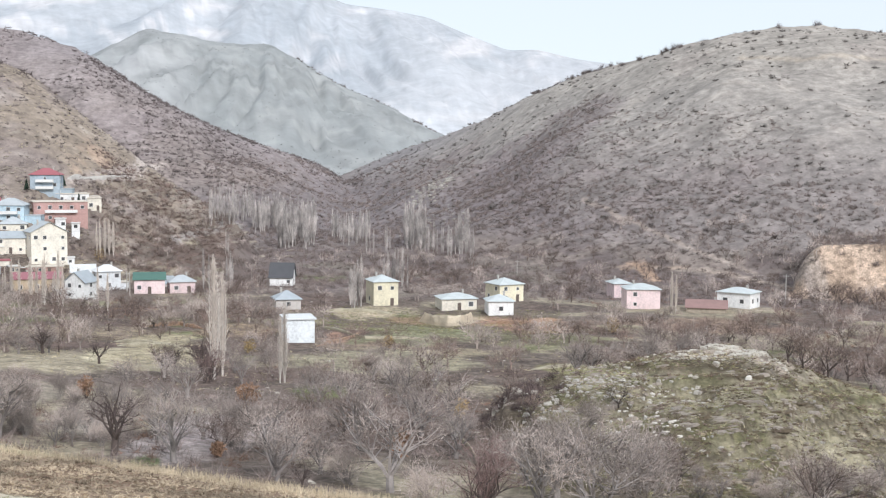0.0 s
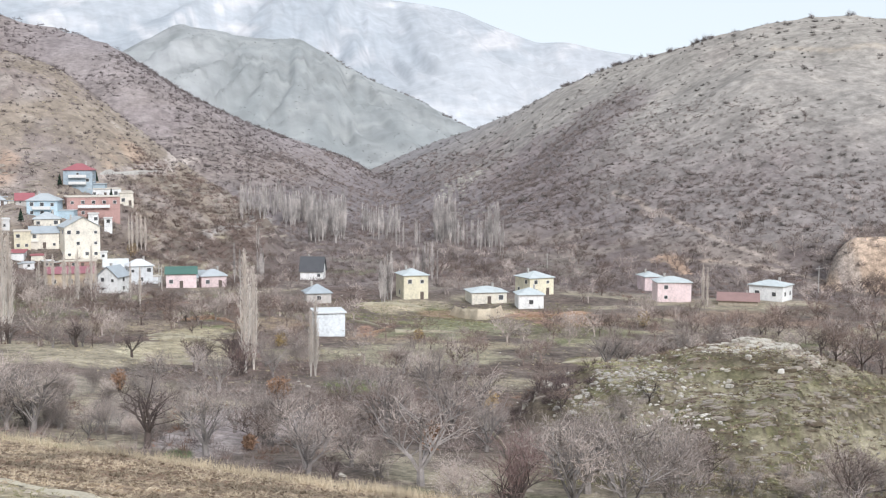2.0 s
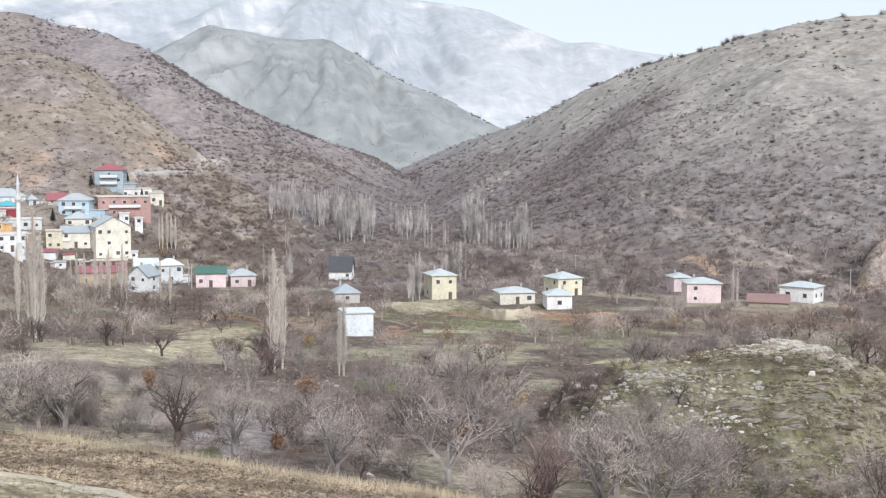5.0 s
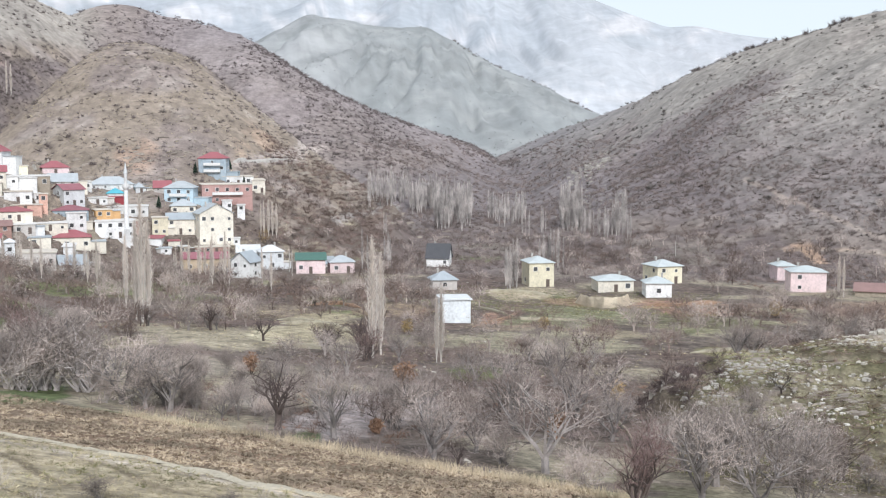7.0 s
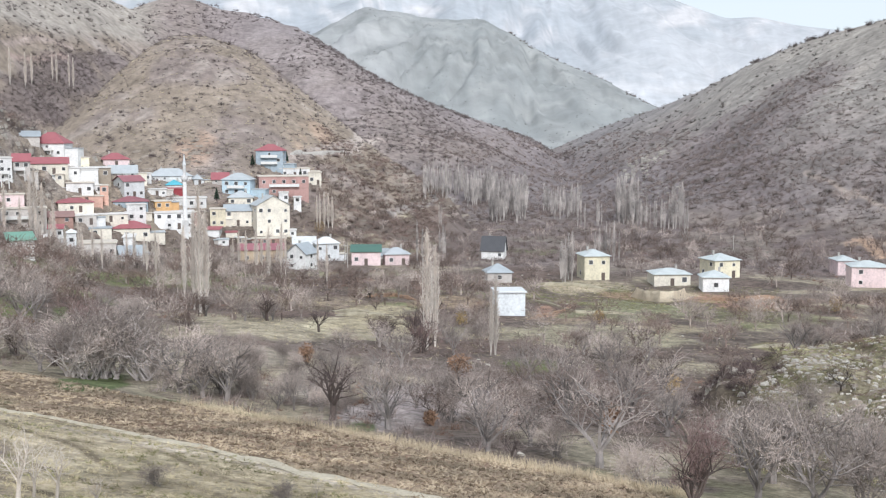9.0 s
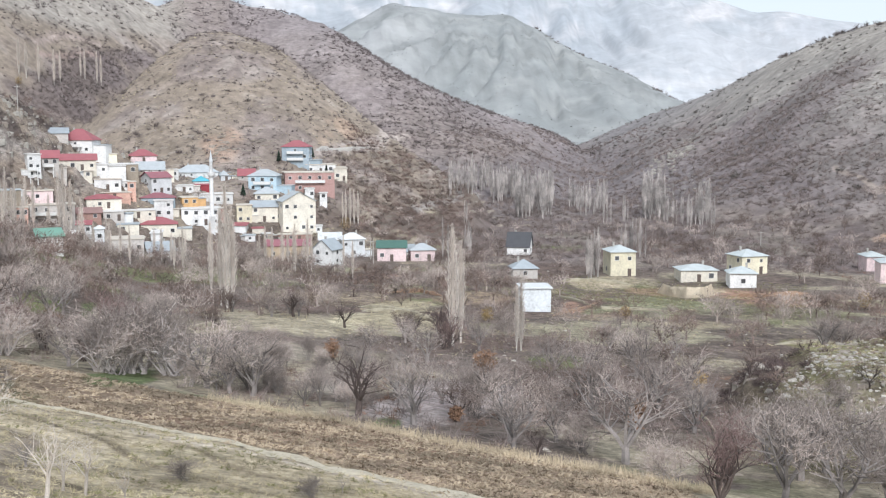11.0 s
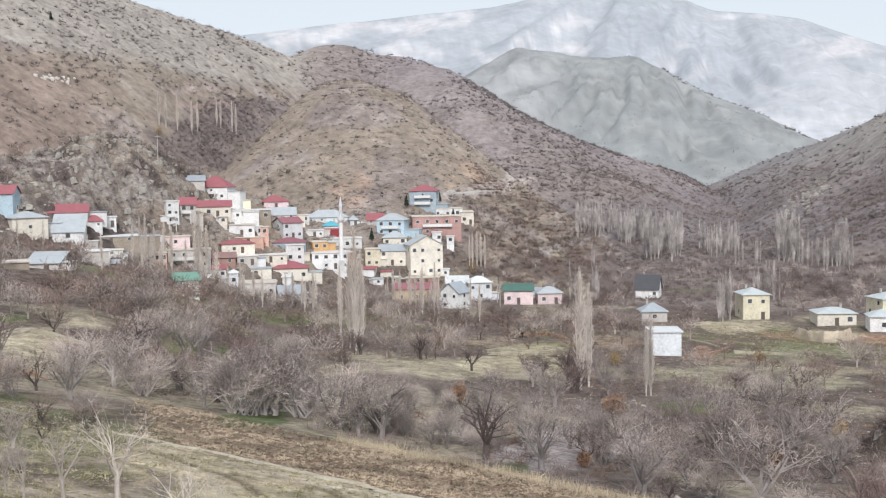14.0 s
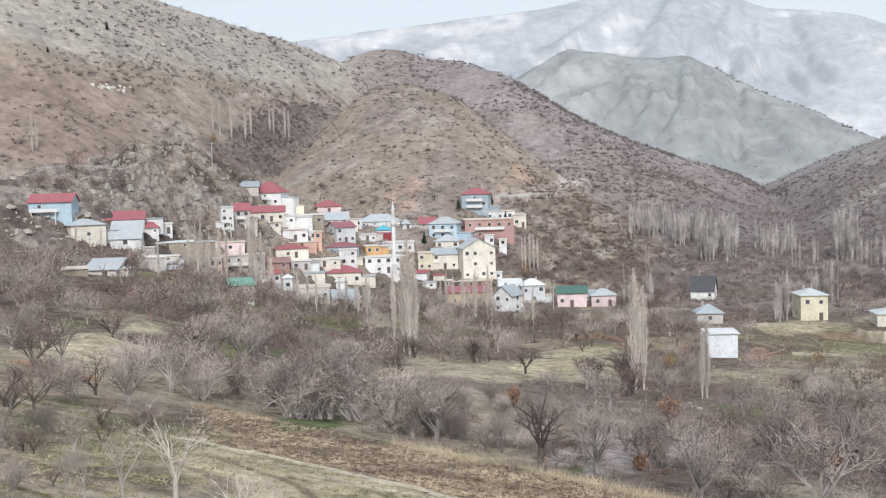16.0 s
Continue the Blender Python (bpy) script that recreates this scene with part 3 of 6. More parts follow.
ROOFS = {"red": (0.34, 0.115, 0.13), "maroon": (0.29, 0.12, 0.14), "blue": (0.44, 0.475, 0.495), "paleblue": (0.50, 0.545, 0.55), "slate": (0.36, 0.40, 0.43), "paleroof": (0.66, 0.68, 0.69),
         "green": (0.17, 0.33, 0.26), "darkgreen": (0.07, 0.16, 0.13), "turquoise": (0.10, 0.42, 0.52), "white": (0.66, 0.65, 0.63), "cream": (0.60, 0.55, 0.48), "rust": (0.30, 0.19, 0.175), "black": (0.075, 0.077, 0.085)}
wall_mats = {k: material("plaster_" + k, shades(c, 0.3), 0.3, 0.92, 0.2, fine=7, spread=0.1) for k, c in WALLS.items()}
roof_mats = {k: material("roofing_" + k, shades(c, 0.18), 0.5, 0.72, 0.1, fine=12, spread=0.05) for k, c in ROOFS.items()}
glass = material("window_glass", [(0.06, 0.062, 0.066), (0.13, 0.132, 0.136)], 1, 0.22, 0, spread=0.35)
frame_white = material("painted_frame", shades((0.72, 0.72, 0.70), 0.1), 2, 0.5, 0)
door_mat = material("door_paint", shades((0.13, 0.10, 0.085), 0.3), 2, 0.6, 0.1)
concrete = material("concrete", shades((0.46, 0.44, 0.41), 0.2), 0.8, 0.95, 0.3)
SHARED = {}
SITES = []
FRONTS = []  # yards before the houses, where no tree stands


def shared(key, make, mat):
    if key not in SHARED:
        me = bpy.data.meshes.new(key)
        bm = make()
        bm.to_mesh(me)
        bm.free()
        me.materials.append(mat)
        SHARED[key] = me
    return SHARED[key]


def window_frame_mesh():
    """One moulded ring."""
    bm = bmesh.new()
    loops = []
    for y, w0, w1, z0, z1 in ((0.03, -0.65, 0.65, 0, 1.3), (-0.07, -0.65, 0.65, 0, 1.3), (-0.07, -0.56, 0.56, 0.09, 1.21), (0.03, -0.56, 0.56, 0.09, 1.21)):
        loops.append([bm.verts.new(c) for c in ((w0, y, z0), (w1, y, z0), (w1, y, z1), (w0, y, z1))])
    for a, c in zip(loops, loops[1:] + loops[:1]):
        for i in range(4):
            bm.faces.new((a[i], a[(i + 1) % 4], c[(i + 1) % 4], c[i]))
    return bm


def add_window(parent, x, y, z, face, k=1.0):
    f = new("window", shared("window", window_frame_mesh, frame_white))
    f.parent = parent
    f.matrix_basis = pose(x, y, z, 0, 0, face) @ Matrix.Scale(k, 4)
    p = new("pane", shared("pane", lambda: boxes((-0.56, -0.03, 0.09, 0.56, 0.01, 1.21)), glass))
    p.parent = f


def hip_roof(w, d, h, rise, o):
    bm = bmesh.new()
    x, y, e = w / 2 + o, d / 2 + o, 0.14
    base = [bm.verts.new(c) for c in ((-x, -y, h), (x, -y, h), (x, y, h), (-x, y, h))]
    eave = [bm.verts.new((v.co.x, v.co.y, h + e)) for v in base]
    g = (x - y) if x > y else 0.0
    gy = (y - x) if y > x else 0.0
    a, c = bm.verts.new((-g, -gy, h + rise)), bm.verts.new((g if g else 0.001, gy, h + rise))
    bm.faces.new(base[::-1])
    for i in range(4):
        bm.faces.new((base[i], base[(i + 1) % 4], eave[(i + 1) % 4], eave[i]))
    if gy:
        bm.faces.new((eave[0], eave[1], a)), bm.faces.new((eave[1], eave[2], c, a)), bm.faces.new((eave[2], eave[3], c)), bm.faces.new((eave[3], eave[0], a, c))
    else:
        bm.faces.new((eave[0], eave[1], c, a)), bm.faces.new((eave[1], eave[2], c)), bm.faces.new((eave[2], eave[3], a, c)), bm.faces.new((eave[3], eave[0], a))
    return bm


def slab(bm, pts, t):
    """A slab of thickness t under the four corners."""
    top = [bm.verts.new(p) for p in pts]
    low = [bm.verts.new((p[0], p[1], p[2] - t)) for p in pts]
    bm.faces.new(top)
    bm.faces.new(low[::-1])
    for i in range(4):
        bm.faces.new((low[i], low[(i + 1) % 4], top[(i + 1) % 4], top[i]))


def house(b, r, w, d, h, turn, wall, roof, rise, cover, storeys, windows, side, label, balcony=False):
    x, y = plan(b, r + d * 0.5)
    z = float(ground(b, r))
    root = tagged(new("house"), label, "house", "village houses")
    root.matrix_world = pose(x, y, z, 0, 0, b + turn)
    o = 0.45
    SITES.append((x, y, 0.6 * math.hypot(w, d)))
    if "poplars" not in label:
        FRONTS.append((b, r, math.degrees(0.5 * (w + 2.0) / r)))
    deep = max(1.0, z - min(float(ground(b + q, r + e)) for q in (-1, 0, 1) for e in (0, d))) + 0.6
    body = boxes((-w / 2, -d / 2, -deep, w / 2, d / 2, h))
    if roof in ("gable", "gabley", "shed"):
        bmesh.ops.delete(body, geom=[f for f in body.faces if f.normal.z > 0.5 or all(v.co.z > h - 0.01 for v in f.verts)], context="FACES_ONLY")
        ring = {(round(v.co.x, 3), round(v.co.y, 3)): v for v in body.verts if v.co.z > 0}
        q = [ring[(round(cx, 3), round(cy, 3))] for cx, cy in ((-w / 2, -d / 2), (w / 2, -d / 2), (w / 2, d / 2), (-w / 2, d / 2))]
        if roof == "gable":
            a, c = body.verts.new((-w / 2, 0, h + rise)), body.verts.new((w / 2, 0, h + rise))
            for f in ((q[0], q[1], c, a), (q[2], q[3], a, c), (q[1], q[2], c), (q[3], q[0], a)):
                body.faces.new(f)
        elif roof == "gabley":
            a, c = body.verts.new((0, -d / 2, h + rise)), body.verts.new((0, d / 2, h + rise))
            for f in ((q[0], q[1], a), (q[1], q[2], c, a), (q[2], q[3], c), (q[3], q[0], a, c)):
                body.faces.new(f)
        else:
            a, c = body.verts.new((w / 2, d / 2, h + rise)), body.verts.new((-w / 2, d / 2, h + rise))
            for f in ((q[0], q[1], a, c), (q[1], q[2], a), (q[3], q[0], c), (q[2], q[3], c, a)):
                body.faces.new(f)
    part("wall", body, wall_mats[wall], root)
    X, Y = w / 2 + o, d / 2 + o
    if roof == "hip":
        top = hip_roof(w, d, h + 0.01, rise, o)
    else:
        top = bmesh.new()
        if roof == "gable":
            k = rise * (Y / (d / 2))
            s = h + rise + 0.16
            slab(top, ((-X, -Y, s - k), (X, -Y, s - k), (X, -0.004, s), (-X, -0.004, s)), 0.12)
            slab(top, ((-X, 0.004, s), (X, 0.004, s), (X, Y, s - k), (-X, Y, s - k)), 0.12)
        elif roof == "gabley":
            k = rise * (X / (w / 2))
            s = h + rise + 0.16
            slab(top, ((-X, -Y, s - k), (-0.004, -Y, s), (-0.004, Y, s), (-X, Y, s - k)), 0.12)
            slab(top, ((0.004, -Y, s), (X, -Y, s - k), (X, Y, s - k), (0.004, Y, s)), 0.12)
        elif roof == "shed":
            k = rise / d * o
            s = h + 0.16
            slab(top, ((-X, -Y, s - k), (X, -Y, s - k), (X, Y, s + rise + k), (-X, Y, s + rise + k)), 0.12)
        else:
            add_box(top, -X + 0.15, -Y + 0.15, h + 0.004, X - 0.15, Y - 0.15, h + 0.22)
            add_box(top, -w / 2 + 0.1, -d / 2 + 0.1, h + 0.222, w / 2 - 0.1, d / 2 - 0.1, h + 0.30)
    part("roof", top, roof_mats[cover], root)
    if roof in ("hip", "gable", "gabley") and w > 5:
        cx = w * (0.22 if (len(label) % 2) else -0.2)
        chimney = part("chimney", boxes((cx - 0.25, d * 0.12 - 0.25, h - 0.2, cx + 0.25, d * 0.12 + 0.25, h + rise + 0.55), (cx - 0.32, d * 0.12 - 0.32, h + rise + 0.55, cx + 0.32, d * 0.12 + 0.32, h + rise + 0.66)), concrete, root)
    step = h / storeys
    luck = random.Random(int(b * 131 + r * 7))
    k = min(1.0, step / 2.7)
    for f in range(storeys):
        for i in range(windows):
            wx = w * ((i + 0.5) / windows - 0.5)
            if f == 0 and windows > 1 and i == windows // 2 and luck.random() < 0.45:
                part("door", boxes((wx - 0.5, -d / 2 - 0.05, 0.0, wx + 0.5, -d / 2 + 0.02, min(2.05, step * 0.85))), door_mat, root)
            else:
                if step > 1.6 and luck.random() < 0.68:
                    add_window(root, wx, -d / 2 - 0.01, f * step + step * 0.32, 0, min(k * luck.uniform(0.75, 1.15), step * 0.42))
        if windows:
            for i in range(1 if d < 7 else side):
                wy = d * ((i + 0.5) / (1 if d < 7 else side) - 0.5)
                if luck.random() < 0.4 or step < 1.6:
                    continue
                add_window(root, -w / 2 - 0.01, wy, f * step + step * 0.32, -90, k)
                add_window(root, w / 2 + 0.01, wy, f * step + step * 0.32, 90, k)
    if b > 15 and luck.random() < 0.55 and windows:
        s = luck.choice((-1, 1))
        aw, ad, ah = w * luck.uniform(0.3, 0.55), d * luck.uniform(0.5, 0.8), min(h, 2.7) * luck.uniform(0.75, 0.95)
        ax = s * (w / 2 + aw / 2 + 0.005)
        annex = part("annex", boxes((ax - aw / 2, -ad / 2, -deep, ax + aw / 2, ad / 2, ah)), wall_mats[luck.choice((wall, wall, "white", "grey", "cream"))], root, "low flat-roofed side wing")
        part("annex_roof", boxes((ax - aw / 2 - 0.2, -ad / 2 - 0.3, ah + 0.004, ax + aw / 2 + 0.2, ad / 2 + 0.2, ah + 0.2)), roof_mats[luck.choice(("white", "cream", "slate", "blue"))], annex)
    if luck.random() < 0.5 and storeys > 1 and b > 15 and not balcony and windows:
        part("terrace", boxes((-w * 0.45, -d / 2 - 1.5, step - 0.18, w * 0.2, -d / 2 - 0.004, step), (-w * 0.45, -d / 2 - 1.5, step, w * 0.2, -d / 2 - 1.42, step + 0.8), (-w * 0.42, -d / 2 - 1.4, -deep, -w * 0.42 + 0.25, -d / 2 - 1.15, step - 0.18),
                              (w * 0.14, -d / 2 - 1.4, -deep, w * 0.14 + 0.25, -d / 2 - 1.15, step - 0.18)), frame_white, root, "white front terrace on two posts")
    if balcony:
        for f in range(1, storeys):
            zf = f * step
            part("balcony", boxes((-w * 0.3, -d / 2 - 1.3, zf - 0.15, w * 0.3, -d / 2 - 0.004, zf), (-w * 0.3, -d / 2 - 1.3, zf, w * 0.3, -d / 2 - 1.2, zf + 0.9),
                                  (-w * 0.3, -d / 2 - 1.2, zf, -w * 0.3 + 0.1, -d / 2 - 0.004, zf + 0.9), (w * 0.3 - 0.1, -d / 2 - 1.2, zf, w * 0.3, -d / 2 - 0.004, zf + 0.9)), frame_white, root, "white balcony parapet")
    return root


house(39.93, 337.4, 11.9, 8.0, 5.4, -16, "skyblue", "gable", 2.2, "red", 2, 2, 1, "sky-blue house with a red sheet roof")
house(38.59, 331.9, 9.7, 8.0, 4.3, 16, "cream", "hip", 1.8, "blue", 1, 3, 1, "cream house with a blue-grey hipped roof on a bank")
house(36.64, 332.8, 8.4, 7.0, 5.3, -8, "white", "shed", 4.4, "blue", 2, 1, 1, "white house with a steep blue sheet roof")
house(36.85, 344.6, 13.0, 9.0, 1.7, 0, "grey", "gable", 2.3, "red", 1, 2, 0, "long low house with a red roof")
house(35.53, 345.3, 4.3, 5.1, 1.7, 8, "white", "hip", 2.5, "red", 1, 2, 1, "small white house with a red roof")
house(34.83, 352.0, 4.5, 5.5, 3.0, 0, "white", "flat", 0.0, "white", 1, 2, 1, "white flat-roofed house in the village")
house(34.74, 343.9, 15.4, 11.0, 1.7, 0, "stone", "flat", 0.0, "paleroof", 1, 3, 1, "brown house under a wide white sheet roof")
house(35.49, 299.1, 6.7, 8.1, 3.3, 0, "grey", "flat", 0.0, "white", 1, 0, 1, "unplastered house with a white concrete roof")
house(34.56, 336.7, 4.2, 5.0, 3.5, 0, "cream", "flat", 0.0, "white", 2, 2, 1, "cream house with open verandas", balcony=True)
house(34.62, 301.4, 3.6, 4.4, 1.2, 0, "stone", "shed", 0.6, "blue", 1, 1, 0, "small shed with a blue roof")
house(37.71, 241.0, 6.3, 7.6, 1.2, -14, "grey", "shed", 1.7, "blue", 1, 4, 0, "open barn with a pale blue sheet roof")
house(39.09, 229.2, 4.6, 5.6, 1.2, 0, "stone", "flat", 0.0, "cream", 1, 2, 0, "low barn wing with a bleached flat roof")
house(29.68, 404.8, 11.4, 9.0, 4.2, -20, "white", "hip", 3.9, "red", 2, 3, 2, "tall white house under a red sheet roof on the slope")
house(30.73, 400.9, 7.4, 7.0, 1.4, 0, "grey", "shed", 1.7, "slate", 1, 0, 0, "low grey shed with a sheet roof")
house(31.84, 368.3, 3.9, 4.8, 7.0, 10, "white", "flat", 0.0, "white", 3, 2, 2, "narrow white three-storey house with a flat roof")
house(31.05, 375.8, 5.0, 6.0, 5.6, 0, "grey", "gable", 2.1, "red", 2, 2, 1, "grey house with a dull red gable roof")
house(29.83, 386.1, 11.8, 8.0, 3.5, 0, "cream", "gable", 1.8, "red", 1, 4, 1, "long cream house with a red sheet roof")
house(28.61, 405.6, 7.3, 7.0, 2.8, 15, "yellow", "flat", 0.0, "cream", 1, 3, 2, "pale yellow flat-roofed house on the slope")
house(26.81, 419.1, 9.0, 7.0, 2.5, 10, "pink", "hip", 2.4, "red", 1, 3, 2, "pale pink cottage with a red hipped roof")
house(29.24, 387.6, 10.8, 10.0, 2.9, 0, "white", "flat", 0.0, "white", 1, 4, 2, "white flat-roofed house with a wide terrace")
house(29.36, 383.9, 2.7, 3.5, 2.3, 0, "cream", "flat", 0.0, "cream", 1, 1, 0, "small cream outhouse with a dark door")
house(27.77, 395.5, 10.6, 12.7, 3.4, 0, "stone", "flat", 0.0, "white", 1, 3, 2, "stone house under a white flat roof")
house(26.43, 409.9, 9.3, 7.0, 1.8, 0, "white", "gable", 2.5, "blue", 1, 3, 2, "white house with a pale blue gable roof")
house(25.47, 417.0, 5.3, 6.4, 2.7, 0, "white", "flat", 0.0, "white", 1, 2, 1, "small white flat-roofed village house")
house(24.22, 427.2, 15.4, 9.0, 1.7, 0, "white", "hip", 2.8, "blue", 1, 4, 1, "white hall under a grey-blue hipped roof")
house(22.92, 423.5, 2.6, 3.5, 1.9, 10, "pale", "hip", 1.8, "blue", 1, 2, 1, "pale house with a blue-grey hipped roof")
house(28.46, 382.8, 8.4, 7.0, 3.6, 0, "white", "flat", 0.0, "cream", 1, 3, 1, "white house with dark windows and a flat roof")
house(27.64, 389.5, 2.6, 3.5, 2.9, 0, "white", "flat", 0.0, "white", 1, 1, 1, "small white flat-roofed house")
house(27.34, 384.6, 2.6, 3.5, 5.6, 0, "salmon", "flat", 0.0, "cream", 2, 1, 0, "narrow salmon-pink house with flat roof")
house(28.15, 381.3, 9.9, 7.0, 1.5, 0, "salmon", "flat", 0.0, "cream", 1, 3, 0, "low pinkish house with a flat roof")
house(26.18, 392.5, 7.2, 8.7, 5.5, 24, "pale", "gable", 1.7, "maroon", 2, 3, 1, "pale grey house with a maroon sheet roof")
house(26.12, 386.5, 11.1, 9.0, 2.5, 0, "bluegrey", "hip", 1.6, "maroon", 1, 3, 1, "blue-grey house with a purple-red roof")
house(25.86, 382.4, 6.1, 6.0, 5.4, 0, "white", "flat", 0.0, "white", 2, 2, 1, "plain white two-storey house with flat roof")
house(28.74, 371.9, 10.7, 8.0, 3.0, 8, "cream", "hip", 1.4, "red", 1, 4, 2, "cream cottage with a red hipped roof")
house(29.38, 365.1, 7.3, 7.0, 2.2, 0, "brick", "gable", 1.4, "rust", 1, 2, 0, "brick house with a faded rusty roof")
house(26.11, 373.3, 11.3, 9.0, 3.9, 0, "cream", "hip", 2.2, "red", 1, 4, 1, "cream cottage under a broad red roof")
house(24.69, 390.2, 5.5, 6.6, 2.7, 14, "orange", "flat", 0.0, "cream", 1, 2, 1, "bright orange house with flat roof")
house(24.07, 414.2, 6.3, 5.0, 2.1, 0, "maroon", "flat", 0.0, "red", 1, 2, 0, "dark red shop front building")
house(24.03, 421.9, 5.5, 5.0, 1.2, 0, "white", "hip", 1.8, "turquoise", 1, 1, 0, "white kiosk with a turquoise roof")
house(24.07, 383.1, 12.6, 11.0, 5.4, 0, "white", "flat", 0.0, "white", 2, 4, 2, "long white prayer house with paired windows")
house(24.85, 407.9, 6.4, 7.0, 2.4, 0, "white", "flat", 0.0, "white", 1, 3, 1, "white flat-roofed house in the village")
house(23.46, 406.7, 13.7, 11.0, 3.5, 0, "white", "flat", 0.0, "white", 1, 4, 1, "white flat-roofed row house")
house(23.05, 392.9, 2.6, 3.5, 4.5, 0, "brick", "flat", 0.0, "cream", 2, 0, 0, "bare red brick house beside the minaret")
house(27.06, 375.5, 10.6, 12.8, 2.4, 0, "cream", "flat", 0.0, "white", 1, 3, 1, "cream flat-roofed house in the village")
house(28.23, 368.3, 6.4, 7.0, 2.9, 0, "grey", "flat", 0.0, "white", 1, 2, 1, "grey block house with a flat roof")
house(27.56, 365.5, 6.5, 7.0, 2.7, 0, "cream", "flat", 0.0, "slate", 1, 2, 1, "weathered cream house with a flat roof")
house(27.74, 348.6, 10.8, 11.0, 4.4, 0, "grey", "flat", 0.0, "cream", 1, 4, 1, "long grey unplastered house")
house(27.02, 354.4, 2.6, 3.5, 3.9, 0, "pink", "flat", 0.0, "cream", 1, 1, 0, "small pinkish house with flat roof")
house(26.14, 348.9, 8.1, 8.0, 1.8, 12, "white", "gable", 2.5, "slate", 1, 3, 1, "low white barn with a slate-blue roof")
house(31.24, 254.4, 5.1, 4.5, 3.7, 8, "white", "shed", 1.2, "green", 1, 2, 1, "white house with a green sheet roof behind poplars")
house(31.69, 363.0, 8.9, 10.8, 3.1, 0, "pink", "flat", 0.0, "cream", 1, 3, 1, "faded pink house behind the poplars")
house(32.47, 359.9, 2.8, 3.5, 3.6, 0, "white", "flat", 0.0, "white", 1, 1, 1, "narrow white house beside the poplars")
house(31.04, 356.3, 12.8, 9.0, 5.6, 0, "grey", "flat", 0.0, "cream", 2, 4, 1, "faded grey house behind the poplars")
house(32.44, 342.9, 3.6, 4.4, 5.7, 0, "salmon", "flat", 0.0, "cream", 2, 2, 0, "salmon house with pale piers")
house(29.62, 356.1, 4.2, 5.0, 2.9, 0, "white", "gable", 1.0, "red", 1, 2, 0, "white hut with a dark red roof")
house(28.92, 354.7, 2.8, 3.5, 3.9, 0, "pale", "hip", 1.2, "paleroof", 1, 1, 0, "pale hut among the trees")
house(21.80, 423.1, 5.9, 6.0, 1.7, 0, "grey", "gable", 2.2, "red", 1, 2, 0, "low house with a dark red roof")
house(20.90, 416.6, 10.4, 8.0, 5.6, -14, "skyblue", "hip", 2.5, "blue", 2, 3, 2, "light blue two-storey house with balconies", balcony=True)
house(20.82, 410.3, 8.6, 8.0, 2.7, 0, "cream", "hip", 2.4, "blue", 1, 3, 1, "cream house with a grey-blue roof")
house(21.95, 394.4, 5.2, 6.0, 6.1, 0, "yellow", "flat", 0.0, "cream", 2, 2, 1, "cream two-storey house with a flat roof")
house(20.96, 396.3, 9.2, 7.0, 5.2, 0, "cream", "gable", 1.9, "slate", 2, 3, 2, "cream house with a worn grey roof")
house(19.38, 391.3, 11.5, 9.0, 10.8, 14, "cream", "gabley", 3.1, "blue", 3, 4, 2, "large cream three-storey house with a grey gable")
house(19.29, 440.2, 10.4, 8.0, 7.5, -10, "bluegrey", "hip", 2.5, "red", 3, 3, 2, "blue-grey apartment house with a red roof and white balconies", balcony=True)
house(18.75, 421.5, 18.2, 11.0, 7.2, 6, "redwall", "flat", 0.0, "cream", 2, 5, 2, "red house block with white piers and a flat roof", balcony=True)
house(18.19, 440.2, 11.5, 10.0, 3.3, 6, "white", "flat", 0.0, "cream", 1, 3, 2, "white rooftop storey house")
house(17.13, 438.9, 4.9, 5.9, 4.8, 0, "cream", "flat", 0.0, "cream", 1, 2, 1, "cream house at the edge of the village")
house(18.70, 416.2, 3.4, 4.1, 3.5, 0, "white", "flat", 0.0, "white", 1, 2, 1, "small white house with flat roof")
house(18.01, 413.0, 2.7, 3.5, 4.8, 0, "white", "flat", 0.0, "white", 2, 1, 1, "small white house with dark windows")
house(18.28, 392.9, 2.6, 3.5, 2.4, 0, "white", "flat", 0.0, "white", 1, 1, 0, "tiny white outhouse with flat roof")
house(19.45, 385.4, 11.4, 6.0, 1.9, 0, "brick", "flat", 0.0, "cream", 1, 4, 0, "brick ground floor with open piers")
house(16.61, 353.7, 7.2, 5.5, 5.6, 12, "pale", "hip", 2.0, "paleroof", 2, 3, 2, "pale grey two-storey house with a white hipped roof")
house(17.70, 384.2, 7.5, 7.0, 1.7, 0, "pale", "shed", 1.8, "paleroof", 1, 2, 1, "low wing with a white sheet roof")
house(17.81, 314.8, 6.0, 6.0, 4.7, -32, "white", "gabley", 2.5, "slate", 2, 2, 1, "white cottage with a grey gable roof")
house(19.81, 342.6, 13.5, 7.0, 4.3, 0, "tan", "gable", 1.5, "maroon", 1, 3, 1, "tan mud-plastered house with maroon roof")
house(14.59, 332.2, 8.5, 7.0, 4.0, 0, "pink", "shed", 1.3, "darkgreen", 1, 3, 1, "pink house with a dark green sheet roof")
house(13.07, 332.8, 7.2, 6.0, 3.2, 8, "pink", "hip", 1.9, "blue", 1, 2, 1, "pink cottage with a blue-grey hipped roof")
house(13.68, 358.1, 2.4, 3.5, 1.2, 0, "grey", "shed", 1.6, "slate", 1, 0, 0, "small lean-to with a grey-blue sheet roof")
house(3.08, 308.7, 7.0, 8.0, 6.5, 16, "yellow", "hip", 1.7, "paleblue", 2, 2, 1, "yellow two-storey house with a pale blue hipped roof")
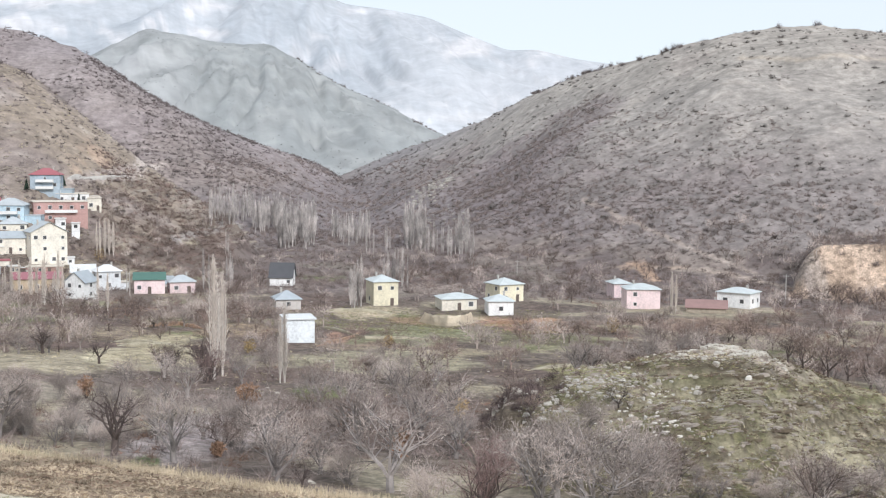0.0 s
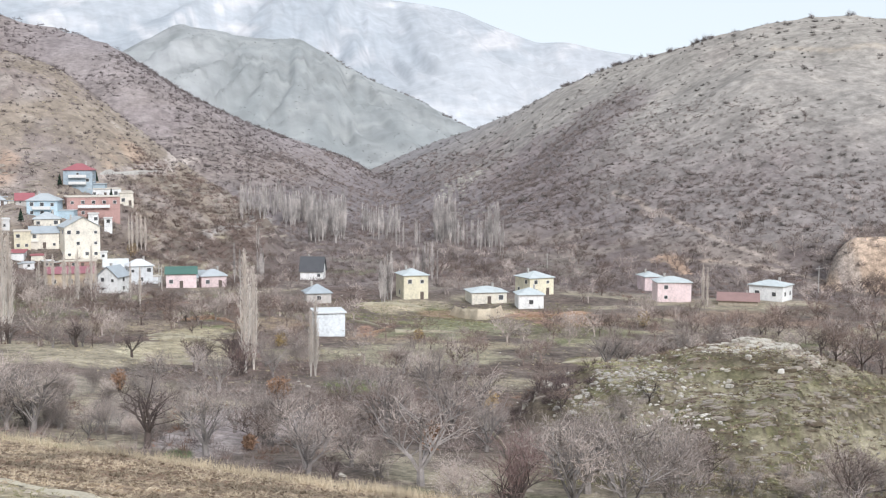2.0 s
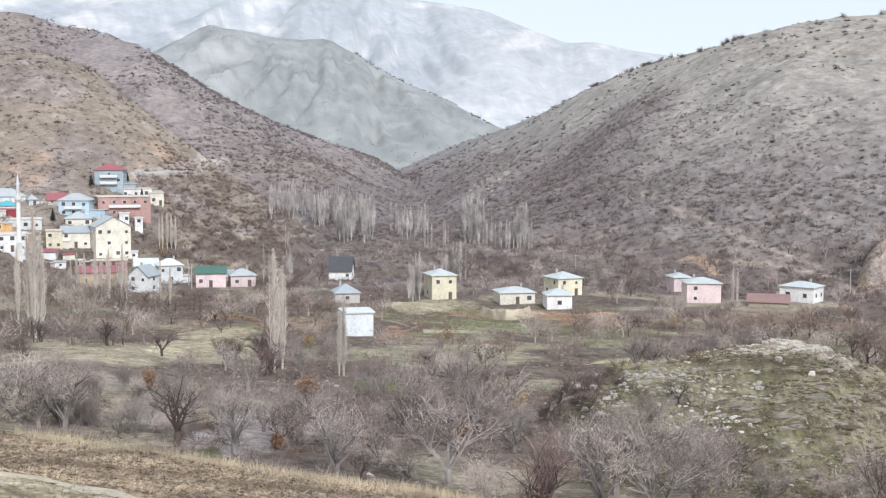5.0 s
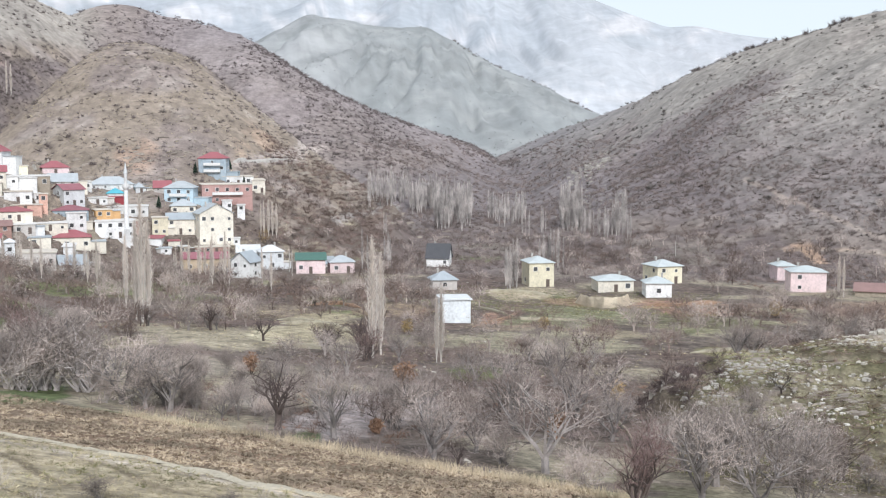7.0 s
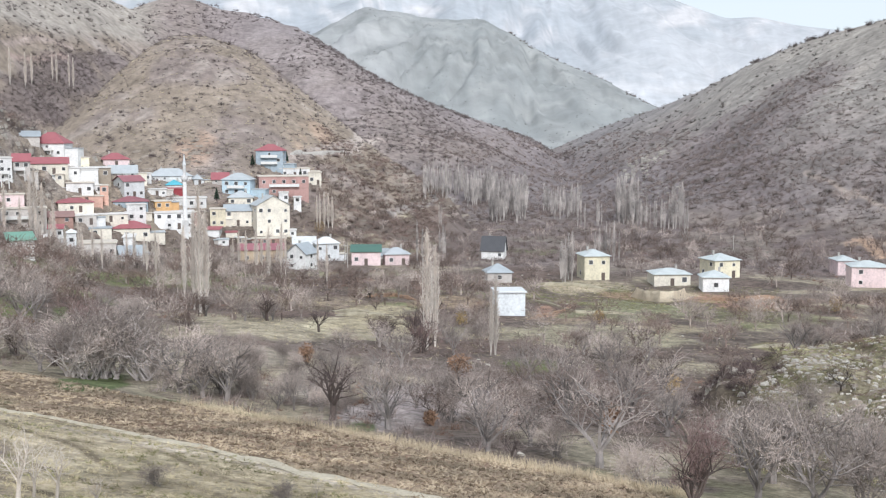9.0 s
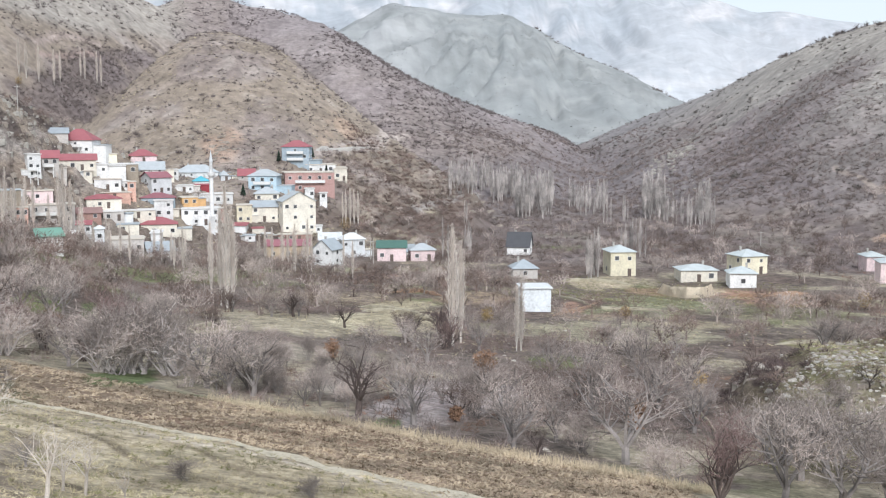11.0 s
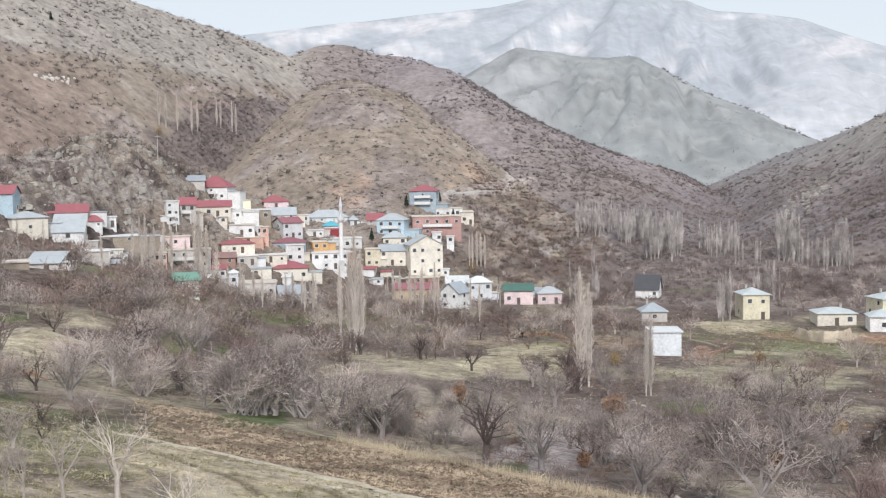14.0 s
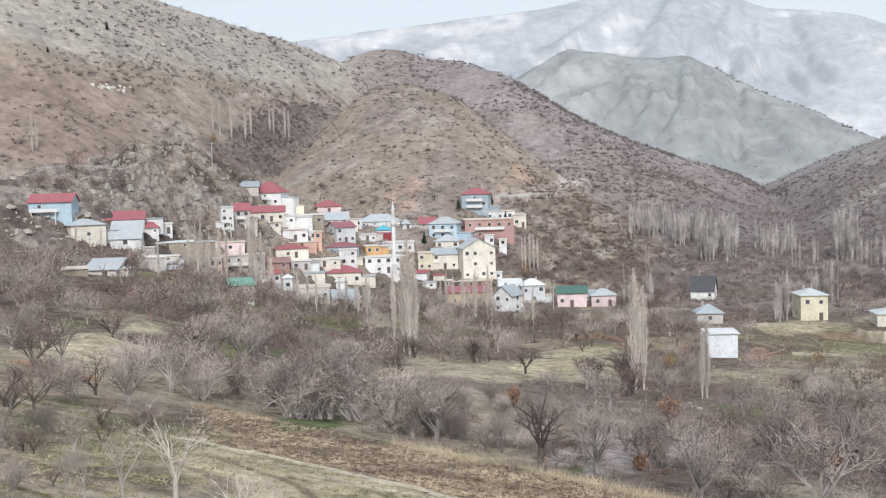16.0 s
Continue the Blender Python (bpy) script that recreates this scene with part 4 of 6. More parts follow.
house(-0.68, 303.7, 9.7, 8.0, 3.0, 14, "cream", "hip", 1.4, "paleblue", 1, 3, 1, "cream bungalow with a pale blue hipped roof")
house(-3.14, 323.0, 8.0, 8.0, 4.9, 32, "yellow", "hip", 1.8, "paleblue", 2, 2, 2, "pale yellow house with a pale blue hipped roof")
house(-2.88, 294.5, 6.6, 6.5, 3.6, 10, "white", "hip", 1.7, "paleblue", 1, 1, 0, "white square cottage with a pale blue hipped roof")
house(-8.89, 347.9, 5.4, 6.9, 4.2, 20, "pink", "hip", 1.4, "paleblue", 1, 1, 1, "pale pink wing with a pale blue roof")
house(-9.98, 319.6, 9.4, 8.0, 5.4, 12, "pink", "hip", 1.5, "paleblue", 2, 2, 1, "pale pink two-storey house with a pale blue roof")
house(-14.74, 329.0, 9.7, 8.0, 4.2, -20, "white", "hip", 1.4, "paleblue", 1, 2, 2, "small white house with a pale blue roof")
house(-13.21, 316.0, 10.6, 8.0, 1.4, 0, "stone", "gable", 1.7, "rust", 1, 2, 0, "long low barn with a rusty red roof")
house(7.33, 209.2, 5.4, 6.5, 4.3, 8, "ice", "flat", 0.0, "paleroof", 2, 0, 0, "white cube-shaped house with a pale flat roof")
house(8.09, 359.2, 7.1, 6.0, 3.1, -10, "white", "gable", 4.0, "black", 1, 3, 1, "half-ruined white house with a dark steep roof")
house(7.89, 295.6, 6.5, 6.0, 2.5, 10, "grey", "hip", 2.2, "slate", 1, 1, 0, "small open hut with a grey hipped roof")


# ---- trees ----
def bark(name, c, spread=0.12, patch=0.45):
    return material(name, shades(c, 0.3), 1.2, 0.95, 0.3, spread=spread, patch=patch)


bark_grey, bark_dark, bark_white = bark("bark_grey", (0.44, 0.41, 0.385)), bark("bark_dark", (0.10, 0.078, 0.07)), bark("bark_white", (0.62, 0.58, 0.53), 0.1, 0.12)
bark_ash = bark("bark_ash_grey", (0.25, 0.226, 0.214), 0.3)
bark_pale = bark("weathered_pale_bark", (0.47, 0.43, 0.41))
twig_grey = bark("twigs_grey", (0.37, 0.315, 0.285), 0.32)
twig_brown = bark("twigs_brown", (0.205, 0.153, 0.132), 0.3)
twig_dark = bark("twigs_dark", (0.12, 0.09, 0.085))
twig_red = bark("twigs_red", (0.22, 0.15, 0.14))
bark_birch = bark("young_white_bark", (0.43, 0.385, 0.34), 0.15)
twig_pale = bark("twigs_pale", (0.64, 0.575, 0.515), 0.1, 0.12)
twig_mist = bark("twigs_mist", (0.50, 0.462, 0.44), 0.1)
leaf_rust, leaf_gold = bark("dead_leaves", (0.28, 0.17, 0.11)), bark("yellow_leaves", (0.34, 0.245, 0.12))
leaf_rust_twigs = bark("rusty_twigs", (0.27, 0.165, 0.12))
twig_ravine = bark("ravine_twigs", (0.19, 0.158, 0.15))
shrub_purple = bark("purple_scrub", (0.19, 0.16, 0.157))
twig_slope = bark("slope_twigs", (0.24, 0.196, 0.18))
needles = bark("conifer_needles", (0.035, 0.06, 0.04))
shrub_mat = bark("scrub", (0.175, 0.148, 0.14))
shrub_grey = bark("grey_scrub", (0.20, 0.182, 0.168), 0.2)
# paler than the near scrub: distance haze put into the colour
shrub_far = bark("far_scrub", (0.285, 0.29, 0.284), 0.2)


class Timber:
    """Collects tapered limbs and thin twigs as loose triangles."""

    def __init__(self, seed, fine=True):
        self.fine = fine
        self.rng = random.Random(seed)
        self.limbs, self.twigs = [], []

    def tube(self, p, q, r0, r1, sides):
        d = (q - p).normalized()
        u = d.orthogonal().normalized()
        v = d.cross(u)
        ring = lambda c, r: [c + r * (math.cos(2 * math.pi * i / sides) * u + math.sin(2 * math.pi * i / sides) * v) for i in range(sides)]
        a, b = ring(p, r0), ring(q, r1)
        for i in range(sides):
            j = (i + 1) % sides
            self.limbs += [(a[i], a[j], b[j]), (a[i], b[j], b[i])]

    def blade(self, p, q, r):
        d = q - p
        s = d.cross(Vector((self.rng.uniform(-1, 1), self.rng.uniform(-1, 1), self.rng.uniform(-1, 1)))).normalized() * r
        self.twigs.append((p - s, p + s, q))

    def branch(self, p, d, length, radius, level, up, twig, fan):
        rng = self.rng
        n = 3 if level < 2 else 2
        pts = [p]
        for i in range(n):
            d = (d + Vector((rng.gauss(0, 0.18), rng.gauss(0, 0.18), rng.gauss(0, 0.14) + up))).normalized()
            pts.append(pts[-1] + d * length / n)
        for i in range(n):
            r0, r1 = radius * (1 - 0.62 * i / n), radius * (1 - 0.62 * (i + 1) / n)
            if level < 2:
                self.tube(pts[i], pts[i + 1], r0, r1, 5 if level == 0 else 4)
            elif level == 2 and self.fine:
                self.tube(pts[i], pts[i + 1], r0, r1, 3)
            else:
                self.blade(pts[i], pts[i + 1], r0)
        if level >= 4:
            return
        for k in range(fan[level]):
            u = rng.uniform(0.35, 1.0) * n
            i = min(n - 1, int(u))
            at = pts[i].lerp(pts[i + 1], u - i)
            base = (pts[i + 1] - pts[i]).normalized()
            side = Vector((rng.gauss(0, 1), rng.gauss(0, 1), rng.gauss(0.1, 0.6))).normalized()
            self.branch(at, (base * 0.75 + side * 0.8).normalized(), length * rng.uniform(0.5, 0.78), max(twig, radius * 0.42), level + 1, up, twig, fan)


def tree_parts(root, t, limb_mat, twig_mat):
    triangles_object("trunk", np.array([[tuple(c) for c in f] for f in t.limbs]), limb_mat, root)
    triangles_object("crown", np.array([[tuple(c) for c in f] for f in t.twigs]), twig_mat, root)


def bare_tree(seed, height, spread, limb_mat, twig_mat, label, stems=1, twig=0.02, fan=(6, 6, 5, 3), name="bare_tree", thick=1.0, bole=0.17):
    t = Timber(seed, twig < 0.025)
    for s in range(stems):
        a = 2 * math.pi * s / stems + t.rng.uniform(0, 1)
        lean = 0.12 if stems == 1 else 0.55
        d = Vector((lean * math.cos(a), lean * math.sin(a), 1)).normalized()
        base = Vector((0.12 * math.cos(a), 0.12 * math.sin(a), -0.3)) * (0 if stems == 1 else 1) + Vector((0, 0, -0.25))
        trunk = height * (bole if stems == 1 else 0.12)
        top = base + d * trunk
        rad = thick * height * (0.022 if stems == 1 else 0.012)
        t.tube(base, top, rad * 1.25, rad, 6)
        for k in range(fan[0] if stems == 1 else 2):
            b = 2 * math.pi * k / fan[0] + t.rng.uniform(-0.4, 0.4)
            out = spread * t.rng.uniform(0.6, 1.1)
            t.branch(top - d * t.rng.uniform(0, trunk * 0.35), Vector((out * math.cos(b), out * math.sin(b), 1)).normalized(), height * t.rng.uniform(0.34, 0.46), rad * 0.6, 1, 0.05, twig, fan)
    k = height / max(c.z for f in t.limbs + t.twigs for c in f)
    t.limbs, t.twigs = [[c * k for c in f] for f in t.limbs], [[c * k for c in f] for f in t.twigs]
    root = tagged(new(name), label, "tree", "bare valley trees")
    tree_parts(root, t, limb_mat, twig_mat)
    return root


def poplar_tree(seed, twig_mat, label, n=420):
    """Ten metres high; scaled where it stands."""
    t = Timber(seed)
    rng = t.rng
    p = Vector((0, 0, -0.3))
    for i in range(8):
        q = Vector((rng.gauss(0, 0.05), rng.gauss(0, 0.05), 9.6 * (i + 1) / 8))
        t.tube(p, q, 0.16 * (1 - i / 8.5), 0.16 * (1 - (i + 1) / 8.5), 5)
        p = q
    for k in range(3):  # side stems that climb with the trunk
        a = 2.1 * k + rng.uniform(0, 0.8)
        c = [Vector((q * math.cos(a), q * math.sin(a), zz)) for q, zz in ((0.06, 0.2), (0.35, 2.4), (0.5, 5.0), (0.42, 7.6))]
        for i in range(3):
            t.tube(c[i], c[i + 1], 0.08 - 0.02 * i, 0.06 - 0.02 * i, 4)
    for i in range(n):
        z = 0.9 + 8.6 * rng.random() ** 0.85
        a = rng.uniform(0, 2 * math.pi)
        env = 0.95 * math.sin(math.pi * min(1, (z + 0.6) / 10.6)) ** 0.8 + 0.06
        L = rng.uniform(0.9, 2.0)
        out = env * rng.uniform(0.35, 1.0)
        s = Vector((0.05 * math.cos(a), 0.05 * math.sin(a), z - 0.35 * L))
        m = Vector((out * 0.65 * math.cos(a), out * 0.65 * math.sin(a), z + 0.15 * L))
        e = Vector((out * math.cos(a + 0.2), out * math.sin(a + 0.2), z + 0.75 * L * (1.0 - z / 11.5)))
        t.blade(s, m, 0.034)
        t.blade(m, e, 0.03)
        t.blade(m, e + Vector((rng.gauss(0, 0.15), rng.gauss(0, 0.15), 0.1)), 0.026)
    root = tagged(new("poplar_tree"), label, "tree", "poplars")
    tree_parts(root, t, bark_white if twig_mat == twig_pale else bark_grey, twig_mat)
    return root


class Nursery:
    """Sets the first tree of a kind where it is wanted and copies it after that."""

    def __init__(self, make):
        self.make, self.first = make, None

    def put(self, b, r, k=1.0, turn=0.0, wide=1.0):
        x, y = plan(b, r)
        m = pose(x, y, float(ground(b, r)), 0, 0, turn) @ Matrix.Diagonal((k * wide, k * wide, k, 1))
        if self.first is None:
            self.first = self.make()
            self.first.matrix_basis = m
            return self.first
        ob = copy_thing(self.first, Matrix.Identity(4))
        ob.matrix_basis = m
        return ob


dice = random.Random(11)
POPLARS = [Nursery(lambda s=s, n=n: poplar_tree(s, twig_pale, "tall leafless poplar with pale upright twigs", n)) for s, n in ((1, 480), (2, 420), (3, 540))]


def in_yard(b, r):
    """Whether tall trees there would stand in a house's front yard."""
    return any(abs(b - hb) < half and hr - 52 < r < hr + 3 for hb, hr, half in FRONTS)


def poplar(b, r, h):
    dice.choice(POPLARS).put(b, r, h / 10.0, dice.uniform(0, 360), dice.uniform(0.5, 0.8))


GREY_LABEL, BROWN_LABEL = "bare grey fruit tree with a wide twiggy crown", "bare brown orchard tree with dense twigs"
GREY = [Nursery(lambda s=s: bare_tree(s, 6.0, 0.8, bark_ash, twig_grey, GREY_LABEL, thick=1.3)) for s in (21, 22, 23, 24)]
BROWN = [Nursery(lambda s=s: bare_tree(s, 6.0, 0.9, bark_dark, twig_brown, BROWN_LABEL)) for s in (31, 32, 33)]
BUSHY = [Nursery(lambda s=s: bare_tree(s, 6.0, 0.6, bark_ash, twig_grey, "many-stemmed leafless grey bush", stems=8, fan=(4, 5, 5, 4), name="bare_bush")) for s in (41, 42)]
DARK = [Nursery(lambda s=s: bare_tree(s, 6.0, 0.75, bark_dark, twig_dark, "dark leafless apricot tree with crooked branches", fan=(6, 5, 5, 4), thick=1.9, bole=0.3)) for s in (53,)]
RED = [Nursery(lambda s=s: bare_tree(s, 6.0, 0.6, bark_dark, twig_red, "reddish-brown leafless bush with many stems", stems=6, fan=(4, 5, 4, 3), name="bare_bush", thick=1.6)) for s in (61,)]
VASE = [Nursery(lambda s=s: bare_tree(s, 6.0, 0.55, bark_dark, twig_red, "leafless tree with dark spreading stems and reddish twigs", fan=(8, 5, 5, 4), thick=1.5, bole=0.1)) for s in (63,)]
OLD = [Nursery(lambda s=s: bare_tree(s, 6.0, 1.1, bark_pale, twig_grey, "old dense tree with pale crooked branches", fan=(9, 6, 5, 4), thick=1.3, bole=0.2)) for s in (66,)]
STOOL = [Nursery(lambda s=s: bare_tree(s, 6.0, 0.7, bark_pale, twig_grey, "many-stemmed tree with pale crooked branches", stems=9, fan=(4, 5, 5, 3), thick=2.0)) for s in (67, 68)]
BIRCH = [Nursery(lambda s=s: bare_tree(s, 6.0, 0.75, bark_birch, bark_birch, "young white-barked leafless tree with thin branches", fan=(5, 4, 4, 3), name="young_tree", thick=1.15, bole=0.36)) for s in (71, 72)]
# lighter kinds for the far half of the valley
FAR_GREY = [Nursery(lambda s=s: bare_tree(s, 6.0, 0.9, bark_ash, twig_grey, GREY_LABEL, twig=0.032, fan=(6, 5, 4, 2))) for s in (81, 82, 83)]
FAR_BROWN = [Nursery(lambda s=s: bare_tree(s, 6.0, 0.9, bark_dark, twig_brown, BROWN_LABEL, twig=0.032, fan=(6, 5, 4, 2))) for s in (84, 85, 86)]


def grown(kind, b, dip, height, wide=1.0):
    """One tree whose foot is seen at that bearing and dip."""
    r, z = spot(b, dip)
    return dice.choice(kind).put(b, r, height / 6.0, dice.uniform(0, 360), wide)


poplar(11.50, 155.7, 17.5)
poplar(7.98, 155.4, 11.2)
poplar(11.08, 160.2, 15.2)
poplar(8.22, 154.0, 9.6)
poplar(16.90, 404.6, 13.1)
poplar(16.68, 405.4, 13.8)
poplar(16.48, 407.7, 12.8)
poplar(16.28, 406.9, 12.6)
poplar(17.05, 405.4, 11.7)
poplar(32.29, 554.8, 16.6)
poplar(31.97, 555.9, 16.6)
poplar(31.42, 560.1, 17.6)
poplar(30.74, 569.8, 17.1)
poplar(30.46, 580.7, 15.9)
poplar(29.34, 605.5, 15.1)
poplar(28.79, 610.2, 17.7)
poplar(28.60, 612.5, 16.8)
poplar(29.53, 605.5, 12.1)
poplar(40.77, 465.8, 15.1)
poplar(40.56, 467.5, 12.4)
poplar(-11.51, 310.0, 11.6)
poplar(-11.73, 310.6, 10.8)
poplar(33.75, 296.4, 12.9)
poplar(33.40, 337.1, 17.0)
poplar(33.13, 337.1, 18.3)
poplar(32.73, 340.7, 14.6)
poplar(32.24, 344.2, 15.9)
poplar(31.91, 346.7, 15.6)
poplar(30.76, 351.1, 18.4)
poplar(30.54, 352.2, 20.8)
poplar(30.21, 353.6, 16.0)
poplar(29.74, 346.7, 15.4)
poplar(25.00, 265.8, 12.0)
poplar(23.65, 220.3, 14.4)
poplar(23.18, 202.7, 18.3)
poplar(22.90, 197.1, 22.3)
poplar(22.60, 202.7, 18.3)
poplar(19.55, 293.7, 11.8)
poplar(19.84, 291.2, 10.3)
grown(STOOL, 27.40, -11.90, 9.3, 1.0)
grown(STOOL, 25.70, -12.09, 7.8, 1.0)
grown(STOOL, 29.09, -11.73, 6.8, 1.0)
grown(STOOL, 33.48, -10.64, 6.7, 1.0)
grown(OLD, 34.81, -10.14, 7.2, 1.0)
grown(GREY, 24.00, -12.80, 7.3, 1.0)
grown(GREY, 21.70, -13.29, 6.9, 1.0)
grown(GREY, 22.85, -13.11, 5.7, 1.0)
grown(DARK, 16.37, -14.44, 6.1, 1.0)
grown(GREY, 13.49, -14.91, 6.3, 1.0)
grown(GREY, 14.19, -13.95, 4.9, 1.0)
grown(GREY, 8.52, -15.77, 5.2, 1.0)
grown(DARK, 13.86, -10.75, 4.7, 1.0)
grown(DARK, 12.15, -10.75, 6.1, 1.0)
grown(DARK, 19.60, -9.41, 5.5, 1.0)
grown(DARK, 17.01, -10.02, 4.2, 1.0)
grown(BROWN, 14.40, -8.35, 4.7, 1.0)
grown(GREY, 2.59, -16.65, 8.7, 1.0)
grown(VASE, -2.38, -17.19, 5.8, 1.0)
grown(GREY, -7.13, -16.43, 6.9, 1.0)
grown(GREY, -5.13, -16.78, 6.0, 1.0)
grown(GREY, 1.00, -13.88, 6.0, 1.0)
grown(GREY, -0.76, -14.97, 5.3, 1.0)
grown(DARK, 13.43, -10.49, 4.5, 1.0)
grown(DARK, 11.90, -10.95, 5.4, 1.0)
grown(BROWN, -9.03, -12.23, 3.3, 1.0)
grown(BROWN, 14.10, -8.94, 3.2, 1.0)
grown(GREY, -11.63, -16.17, 2.5, 1.0)
grown(GREY, -14.12, -16.52, 2.9, 1.0)
grown(GREY, -17.32, -16.29, 2.5, 1.0)
grown(GREY, 8.39, -16.02, 5.5, 1.0)
grown(DARK, 7.10, -16.33, 1.9, 1.0)
# groves up the valley, mist put into their twig colour: bearings, dips of the feet, dips of the tops, how many
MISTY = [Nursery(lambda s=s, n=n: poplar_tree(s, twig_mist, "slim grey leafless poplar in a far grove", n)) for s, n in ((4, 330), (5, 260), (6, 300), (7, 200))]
GROVE_ROWS = [
    (9.6, 11.7, -3.44, -2.88, -1.98, -1.36, 18), (7.9, 9.6, -3.82, -3.25, -2.26, -1.92, 26), (6.4, 8.3, -4.59, -3.68, -2.60, -2.12, 26), (3.7, 5.6, -4.36, -3.91, -3.11, -2.65, 22),
    (3.5, 3.9, -4.99, -4.70, -3.82, -3.53, 3), (2.6, 3.0, -4.87, -4.59, -3.56, -3.27, 3), (0.9, 2.0, -4.64, -4.18, -2.58, -2.18, 14), (-0.7, 1.1, -4.97, -4.46, -3.66, -3.23, 12),
    (-1.3, -0.6, -4.94, -4.37, -3.22, -2.74, 8), (-1.6, -1.4, -5.30, -5.13, -3.71, -3.53, 2), (4.1, 4.8, -7.67, -7.33, -5.68, -5.11, 5), (1.7, 3.1, -6.53, -5.96, -5.10, -4.39, 7),
    (10.7, 10.9, -4.85, -4.68, -3.61, -3.44, 2), (11.7, 12.0, -6.53, -6.36, -4.79, -4.59, 2), (10.5, 10.9, -6.55, -6.32, -5.08, -4.88, 3),
]
for b0, b1, f0, f1, t0, t1, count in GROVE_ROWS:
    for i in range(count):
        u = dice.random()
        bb = b0 + (b1 - b0) * (i + dice.random()) / count
        q, z = spot(bb, f0 + (f1 - f0) * u, 150.0)
        tall = EYE + q * math.tan(radians(t0 + (t1 - t0) * (0.3 * u + 0.7 * dice.random()))) - z
        dice.choice(MISTY).put(bb, q, min(2.8, max(0.5, tall * dice.uniform(0.95, 1.3) / 10.0)), dice.uniform(0, 360), dice.uniform(0.55, 0.95))
grown(VASE, -2.18, -18.29, 5.1, 0.90)
grown(GREY, -5.24, -17.95, 6.3, 1.00)
grown(GREY, -7.97, -18.12, 6.9, 1.00)
grown(BUSHY, -10.34, -17.51, 5.9, 1.00)
grown(GREY, 12.04, -13.88, 4.9, 1.00)
grown(BUSHY, 10.30, -14.60, 3.6, 1.00)
grown(GREY, 6.21, -15.71, 4.9, 1.00)
grown(BUSHY, 4.75, -16.24, 3.9, 1.00)
grown(BROWN, 7.38, -14.04, 4.5, 1.00)
grown(GREY, 4.18, -14.56, 6.7, 1.00)
grown(BUSHY, 0.40, -17.47, 3.9, 1.00)
grown(GREY, -13.21, -16.57, 2.4, 1.00)
grown(BUSHY, -16.21, -16.46, 2.2, 1.00)
grown(GREY, -20.16, -15.94, 2.6, 1.00)
grown(GREY, -9.84, -16.53, 5.6, 1.00)
grown(GREY, -5.98, -16.85, 7.3, 1.00)
grown(BUSHY, -18.34, -16.13, 1.9, 1.00)
grown(BROWN, -3.44, -12.23, 3.7, 1.00)
grown(BROWN, 6.39, -11.58, 5.1, 1.00)
grown(BROWN, 7.53, -14.61, 4.2, 1.00)
grown(BROWN, -11.05, -9.09, 6.5, 1.00)
grown(BROWN, -12.98, -8.90, 6.2, 1.00)
grown(BROWN, -14.34, -8.78, 5.7, 1.00)
grown(BROWN, -9.95, -9.70, 4.2, 1.00)
grown(BROWN, -17.85, -9.83, 5.0, 1.00)
grown(BROWN, -19.04, -10.19, 5.4, 1.00)
grown(BROWN, -19.94, -10.31, 7.1, 1.00)
grown(BROWN, -20.97, -10.62, 7.3, 1.00)
grown(BROWN, -21.60, -10.57, 6.4, 1.00)
grown(BROWN, -15.16, -8.79, 5.0, 1.00)
grown(BROWN, -17.18, -9.55, 4.0, 1.00)
grown(GREY, 30.56, -11.37, 5.9, 1.00)
grown(BROWN, 41.30, -10.46, 4.7, 1.00)
grown(BUSHY, 28.31, -11.89, 8.1, 1.10)
grown(GREY, 19.14, -13.84, 3.3, 1.00)
grown(BROWN, 42.33, -10.75, 3.5, 1.00)
grown(BUSHY, 39.49, -10.22, 4.3, 1.00)
grown(GREY, 36.86, -10.58, 5.3, 1.00)
grown(BIRCH, 34.87, -15.86, 4.9, 0.80)
grown(BIRCH, 37.31, -15.62, 4.2, 0.70)
grown(BIRCH, 39.20, -15.16, 3.3, 0.60)
grown(BIRCH, 39.96, -14.68, 2.5, 0.60)
grown(BUSHY, 25.21, -17.20, 1.2, 1.20)
grown(BUSHY, 18.78, -18.36, 1.1, 1.20)
grown(GREY, 32.71, -15.91, 1.5, 1.00)
grown(BROWN, 41.41, -12.56, 1.8, 1.00)
grown(BUSHY, 42.50, -14.12, 1.6, 1.00)
grown(BUSHY, 39.65, -13.53, 1.4, 1.00)
grown(BROWN, 40.58, -14.09, 1.1, 1.00)
grown(BROWN, 38.28, -12.47, 2.0, 1.00)
grown(GREY, 42.65, -12.03, 2.5, 1.00)
grown(BROWN, 36.12, -12.13, 2.7, 1.00)
grown(BUSHY, 31.65, -10.53, 5.0, 1.00)
grown(GREY, 40.49, -9.60, 4.2, 1.00)
grown(BIRCH, 31.85, -17.61, 3.4, 0.80)
grown(BIRCH, 30.03, -17.54, 2.7, 0.80)
grown(BIRCH, 28.19, -18.11, 1.6, 0.80)
grown(BIRCH, 31.06, -17.18, 2.4, 0.80)
grown(BIRCH, 18.68, -18.40, 1.4, 0.80)
grown(BIRCH, 17.23, -18.26, 1.1, 0.80)
grown(GREY, -4.38, -16.22, 5.0, 1.00)
grown(BUSHY, -6.67, -15.32, 5.1, 1.00)
grown(GREY, -8.97, -16.03, 6.4, 1.00)
grown(BUSHY, -10.68, -16.21, 5.1, 1.00)
grown(GREY, -19.12, -15.92, 3.4, 1.00)
grown(BUSHY, -21.17, -15.57, 3.2, 1.00)
grown(GREY, -21.65, -15.00, 3.0, 1.00)
grown(BUSHY, -2.91, -15.44, 4.5, 1.00)
grown(BUSHY, -5.21, -14.55, 4.0, 1.00)
